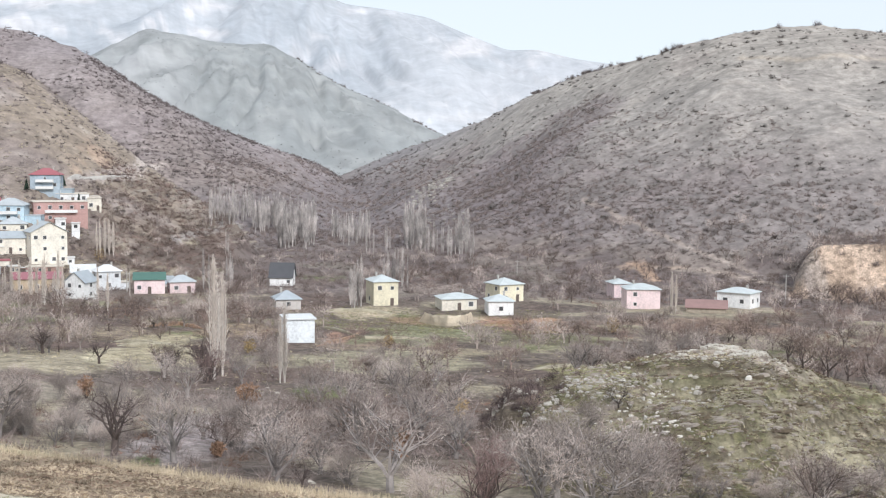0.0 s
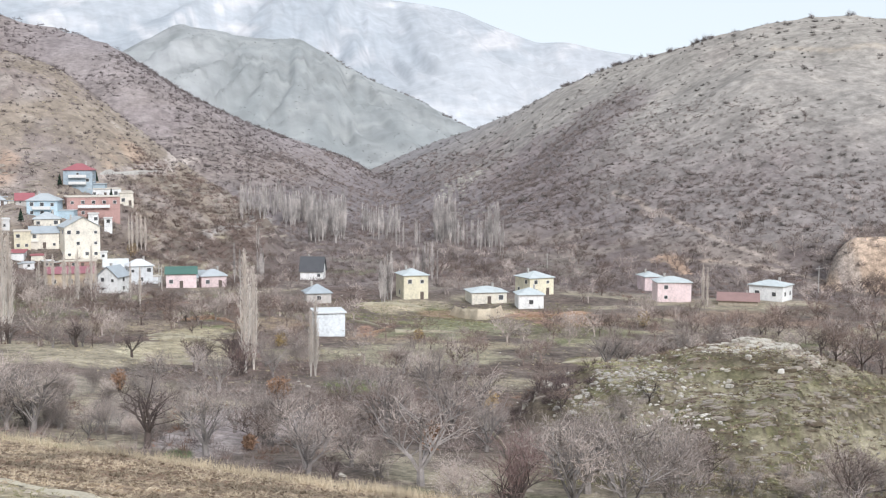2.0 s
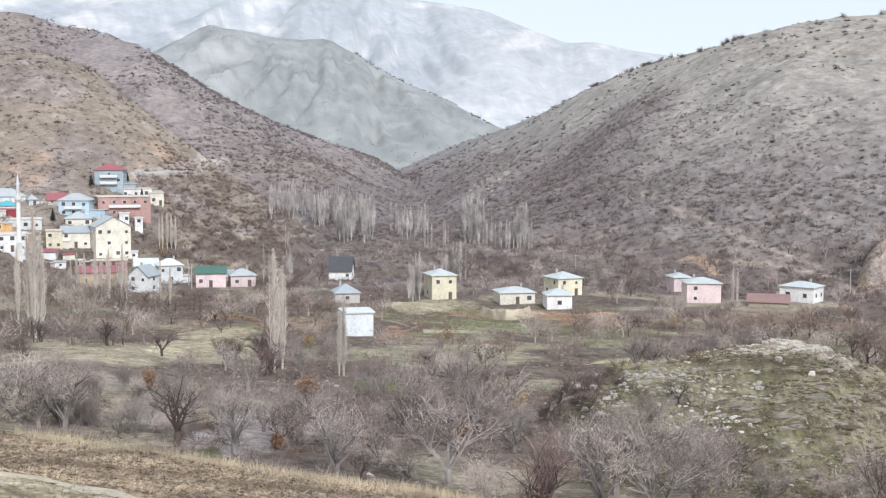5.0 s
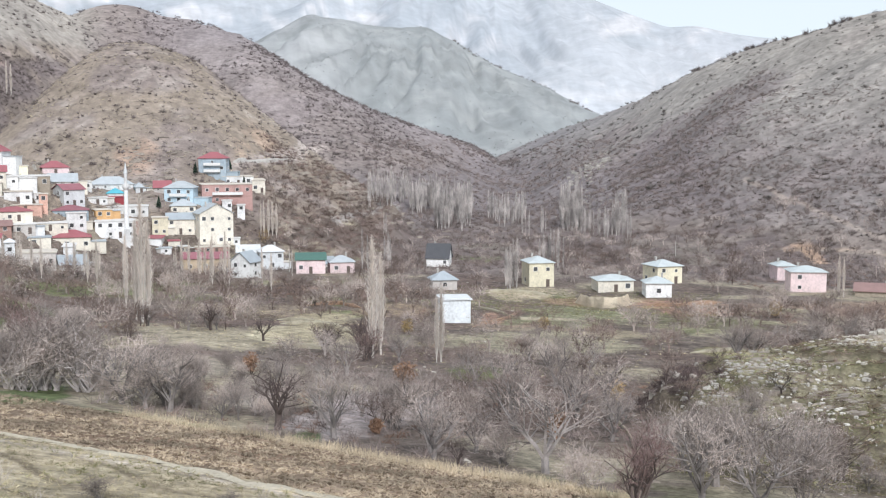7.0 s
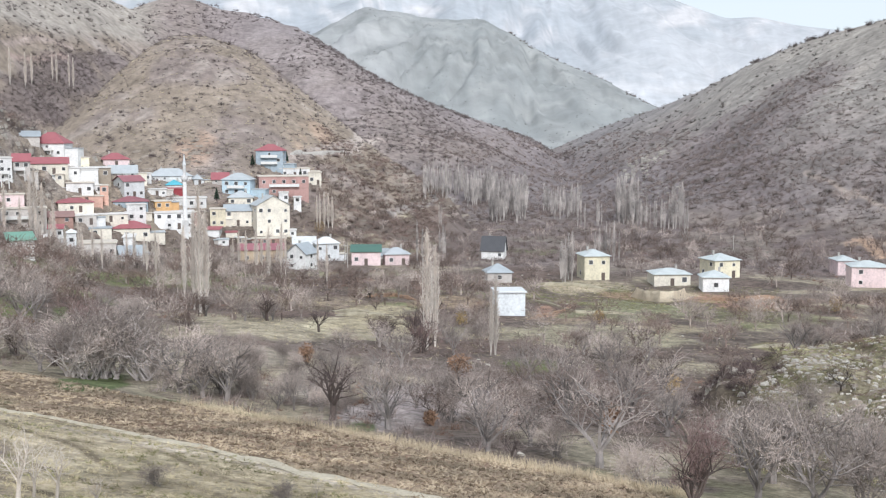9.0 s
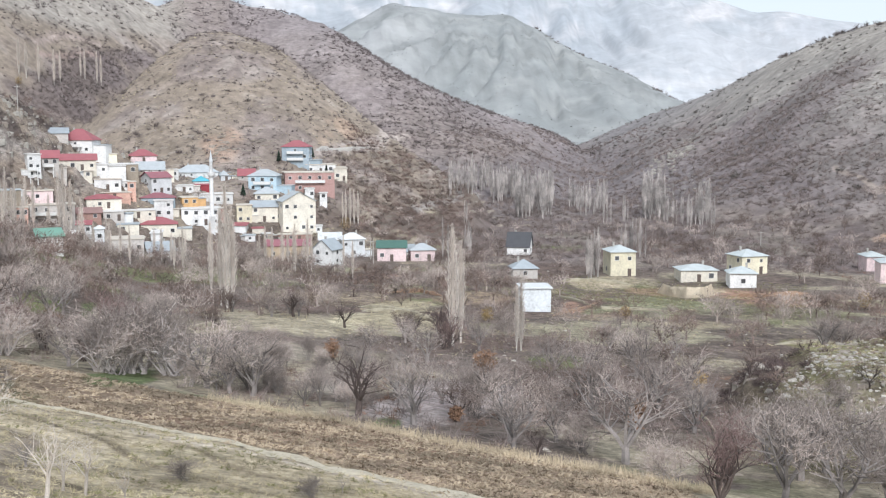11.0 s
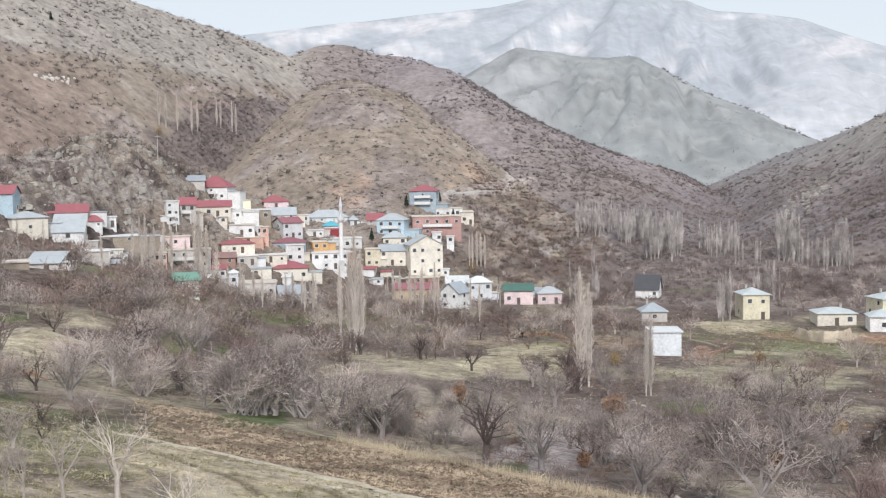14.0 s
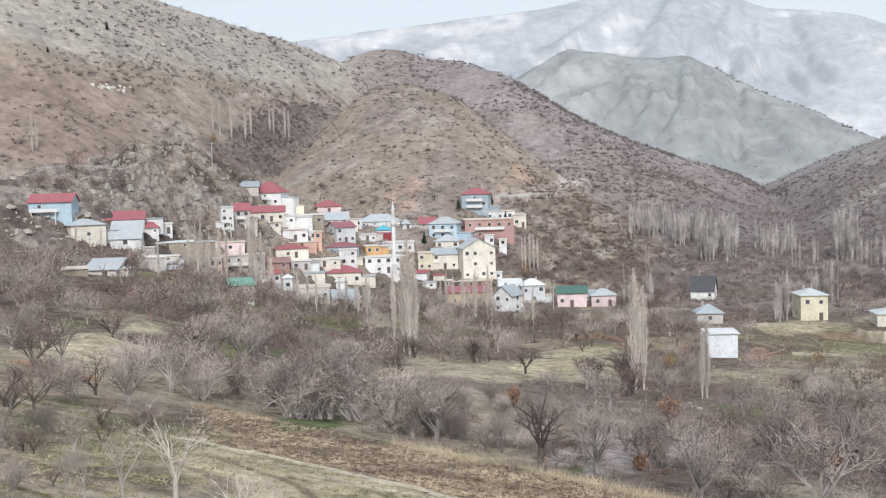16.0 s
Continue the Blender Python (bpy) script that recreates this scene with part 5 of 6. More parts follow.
grown(BUSHY, -12.90, -15.52, 1.8, 1.00)
grown(BUSHY, -11.47, -14.26, 1.6, 1.00)
grown(BUSHY, -7.49, -13.36, 3.6, 1.00)
grown(BROWN, -4.61, -12.90, 3.2, 1.00)
grown(BUSHY, -15.64, -15.58, 1.6, 1.00)
grown(OLD, 42.17, -7.59, 6.2, 1.00)
grown(BROWN, 41.22, -8.73, 7.3, 1.00)
grown(GREY, 39.91, -8.30, 5.4, 1.00)
grown(BROWN, 38.43, -10.04, 4.7, 1.00)
grown(OLD, 36.56, -9.92, 6.6, 1.00)
grown(BROWN, 34.08, -8.99, 7.7, 1.00)
grown(GREY, 32.69, -8.80, 6.7, 1.00)
grown(BROWN, 31.65, -10.53, 6.9, 1.00)
grown(BROWN, 42.56, -10.20, 4.7, 1.00)
grown(BUSHY, 40.60, -11.72, 2.5, 1.00)
grown(BROWN, 38.24, -11.67, 3.1, 1.00)
grown(BUSHY, 36.36, -11.56, 2.9, 1.00)
grown(BROWN, 41.91, -12.37, 1.8, 1.00)
grown(GREY, 39.60, -12.61, 2.8, 1.00)
grown(BROWN, 37.51, -7.39, 5.4, 1.00)

# open ground in the valley: bearing, dip, half-widths in degrees
CLEARINGS = [(11.1, -13.5, 3.4, 1.0), (14.1, -9.6, 2.5, 0.8), (2.2, -8.9, 4.0, 0.6), (4.5, -7.9, 1.1, 0.3), (17.6, -12.6, 1.2, 1.0), (38.5, -8.0, 2.2, 0.8),
             (32.0, -8.2, 0.5, 0.7), (-6.0, -10.4, 1.3, 0.3), (6.1, -11.8, 1.6, 0.5), (-4.6, -8.3, 2.7, 0.5), (5.4, -8.9, 0.9, 0.4)]


def in_clearing(b, r):
    b, r = np.asarray(b, float), np.asarray(r, float)
    dip = np.degrees(np.arctan2(ground(b, r) - EYE, r))
    inside = np.zeros(b.shape, bool)
    for cb, cd, hb, hd in CLEARINGS:
        inside |= ((b - cb) / hb) ** 2 + ((dip - cd) / hd) ** 2 < 1
    return inside


# ---- scrub and thickets, as loose twigs ----
def tufts(name, b, r, size, blades, mat, label, width=0.09, lift=0.75, seed=5, height=1.0):
    """Clumps of twigs: from the middle of every clump blades fan upwards and outwards."""
    g = np.random.default_rng(seed)
    n = len(b)
    z = ground(b, r)
    base = np.stack([-r * np.sin(np.radians(b)), r * np.cos(np.radians(b)), z], -1)
    d = g.normal(size=(n, blades, 3))
    d[..., 2] = np.abs(d[..., 2]) * lift * height + 0.15
    d /= np.linalg.norm(d, axis=-1, keepdims=True)
    length = size[:, None, None] * g.uniform(0.55, 1.05, (n, blades, 1))
    root = base[:, None] + g.normal(size=(n, blades, 3)) * size[:, None, None] * np.array([0.22, 0.22, 0.06])
    tip = root + d * length
    side = np.cross(d, g.normal(size=(n, blades, 3)))
    side /= np.linalg.norm(side, axis=-1, keepdims=True) + 1e-9
    side *= width * size[:, None, None]
    tri = np.stack([root - side, root + side, tip], -2).reshape(-1, 3, 3)
    return tagged(triangles_object(name, tri, mat), label, "shrubs", kind="stuff")


def domes(name, b, r, size, blades, mat, label, width=0.05, seed=5, tall=0.8):
    """Round dense bushes: every twig runs from near the foot to the rim of a dome."""
    g = np.random.default_rng(seed)
    n = len(b)
    base = np.stack([-r * np.sin(np.radians(b)), r * np.cos(np.radians(b)), ground(b, r)], -1)
    d = g.normal(size=(n, blades, 3))
    d[..., 2] = np.abs(d[..., 2])
    d /= np.linalg.norm(d, axis=-1, keepdims=True)
    reach = size[:, None, None] * g.uniform(0.6, 1.05, (n, blades, 1)) * np.array([1, 1, tall])
    lean = g.normal(size=(n, 1, 3)) * size[:, None, None] * np.array([0.25, 0.25, 0])
    root = base[:, None] + d * reach * g.uniform(0.05, 0.55, (n, blades, 1)) + np.array([0, 0, -0.1])
    tip = base[:, None] + d * reach + lean * d[..., 2:3]
    side = np.cross(d, g.normal(size=(n, blades, 3)))
    side /= np.linalg.norm(side, axis=-1, keepdims=True) + 1e-9
    side *= width * size[:, None, None]
    return tagged(triangles_object(name, np.stack([root - side, root + side, tip], -2).reshape(-1, 3, 3), mat), label, "shrubs", kind="stuff")


def scatter(n, b0, b1, r0, r1, keep, seed):
    g = np.random.default_rng(seed)
    b, r = g.uniform(b0, b1, n), np.sqrt(g.uniform(r0 * r0, r1 * r1, n))
    k = keep(b, r, g)
    return b[k], r[k], g


def slope_keep(low, high, bias):
    def keep(b, r, g):
        z = lie(b, r / SCALE)
        x, y = -r * np.sin(np.radians(b)), r * np.cos(np.radians(b))
        n = fbm(x / 60, y / 60, 4, 7)
        return (z > low) & (z < high) & (n + g.uniform(-0.35, 0.35, len(b)) > bias)
    return keep


b, r, g = scatter(7000, -25, 6, 385, 1250, slope_keep(13, 140, 0.0), 101)
tufts("hill_scrub", b, r, 0.6 + 1.5 * g.random(len(b)) ** 2, 16, shrub_mat, "low dark leafless shrubs dotting the slope", 0.055, seed=1)
b, r, g = scatter(2600, -25, 5, 420, 1150, slope_keep(18, 140, -0.12), 121)
domes("hill_bushes", b, r, 0.9 + 2.4 * g.random(len(b)) ** 1.6, 46, shrub_grey, "rounded grey-brown bushes standing over the slope", 0.05, seed=51)
b, r, g = scatter(2600, 4, 45, 440, 1080, slope_keep(26, 160, -0.12), 122)
domes("hill_bushes", b, r, 0.8 + 2.2 * g.random(len(b)) ** 1.8, 40, shrub_purple, "rounded dark bushes on the western slopes", 0.05, seed=52)
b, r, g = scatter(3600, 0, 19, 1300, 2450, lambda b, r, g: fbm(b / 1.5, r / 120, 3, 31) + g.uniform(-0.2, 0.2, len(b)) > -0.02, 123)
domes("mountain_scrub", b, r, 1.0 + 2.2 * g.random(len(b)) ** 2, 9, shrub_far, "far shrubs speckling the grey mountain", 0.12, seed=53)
b, r, g = scatter(12500, 4, 45, 400, 1080, slope_keep(22, 160, -0.08), 102)
tufts("hill_scrub", b, r, (0.7 + 2.2 * g.random(len(b)) ** 2) * np.clip(r / 650, 0.8, 1.5), 16, shrub_purple, "low purplish-brown shrubs on the western slopes", 0.06, seed=2)
b, r, g = scatter(7500, -25, 20, 340, 600, lambda b, r, g: (lie(b, r / SCALE) < 34) & (g.random(len(b)) < 0.9), 103)
tufts("valley_thicket", b, r, g.uniform(1.0, 3.0, len(b)), 24, twig_slope, "grey-brown leafless thicket on the valley floor", 0.03, seed=3, height=1.4)


b, r, g = scatter(4200, -2, 12, 520, 980, lambda b, r, g: lie(b, r / SCALE) < 40, 125)
domes("valley_thicket", b, r, g.uniform(0.8, 3.0, len(b)), 26, twig_slope, "grey-brown brush filling the upper valley", 0.045, seed=55, tall=0.9)
b, r, g = scatter(4200, 26, 45, 470, 860, slope_keep(30, 140, -0.1), 109)
tufts("hill_scrub", b, r, 0.7 + 2.4 * g.random(len(b)) ** 2, 18, shrub_mat, "dark shrubs on the long bare hill", 0.06, seed=9)


b, r, g = scatter(9000, -25, 6, 385, 640, slope_keep(11, 62, -0.06), 110)
tufts("slope_thicket", b, r, g.uniform(0.8, 2.2, len(b)), 16, twig_slope, "purplish-brown brush on the lower slope", 0.04, seed=10, height=1.1)


def belt_keep(b, r, g):
    q = r / SCALE
    dip = np.degrees(np.arctan2(lie(b, q) - EYE_LEVEL, q))
    return (np.abs(dip - (3.6 + (b - 25) * 0.16)) < 0.25 + 0.5 * g.random(len(b))) & (fbm(b * 1.3, q / 60, 3, 19) > -0.12)


b, r, g = scatter(9000, 26, 45, 430, 800, belt_keep, 115)
tufts("hill_brush", b, r, g.uniform(0.8, 2.8, len(b)), 18, twig_ravine, "belt of brown brush across the western hill", 0.04, seed=15, height=1.1)
b, r, g = scatter(10000, 4.5, 26, 560, 1080, slope_keep(30, 160, -0.05), 116)
tufts("hill_scrub", b, r, g.uniform(1.0, 3.2, len(b)), 12, shrub_purple, "purplish shrubs all over the hill behind the village", 0.07, seed=16)


def gully_keep(b, r, g):
    q = r / SCALE
    dip = np.degrees(np.arctan2(lie(b, q) - EYE_LEVEL, q))
    middle = np.interp(dip, (-3.6, -1.5, 1.0, 3.2), (-4.5, -3.2, -5.4, -8.2))
    return (np.abs(b - middle) < (0.5 + 0.9 * g.random(len(b))) * np.interp(dip, (-3.6, 3.2), (3.0, 0.8))) & (dip > -3.8) & (dip < 3.4)


b, r, g = scatter(13000, -14, 3, 400, 900, gully_keep, 112)
tufts("gully_thicket", b, r, g.uniform(0.8, 2.4, len(b)), 18, twig_slope, "purplish-brown leafless brush in the gully", 0.04, seed=12, height=1.2)
g = np.random.default_rng(117)
b = g.uniform(0.2, 7.5, 60)
tufts("crest_shrubs", b, HILLS[7].far(b) * SCALE - g.uniform(4, 60, len(b)), g.uniform(3.0, 7.0, len(b)), 30, shrub_mat, "far dark trees along the grey mountain's crest", 0.04, seed=33, height=1.3)
g = np.random.default_rng(113)
b = np.concatenate([g.normal(c, 0.12, k) for c, k in ((-4.7, 8), (-5.6, 6), (-6.2, 3), (-7.1, 6), (-7.7, 4), (-8.8, 4), (-9.6, 2), (-11.0, 7), (-11.6, 5), (-12.6, 4), (-16.3, 2), (-18.1, 2))] + [g.uniform(-12, -3, 16)])
domes("crest_shrubs", b, HILLS[0].far(b) * SCALE - g.uniform(0, 22, len(b)), g.uniform(1.5, 4.2, len(b)), 60, shrub_mat, "dark shrubs standing on the ridge", 0.03, seed=13, tall=1.25)
b, r, g = scatter(1500, 10.6, 17, 400, 500, lambda b, r, g: g.random(len(b)) < 0.9, 114)
tufts("spur_thicket", b, r, g.uniform(0.8, 2.8, len(b)), 22, twig_brown, "dark brown leafless brush on the spur", 0.035, seed=14, height=1.2)


def ravine_keep(b, r, g):
    q = r / SCALE
    z = lie(b, q)
    dip = np.degrees(np.arctan2(z - EYE_LEVEL, q))
    middle = 29.6 - (dip - 2.3) * 1.0
    return (np.abs(b - middle) < 2.6 * (0.5 + 0.5 * g.random(len(b)))) & (dip > 0.2) & (dip < 3.9)


b, r, g = scatter(9000, 25, 34, 430, 680, ravine_keep, 111)
tufts("ravine_thicket", b, r, g.uniform(0.9, 2.6, len(b)), 18, twig_ravine, "dark brown leafless thicket in the ravine", 0.035, seed=11, height=1.3)


def valley_keep(share, bare=1.0):
    def keep(b, r, g):
        x, y = -r * np.sin(np.radians(b)), r * np.cos(np.radians(b))
        s = (0.385 * x + 0.923 * y) / SCALE
        n = fbm(x / 26, y / 26, 3, 12)
        q = r / SCALE
        knoll = (b < -3) & (q > 70) & (q < 114)
        meadow = (np.abs(b - 1.0) < 4.6) & (np.abs(q - 208) < 29)
        straw = (np.abs(b - 15) < 2.5) & (np.abs(q - 150) < 15) | (np.abs(b - 38) < 3) & (np.abs(q - 125) < 20)
        lane = (b > -1) & (b < 9) & (np.abs(q - 205) < 6)
        ok = (s > 50.5) & (n > share) & ~knoll & ~meadow & ~straw & ~lane & (lie(b, q) < 27)
        ok &= ~in_clearing(b, r) | (g.random(len(b)) > bare)
        for hx, hy, hr in SITES:
            ok &= (np.hypot(x - hx, y - hy) > hr + 2.5) & (np.hypot(x - hx * 0.955, y - hy * 0.955) > hr + 1)
        return ok
    return keep


b, r, g = scatter(10000, -25, 45, 64, 410, valley_keep(-0.2, 0.55), 104)
tufts("undergrowth", b, r, g.uniform(0.7, 2.1, len(b)), 20, twig_slope, "grey leafless undergrowth between the trees", 0.016, seed=4, height=1.3)
b, r, g = scatter(6000, -25, 45, 64, 410, valley_keep(-0.1, 0.6), 106)
tufts("undergrowth", b, r, g.uniform(0.5, 1.6, len(b)), 26, twig_brown, "brown dead brambles between the trees", 0.018, seed=6, height=1.0)

b, r, g = scatter(9000, -25, 45, 80, 400, valley_keep(0.16), 108)
tufts("rusty_brambles", b, r, g.uniform(0.4, 1.3, len(b)), 18, leaf_rust_twigs, "rust-brown brambles between the terraces", 0.03, seed=8, height=0.9)
b, r, g = scatter(250, -25, 45, 64, 200, valley_keep(-0.22), 105)
for bb, q in zip(b, r):
    if in_yard(bb, q):
        continue
    kind = dice.choices([GREY, BROWN, BUSHY, RED], (5, 3, 3, 1))[0]
    dice.choice(kind).put(float(bb), float(q), dice.uniform(0.6, 1.05), dice.uniform(0, 360))
GROVES = {"grey": [], "brown": []}  # far trees, gathered into two masses at the end
b, r, g = scatter(200, -25, 45, 200, 300, valley_keep(-0.2), 107)
for bb, q in zip(b, r):
    GROVES[dice.choice(("grey", "brown"))].append((float(bb), float(q), dice.uniform(0.8, 1.4)))


def orchard_mass(b, r, size, seed, limbs, twig_mat, label):
    """Trees too far off to tell apart, as one mass of limbs and twigs."""
    g = np.random.default_rng(seed)
    kinds = []
    for s in range(5):
        t = Timber(seed + s, False)
        for k in range(limbs):
            a = 2 * math.pi * k / limbs + t.rng.uniform(-0.3, 0.3)
            t.branch(Vector((0, 0, t.rng.uniform(0.5, 1.0))), Vector((0.8 * math.cos(a), 0.8 * math.sin(a), 1)).normalized(), 2.4, 0.06, 2, 0.06, 0.045, (5, 5, 7, 4))
        t.tube(Vector((0, 0, -0.3)), Vector((0, 0, 1.2)), 0.14, 0.09, 5)
        kinds.append(np.array([[tuple(c) for c in f] for f in t.limbs + t.twigs]))
    out = []
    z = ground(b, r)
    for i in range(len(b)):
        v = kinds[i % 5] * size[i]
        a = g.uniform(0, 6.28)
        c, s = math.cos(a), math.sin(a)
        x, y = plan(b[i], r[i])
        out.append(v @ np.array([[c, s, 0], [-s, c, 0], [0, 0, 1]]) + np.array([x, y, z[i]]))
    return tagged(triangles_object("far_orchard", np.concatenate(out), twig_mat), label, "trees", kind="stuff")


def far_orchard(n, seed, start, twig_mat, label):
    b, r, g = scatter(n, -25, 45, start, 470, valley_keep(-0.24), seed)
    free = np.array([not in_yard(bb, q) for bb, q in zip(b, r)])
    b, r = b[free], r[free]
    return orchard_mass(b, r, g.uniform(0.7, 1.3, len(b)), seed, 5, twig_mat, label)


far_orchard(640, 401, 150, twig_grey, "grey leafless orchard trees far across the valley")
far_orchard(640, 402, 150, twig_brown, "brown leafless orchard trees far across the valley")


# ---- minaret, poles, rocks, conifers ----
def ring_solid(profile, sides=16):
    """A turned solid from (radius, height) pairs."""
    bm = bmesh.new()
    rows = [[bm.verts.new((q * math.cos(2 * math.pi * i / sides), q * math.sin(2 * math.pi * i / sides), z)) for i in range(sides)] for q, z in profile]
    for a, c in zip(rows, rows[1:]):
        for i in range(sides):
            j = (i + 1) % sides
            bm.faces.new((a[i], a[j], c[j], c[i]))
    bm.faces.new(rows[0][::-1])
    bm.faces.new(rows[-1])
    return bm


def minaret(b, r, height):
    root = tagged(new("minaret"), "slender white minaret with a balcony and pointed cap", "minaret")
    x, y = plan(b, r)
    root.matrix_world = pose(x, y, float(ground(b, r)), 0, 0, b)
    h, white = height, wall_mats["white"]
    part("base", boxes((-1.0, -1.0, -2, 1.0, 1.0, h * 0.2)), white, root)
    part("shaft", ring_solid(((0.85, h * 0.2), (0.72, h * 0.24), (0.62, h * 0.66))), white, root)
    part("balcony", ring_solid(((0.62, h * 0.66), (1.15, h * 0.69), (1.2, h * 0.70), (1.2, h * 0.735), (1.08, h * 0.735))), white, root)
    part("upper_shaft", ring_solid(((0.52, h * 0.72), (0.50, h * 0.86))), white, root)
    part("cap", ring_solid(((0.66, h * 0.86), (0.6, h * 0.87), (0.02, h))), roof_mats["paleroof"], root, "pale grey metal cone")


minaret(23.53, 383.0, 27.3)


def utility_pole(b, dip, h, label="weathered utility pole with a crossarm"):
    r, z = spot(b, dip)
    x, y = plan(b, r)
    root = tagged(new("utility_pole"), label, "utility pole", "utility poles")
    root.matrix_world = pose(x, y, z, 0, 0, b)
    part("pole", ring_solid(((0.16, -0.6), (0.14, h * 0.5), (0.10, h)), 8), concrete, root)
    part("crossarm", boxes((-0.9, -0.06, h - 0.75, 0.9, 0.06, h - 0.6)), concrete, root)


utility_pole(-16.95, -6.62, 8.0)
utility_pole(32.41, 0.92, 8.0)
utility_pole(15.66, -6.59, 6.0)
utility_pole(15.53, -6.81, 7.0)
utility_pole(-3.77, -5.85, 6.0)


def conifer(b, r, h):
    t = Timber(int(abs(b) * 100))
    rng = t.rng
    t.tube(Vector((0, 0, -0.4)), Vector((0, 0, h)), 0.14, 0.02, 6)
    for i in range(520):
        u = rng.random()
        a, z = rng.uniform(0, 2 * math.pi), 0.5 + u * (h - 0.6)
        reach = (1 - u) * h * 0.27 * rng.uniform(0.6, 1.05) + 0.15
        s = Vector((0.3 * reach * math.cos(a), 0.3 * reach * math.sin(a), z))
        t.blade(s, Vector((reach * math.cos(a), reach * math.sin(a), z - 0.25 * reach)), 0.16)
    root = tagged(new("conifer"), "dark green conifer beside the houses", "tree", "conifers")
    x, y = plan(b, r)
    root.matrix_world = pose(x, y, float(ground(b, r)), 0, 0, 0)
    tree_parts(root, t, bark_dark, needles)


def leafy_bush(b, dip, h, mat, label):
    r, z = spot(b, dip)
    t = Timber(int(abs(b * 97)))
    rng = t.rng
    for k in range(7):
        a = rng.uniform(0, 6.28)
        t.tube(Vector((0, 0, -0.2)), Vector((0.3 * h * math.cos(a), 0.3 * h * math.sin(a), h * rng.uniform(0.5, 0.8))), 0.05, 0.02, 4)
    for k in range(420):
        d = Vector((rng.gauss(0, 1), rng.gauss(0, 1), rng.gauss(0, 1))).normalized() * rng.random() ** 0.4
        c = Vector((d.x * h * 0.42 * rng.uniform(0.7, 1.1), d.y * h * 0.42, h * (0.52 + 0.45 * d.z)))
        t.blade(c, c + Vector((rng.gauss(0, 0.16), rng.gauss(0, 0.16), rng.gauss(0.03, 0.16))), 0.10)
    root = tagged(new("leafy_bush"), label, "bush", "bushes with dead leaves")
    x, y = plan(b, r)
    root.matrix_world = pose(x, y, z, 0, 0, 0)
    trunk = triangles_object("stems", np.array([[tuple(c) for c in f] for f in t.limbs]), bark_dark, root)
    triangles_object("leaves", np.array([[tuple(c) for c in f] for f in t.twigs]), mat, root)


conifer(17.85, 436.3, 6.1)
conifer(21.99, 412.2, 4.5)
conifer(18.53, 450.6, 4.0)
conifer(20.20, 439.0, 4.4)
conifer(29.25, 372.5, 3.3)
conifer(37.12, 600.5, 4.5)
conifer(39.86, 550.1, 2.7)
leafy_bush(9.79, -12.61, 3.3, leaf_rust, "bush with rust-brown dead leaves")
leafy_bush(16.91, -5.20, 5.6, leaf_gold, "small tree with orange-yellow leaves")
leafy_bush(2.75, -9.61, 2.8, leaf_gold, "bush with golden leaves by the meadow")
leafy_bush(-8.66, -8.62, 4.1, leaf_gold, "bush with golden leaves by the meadow")
leafy_bush(9.94, -12.48, 3.0, leaf_rust, "bush with rust-brown dead leaves")
leafy_bush(2.18, -15.08, 1.8, leaf_rust, "low bush with rust-brown dead leaves")
leafy_bush(11.35, -14.77, 1.3, leaf_rust, "low bush with rust-brown dead leaves")
leafy_bush(1.92, -14.61, 1.9, leaf_rust, "low bush with rust-brown dead leaves")
leafy_bush(17.64, -11.64, 2.6, leaf_rust, "bush with rust-brown dead leaves")
leafy_bush(32.31, 2.03, 4.4, leaf_gold, "small yellow-leaved tree on the slope")
leafy_bush(-0.95, -13.02, 2.4, leaf_gold, "bush with a few yellow leaves")
leafy_bush(9.70, -9.80, 2.8, leaf_gold, "bush with golden leaves among grey trees")


# ---- stones ----
stone_pale = material("pale_limestone", shades((0.50, 0.465, 0.405), 0.35), 0.8, 0.95, 0.5, spread=0.15)
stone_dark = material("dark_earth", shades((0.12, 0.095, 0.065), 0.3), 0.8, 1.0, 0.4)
stone_white = material("white_stone", shades((0.60, 0.57, 0.52), 0.3), 0.8, 0.9, 0.4)
stone_brown = material("brown_rock", shades((0.27, 0.235, 0.20), 0.35), 0.6, 0.95, 0.5, spread=0.15)

stone_grey = material("grey_rock", shades((0.345, 0.325, 0.29), 0.35), 0.6, 0.95, 0.5, spread=0.15)


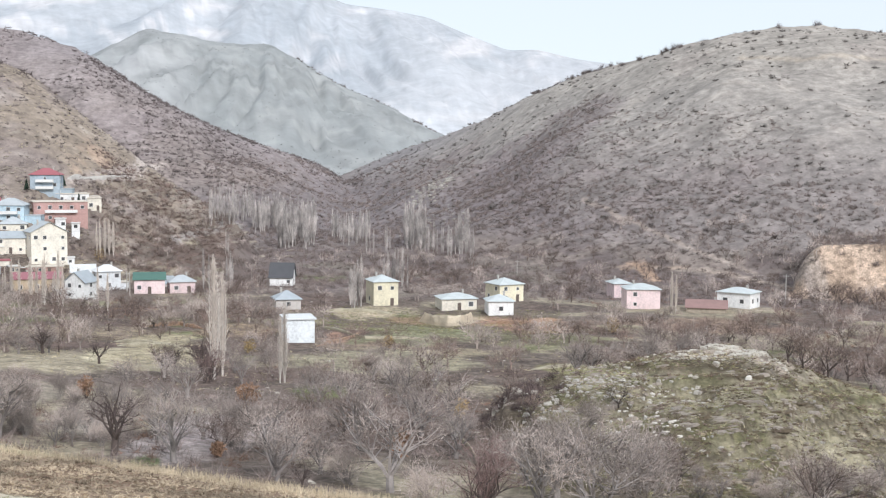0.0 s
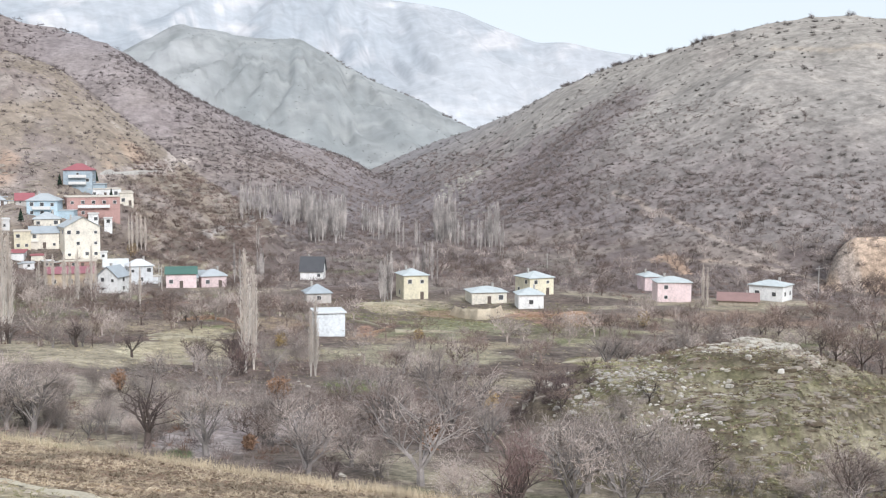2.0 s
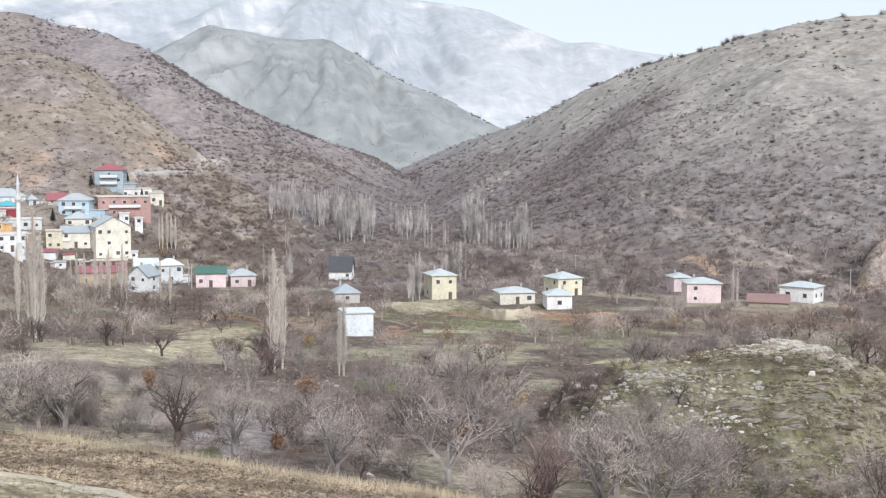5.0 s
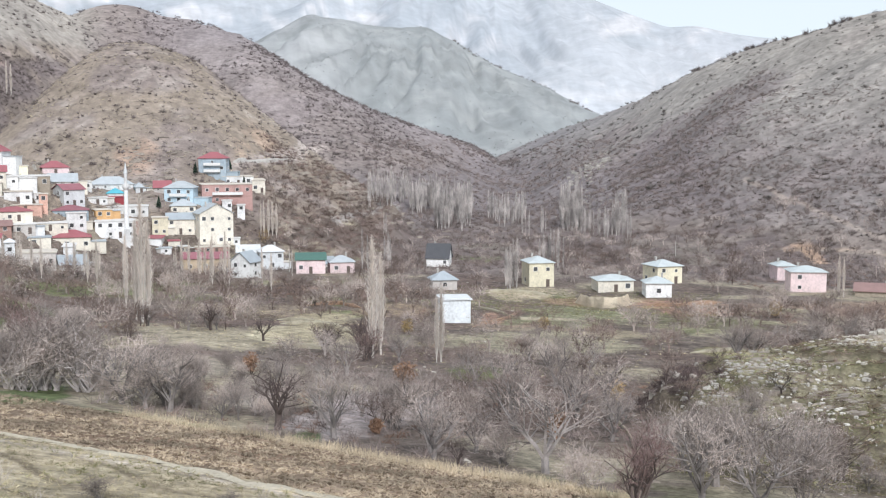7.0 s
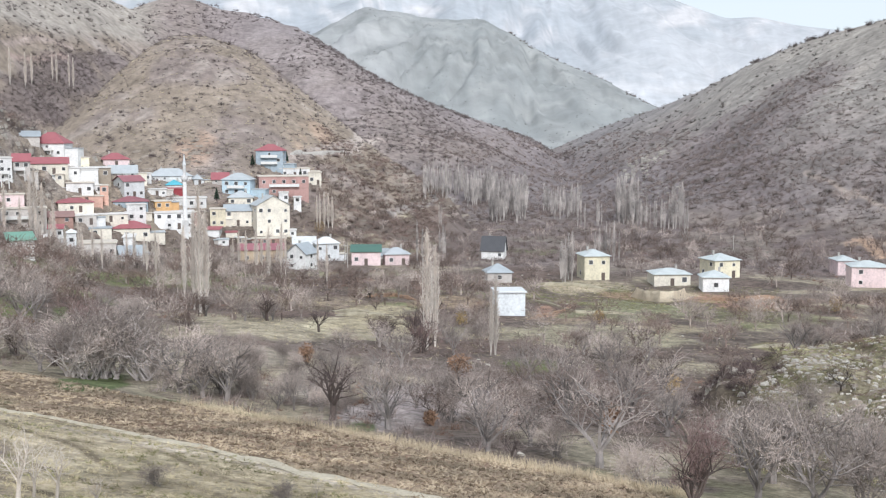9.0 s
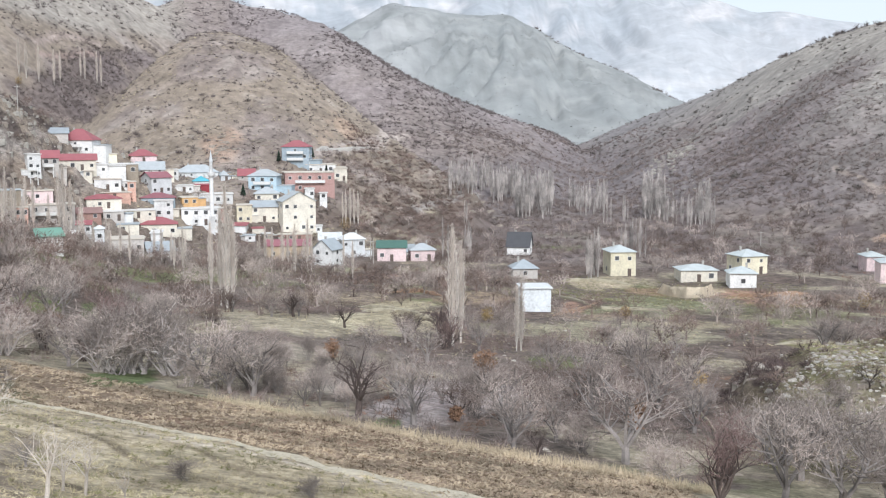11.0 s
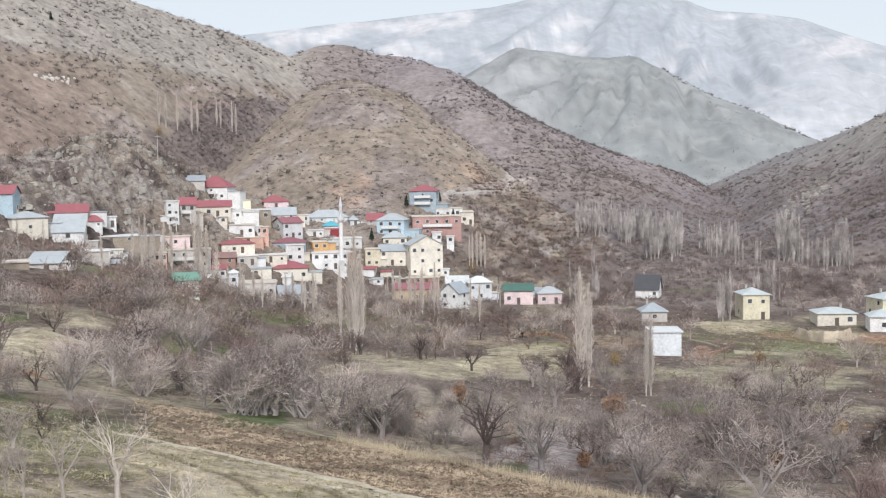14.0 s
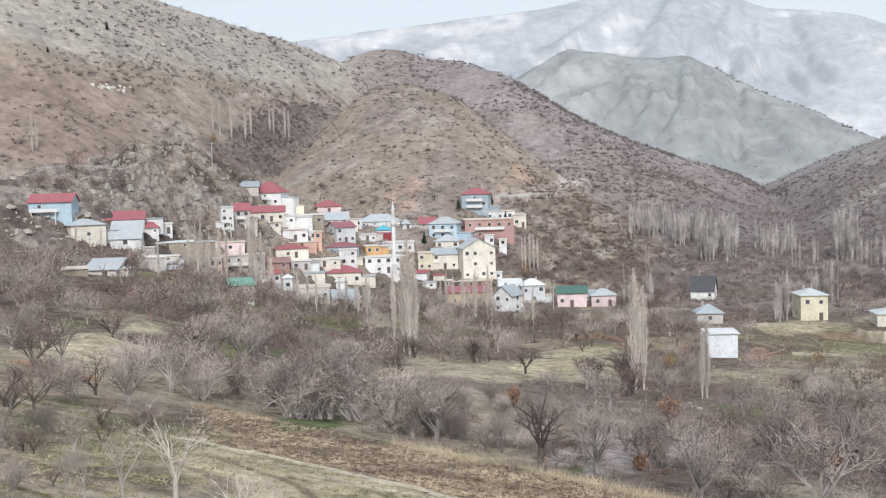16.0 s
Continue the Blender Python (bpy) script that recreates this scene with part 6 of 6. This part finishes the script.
def stones(name, b, r, size, mat, label, flat=0.6, seed=1, long=1.0):
    """Angular stones, each a dented block bedded in the soil."""
    g = np.random.default_rng(seed)
    n = len(b)
    z = ground(b, r)
    base = np.stack([-r * np.sin(np.radians(b)), r * np.cos(np.radians(b)), z], -1)
    phi = np.array([0, 1, 2, 3, 4]) * 2 * np.pi / 5
    ring = np.stack([np.cos(phi), np.sin(phi), 0 * phi], -1)
    low = ring[None] * g.uniform(0.7, 1.1, (n, 5, 1)) + np.array([0, 0, -1.2])
    up = ring[None] * g.uniform(0.45, 0.9, (n, 5, 1)) + g.uniform(0.2, 0.6, (n, 5, 1)) * np.array([0, 0, 1])
    tip = np.stack([g.uniform(-0.2, 0.2, n), g.uniform(-0.2, 0.2, n), g.uniform(0.5, 0.85, n)], -1)[:, None]
    sc = size[:, None, None] * np.array([1, 1, flat]) * g.uniform(0.7, 1.3, (n, 1, 3))
    sc = sc * np.array([long, 1, 1])
    cb, sb = np.cos(np.radians(b))[:, None], np.sin(np.radians(b))[:, None]

    def lain(v):  # the long side follows the slope
        v = v * sc
        return np.stack([v[..., 0] * cb - v[..., 1] * sb, v[..., 0] * sb + v[..., 1] * cb, v[..., 2] + (0.18 * v[..., 0] if long > 1 else 0)], -1)
    low, up, tip = lain(low) + base[:, None], lain(up) + base[:, None], lain(tip) + base[:, None]
    tris = []
    for i in range(5):
        j = (i + 1) % 5
        tris += [np.stack([low[:, i], low[:, j], up[:, j]], 1), np.stack([low[:, i], up[:, j], up[:, i]], 1), np.stack([up[:, i], up[:, j], tip[:, 0]], 1)]
    return tagged(triangles_object(name, np.concatenate(tris), mat), label, "stones", kind="stuff")


def patch(n, b, r, sb, sr, seed):
    g = np.random.default_rng(seed)
    return g.normal(b, sb, n), g.normal(r, sr, n), g


def cluster(name, n, b, r, sb, sr, lo, hi, mat, label, seed, flat=0.6, long=1.0):
    bb, rr, g = patch(2 * n, b, r, sb, sr, seed)
    keep = fbm(rr * np.sin(np.radians(bb)) / 5, rr / 3, 3, seed) > (0.02 if r < 150 else -1)
    bb, rr = bb[keep][:n], rr[keep][:n]
    n = len(bb)
    return stones(name, bb, rr, lo + (hi - lo) * g.random(n) ** 3, mat, label, flat, seed, long)


cluster("knoll_stones", 520, -10.6, 106, 1.5, 9, 0.08, 0.42, stone_pale, "pale limestone rubble on the knoll", 201)
cluster("knoll_stones", 520, -6.8, 115, 2.0, 8, 0.08, 0.5, stone_grey, "pale limestone rubble on the knoll", 202)
cluster("knoll_stones", 280, -14.0, 133.5, 1.7, 1.8, 0.15, 0.8, stone_pale, "pale stones along the crest of the knoll", 203, 0.5)
cluster("knoll_stones", 420, -15.5, 106, 4.0, 14, 0.05, 0.28, stone_grey, "small scattered stones in the grass", 204)
cluster("knoll_ledges", 420, -9.0, 106, 3.6, 12, 0.12, 0.5, stone_brown, "low brown rock ledges in the grass of the knoll", 214, 0.5, 1.8)
cluster("knoll_ledges", 260, -17.0, 108, 4.0, 12, 0.12, 0.5, stone_brown, "low brown rock ledges in the grass of the knoll", 215, 0.5, 2.2)
cluster("knoll_ledges", 160, -19.5, 104, 1.6, 5, 0.15, 0.6, stone_brown, "dark broken ledges on the flank of the knoll", 213, 0.5)
cluster("knoll_stones", 240, -10.7, 109, 1.5, 9, 0.08, 0.42, stone_white, "bright limestone rubble in the middle of the knoll", 221)
cluster("knoll_stones", 160, -11.5, 128, 2.6, 3.5, 0.12, 0.6, stone_pale, "pale stones strewn below the knoll's crest", 222)
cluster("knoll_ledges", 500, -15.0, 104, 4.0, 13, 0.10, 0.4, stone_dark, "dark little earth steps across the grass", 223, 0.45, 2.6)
cluster("boulders", 16, -3.8, 117, 0.5, 2, 0.3, 1.1, stone_pale, "big pale boulders at the end of the knoll", 205, 0.9)
cluster("outcrop", 1300, 35.3, 392, 3.0, 24, 0.2, 1.1, stone_grey, "layered grey rock outcrop above the village", 206, 1.1, 1.3)
cluster("outcrop", 1100, 35.3, 388, 3.2, 28, 0.2, 1.0, stone_brown, "brown broken rocks above the village", 212, 1.1, 1.3)
cluster("outcrop", 380, 24.2, 438, 2.6, 16, 0.25, 1.3, stone_brown, "broken brown rocks on the spur", 207, 0.5, 2.2)
cluster("outcrop", 1100, 21.5, 425, 3.2, 26, 0.15, 0.8, stone_brown, "low broken ledges in the grass above the village", 216, 0.5, 2.6)
cluster("outcrop", 160, 40.5, 330, 1.5, 20, 0.3, 1.4, stone_pale, "pale rocks above the sky-blue house", 208, 0.6)
cluster("outcrop", 240, 12.5, 480, 2.2, 18, 0.3, 1.8, stone_brown, "rocks in the scrub of the spur", 209, 0.5, 2.0)
cluster("outcrop", 120, 0.2, 560, 0.9, 25, 0.4, 1.5, stone_grey, "pale rock rib on the eastern hill", 210, 0.6)
g = np.random.default_rng(231)
b = np.linspace(36.2, 37.9, 26) + g.normal(0, 0.08, 26)
r = np.array([spot(q, 4.6 + 0.2 * (q - 36.3) + 0.1 * g.normal())[0] for q in b])
stones("slope_stones", b, r, g.uniform(0.5, 1.5, 26), stone_white, "white stones in a line down the brown slope", 0.8, 232)
b = np.linspace(-0.6, 1.7, 170) + g.normal(0, 0.15, 170)
r = np.array([spot(q, -1.15 - 0.66 * q + 0.28 * g.normal())[0] for q in b])
stones("rock_rib", b, r, 0.4 + 1.9 * g.random(170) ** 2.5, stone_grey, "pale rock rib breaking through the eastern slope", 0.9, 233)
cluster("field_stones", 200, 8, 205, 9, 60, 0.1, 0.5, stone_pale, "scattered field stones", 211)

# ---- dry grass and stubble ----
straw = bark("straw", (0.50, 0.435, 0.29))
stalk = bark("stubble_stalks", (0.44, 0.36, 0.262))
# withered weeds on the knoll, and the dark of the gaps between stubble rows
weed_and_gap = bark("dark_weeds_and_row_gaps", (0.15, 0.11, 0.075))
dry_cane = bark("dry_canes", (0.50, 0.42, 0.30))
olive = bark("olive_grass", (0.22, 0.215, 0.10))


def plot(n, s0, s1, b0, b1, seed):
    """Spots on the near slope between two contour lines."""
    g = np.random.default_rng(seed)
    b = g.uniform(b0, b1, n)
    s = g.uniform(s0, s1, n) * SCALE
    k = 0.923 * np.cos(np.radians(b)) - 0.385 * np.sin(np.radians(b))
    return b, s / k, g


b, r, g = plot(5200, 33.6, 47, -1, 34, 301)
k = 0.923 * np.cos(np.radians(b)) - 0.385 * np.sin(np.radians(b))
r = (np.round(r * k / 1.0) * 1.0 + g.normal(0, 0.2, len(b))) / k  # drilled in rows
tufts("field_stubble", b, r, g.uniform(0.10, 0.42, len(b)), 9, stalk, "cut brown stalks of the stubble field", 0.13, seed=21, height=0.5)
# dark tufts added between the rows for the shadows under the clumps
b, r, g = plot(2200, 33.6, 47, -1, 34, 305)
k = 0.923 * np.cos(np.radians(b)) - 0.385 * np.sin(np.radians(b))
r = (np.round(r * k) + 0.5 + g.normal(0, 0.1, len(b))) / k
tufts("field_weeds", b, r, g.uniform(0.10, 0.36, len(b)), 8, weed_and_gap, "dark tufts for the shadows between the stubble rows", 0.10, seed=25, height=0.6)
b, r, g = plot(1700, 46, 48.5, -2, 24, 303)
tufts("tall_stalks", b, r, g.uniform(0.45, 0.95, len(b)), 4, dry_cane, "standing dry stalks along the field's lower edge", 0.02, seed=23, height=4.0)
b, r, g = plot(13000, 14, 33.4, 4, 45, 302)
tufts("dry_grass", b, r, g.uniform(0.10, 0.32, len(b)), 6, straw, "short dry straw grass on the near slope", 0.05, seed=22, height=0.9)
b, r, g = plot(4000, 14, 33.4, 4, 45, 306)
n = fbm(r * np.sin(np.radians(b)) / 4, r * np.cos(np.radians(b)) / 1.6, 3, 17)
b, r = b[n > 0.02], r[n > 0.02]
tufts("weed_patches", b, r, g.uniform(0.12, 0.36, len(b)), 9, olive, "darker olive weed patches on the near slope", 0.06, seed=26, height=0.7)
g = np.random.default_rng(304)
b, r = g.uniform(-25, -4, 9000), np.sqrt(g.uniform(80 ** 2, 145 ** 2, 9000))
tufts("knoll_grass", b, r, g.uniform(0.12, 0.40, len(b)), 6, olive, "olive grass tussocks on the knoll", 0.05, seed=24, height=0.8)
b, r = g.uniform(-25, -4, 5000), np.sqrt(g.uniform(80 ** 2, 145 ** 2, 5000))
tufts("knoll_grass", b, r, g.uniform(0.12, 0.45, len(b)), 6, straw, "straw-coloured grass tussocks on the knoll", 0.05, seed=27, height=0.8)

b, r = np.concatenate([g.uniform(-25, -4, 1500), g.uniform(-12, -4, 900)]), np.sqrt(g.uniform(85 ** 2, 142 ** 2, 2400))
tufts("knoll_weeds", b, r, g.uniform(0.2, 0.7, len(b)), 14, twig_brown, "dark withered weeds on the knoll", 0.035, seed=28, height=0.9)
b, r = g.uniform(-25, -9, 1800), np.sqrt(g.uniform(85 ** 2, 138 ** 2, 1800))
tufts("knoll_weeds", b, r, g.uniform(0.2, 0.6, len(b)), 12, weed_and_gap, "dark withered tussocks on the ledges of the knoll", 0.06, seed=41, height=0.6)
b, r = g.uniform(15.5, 28, 2600), g.uniform(375, 590, 2600)
tufts("spur_scrub", b, r, 0.4 + 1.3 * g.random(len(b)) ** 2, 14, shrub_mat, "small dark shrubs in the grass above the village", 0.06, seed=42)
b, r = g.uniform(15.5, 28, 3500), g.uniform(365, 590, 3500)
tufts("spur_grass", b, r, g.uniform(0.3, 0.9, len(b)), 6, straw, "straw tussocks in the grass above the village", 0.09, seed=43, height=0.6)
b, r = g.normal(-4.0, 0.9, 160), g.normal(117, 3.5, 160)
tufts("knoll_brambles", b, r, g.uniform(0.6, 1.7, len(b)), 30, twig_dark, "dark brambles round the boulders", 0.02, seed=29, height=1.1)

b, r = g.uniform(-6, 9, 6000), np.sqrt(g.uniform(235 ** 2, 305 ** 2, 6000))
tufts("meadow_grass", b, r, g.uniform(0.15, 0.55, len(b)), 6, olive, "rough olive meadow grass before the houses", 0.07, seed=30, height=0.7)
b, r = g.uniform(-6, 22, 4000), np.sqrt(g.uniform(140 ** 2, 300 ** 2, 4000))
tufts("meadow_grass", b, r, g.uniform(0.15, 0.6, len(b)), 6, straw, "pale dry grass on the terraces", 0.07, seed=31, height=0.7)

# ---- lower walls, sheds and trees among the houses ----
town = random.Random(77)
hut_labels = {"white": "small whitewashed shed with a flat roof", "grey": "small grey block shed with a flat roof", "stone": "small rough stone shed with a flat roof", "cream": "small cream shed with a flat roof", "brick": "small red brick shed with a flat roof"}
placed = 0
for attempt in range(2500):
    if placed >= 44:
        break
    bb = town.uniform(19.5, 30.5)
    q = SCALE * town.uniform(272, 318)
    x, y = plan(bb, q + 2)
    dip = math.degrees(math.atan2(float(ground(bb, q)) - EYE, q))
    if not -5.6 < dip < (-1.6 if bb > 24 else -3.2) or any(math.hypot(x - hx, y - hy) < hr + 1.6 for hx, hy, hr in SITES):
        continue
    wall = town.choices(("white", "grey", "stone", "cream", "brick"), (5, 3, 2, 3, 1))[0]
    house(round(bb, 2), q, town.uniform(3, 6), town.uniform(3.2, 5), town.uniform(1.9, 2.8), town.uniform(-20, 20), wall, town.choice(("flat", "flat", "shed")), 0.6, town.choice(("white", "cream", "slate", "blue", "red")), 1, town.choice((0, 1, 2)), 1, hut_labels[wall])
    placed += 1
for attempt in range(150):
    bb, q = town.uniform(16.5, 40), SCALE * town.uniform(215, 280)
    x, y = plan(bb, q)
    if any(math.hypot(x - hx, y - hy) < hr + 1.0 for hx, hy, hr in SITES):
        continue
    if town.random() < 0.3:
        town.choice(POPLARS).put(bb, q, town.uniform(0.6, 1.15), town.uniform(0, 360), town.uniform(0.5, 0.7))
    elif attempt % 2:
        GROVES[town.choice(("grey", "brown"))].append((bb, q, town.uniform(0.9, 1.7)))
for attempt in range(200):
    bb, q = town.uniform(16, 42), SCALE * town.uniform(255, 350)
    x, y = plan(bb, q)
    if any(math.hypot(x - hx, y - hy) < hr + 1.0 for hx, hy, hr in SITES) or attempt % 6:
        continue
    GROVES[town.choice(("grey", "brown"))].append((bb, q, town.uniform(0.8, 1.5)))


b, r, g = scatter(5200, 17, 41, 285, 450, lambda b, r, g: np.array([not any(math.hypot(-q * math.sin(radians(a)) - hx, q * math.cos(radians(a)) - hy) < hr * 0.85 for hx, hy, hr in SITES) for a, q in zip(b, r)]), 124)
domes("village_brush", b, r, 0.4 + 1.5 * g.random(len(b)) ** 2, 26, twig_slope, "grey-brown leafless brush in the gaps between the houses", 0.045, seed=54, tall=0.9)
for attempt in range(260):
    bb, q = town.uniform(17, 41), town.uniform(300, 430)
    x, y = plan(bb, q)
    if any(math.hypot(x - hx, y - hy) < hr + 0.3 for hx, hy, hr in SITES):
        continue
    town.choice(FAR_GREY + FAR_BROWN).put(bb, q, town.uniform(0.45, 0.95), town.uniform(0, 360), town.uniform(0.7, 1.0))


# ---- terrace banks ----
bank_pale = material("pale_earth_bank", shades((0.60, 0.52, 0.40), 0.3), 0.5, 1.0, 0.5)
bank_straw = material("dry_grass_bank", shades((0.37, 0.335, 0.25), 0.3), 0.6, 1.0, 0.5)
bank_rust = material("rusty_earth_bank", shades((0.33, 0.22, 0.15), 0.3), 0.6, 1.0, 0.5)


def bank(points, h, back, mat, label, seed):
    """A terrace edge: a rough face of earth and stones, whose top runs back into the slope."""
    g = np.random.default_rng(seed)
    pts = [plan(bb, q) for bb, q in points]
    line = []
    for (ax, ay), (bx, by) in zip(pts, pts[1:]):
        n = max(2, int(math.hypot(bx - ax, by - ay) / 0.8))
        line += [(ax + (bx - ax) * i / n, ay + (by - ay) * i / n) for i in range(n)]
    line.append(pts[-1])
    verts, faces = [], []
    rows = ((0.0, -0.5), (0.12, 0.35), (0.3, 0.8), (0.65, 1.0), (1.2, 0.95), (back, -0.15))
    for k, (x, y) in enumerate(line):
        d = math.hypot(x, y)
        ends = min(1, k / 4, (len(line) - 1 - k) / 4)
        top = h * (0.9 + 0.5 * float(vnoise(np.float64(k * 0.17), np.float64(seed * 3.7))) + 0.12 * g.random()) * ends + 0.02
        for i, (o, u) in enumerate(rows):
            e = o + (g.normal(0, 0.12) if i < 5 else 0)
            px, py = x * (d + e) / d, y * (d + e) / d
            bb = math.degrees(math.atan2(-px, py))
            z = float(ground(bb, math.hypot(px, py)))
            verts.append((px, py, z + u * top - (0.3 if i == 5 else 0)))
    m = len(rows)
    for k in range(len(line) - 1):
        for i in range(m - 1):
            a = k * m + i
            faces.append((a, a + m, a + m + 1, a + 1))
    ob = mesh_object("terrace_bank", verts, faces, mat)
    return tagged(ob, label, "terrace", "terrace banks")


bank(((1.18, 283.5), (0.45, 276.3), (-0.27, 271.2), (-0.93, 271.1), (-1.65, 282.8)), 2.9, 7.0, bank_pale, "pale crumbling earth bank below the houses", 1)
bank(((6.23, 292.8), (4.51, 295.1), (2.51, 294.5)), 0.8, 3.0, bank_straw, "low straw-covered terrace edge", 2)
bank(((-2.27, 280.8), (-4.19, 277.6), (-6.08, 283.5)), 0.9, 3.0, bank_rust, "reddish bare earth terrace edge", 3)
bank(((6.23, 242.1), (3.93, 218.5), (0.51, 221.0)), 0.5, 3.0, bank_straw, "low grassy terrace edge", 4)
bank(((16.17, 196.4), (14.31, 194.9), (12.30, 185.2)), 0.9, 3.0, bank_straw, "low straw-covered terrace edge", 5)
bank(((16.62, 161.5), (14.61, 160.5), (12.31, 163.0)), 0.7, 3.0, bank_straw, "low straw-covered terrace edge", 6)
bank(((14.87, 234.4), (13.15, 237.6), (12.00, 230.4)), 0.8, 3.0, bank_rust, "low rust-coloured terrace edge", 7)
bank(((40.38, 151.1), (38.56, 154.0), (36.47, 147.7), (35.15, 142.1)), 0.5, 4.0, bank_straw, "broad low straw-covered bank", 8)
bank(((42.20, 128.5), (39.95, 122.6), (37.88, 120.5)), 1.0, 3.0, bank_rust, "bare brown earth bank", 9)
bank(((-4.57, 179.3), (-6.57, 184.1), (-8.55, 126.3)), 0.5, 3.0, bank_straw, "low grassy terrace edge", 10)
bank(((-7.38, 266.8), (-9.64, 266.8), (-11.32, 263.7)), 0.6, 3.0, bank_straw, "low grassy terrace edge", 11)
bank(((16.35, 208.3), (14.75, 200.6), (12.84, 194.2)), 0.7, 3.0, bank_straw, "low straw-covered terrace edge", 12)
bank(((-19.84, 304.2), (-21.56, 301.3), (-22.85, 296.8)), 0.9, 3.0, bank_straw, "low straw-covered terrace edge", 13)
bank(((6.39, 203.6), (4.67, 218.5), (4.10, 230.0)), 0.5, 2.0, bank_rust, "loose reddish earth heap", 14)
bank(((-0.11, 120.7), (-0.97, 104.3), (-1.83, 95.7)), 0.5, 2.0, bank_straw, "low grassy terrace edge", 15)
bank(((18.78, 139.2), (17.06, 138.2), (15.34, 135.3)), 0.5, 2.0, bank_straw, "low grassy terrace edge", 16)
edge = [(bb, 33.0 * SCALE / (0.923 * math.cos(radians(bb)) - 0.385 * math.sin(radians(bb)))) for bb in range(4, 36)]
edge = [(bb, q + 0.4 * math.sin(bb * 1.7) + 0.25 * math.sin(bb * 4.1)) for bb, q in edge]
bank(edge, 0.10, 0.9, material("bleached_grass", shades((0.48, 0.43, 0.335), 0.4), 0.6, 1.0, 0.5), "pale grassy edge between field and pasture", 40)
bank(((18.36, 457.0), (17.53, 464.0), (16.53, 469.3), (15.45, 482.0)), 1.1, 1.0, concrete, "pale concrete roadside retaining wall", 50)
grown(FAR_BROWN, -18.83, -6.61, 6.8, 1.1)
grown(FAR_BROWN, -19.55, -6.71, 7.4, 1.1)
grown(FAR_BROWN, -20.32, -6.80, 7.8, 1.1)
grown(FAR_BROWN, -21.08, -6.84, 6.9, 1.1)
grown(FAR_BROWN, -18.26, -6.51, 5.4, 1.1)
grown(FAR_BROWN, -21.71, -6.86, 7.7, 1.1)
grown(FAR_BROWN, -19.93, -6.42, 7.0, 1.1)

# thin grey saplings along the field's far edge
for i in range(46):
    bb, dd = dice.uniform(14.5, 25.5), dice.uniform(-13.6, -11.0)
    grown(BUSHY if i % 3 else GREY, bb, dd + (bb - 20) * 0.18, dice.uniform(2.2, 4.2), dice.uniform(0.55, 0.9))
# grey bushes before the lower meadow
spare = random.Random(5)
for i in range(48):
    bb, q = spare.uniform(-4, 9.5), spare.uniform(160, 222)
    GROVES[spare.choice(("grey", "grey", "brown"))].append((bb, q, spare.uniform(0.6, 1.15)))
# thicket of trees below the western houses
for i in range(110):
    bb, q = spare.uniform(29, 44.5), spare.uniform(165, 300)
    x, y = plan(bb, q)
    if any(math.hypot(x - hx, y - hy) < hr + 1.0 for hx, hy, hr in SITES):
        continue
    GROVES[spare.choice(("grey", "brown", "brown"))].append((bb, q, spare.uniform(0.9, 1.7)))
# poplars along the stream below the village
for i in range(26):
    bb, q = spare.uniform(18, 34), spare.uniform(285, 335)
    x, y = plan(bb, q)
    if any(math.hypot(x - hx, y - hy) < hr + 0.8 for hx, hy, hr in SITES):
        continue
    spare.choice(POPLARS).put(bb, q, spare.uniform(0.7, 1.35), spare.uniform(0, 360), spare.uniform(0.5, 0.8))
for tone, mat in (("grey", twig_grey), ("brown", twig_brown)):
    places = np.array([p for p in GROVES[tone] if not in_yard(p[0], p[1]) and not in_clearing(p[0], p[1])])
    orchard_mass(places[:, 0], places[:, 1], places[:, 2], 410 + len(tone), 7, mat, tone + " leafless trees of the groves below the village")
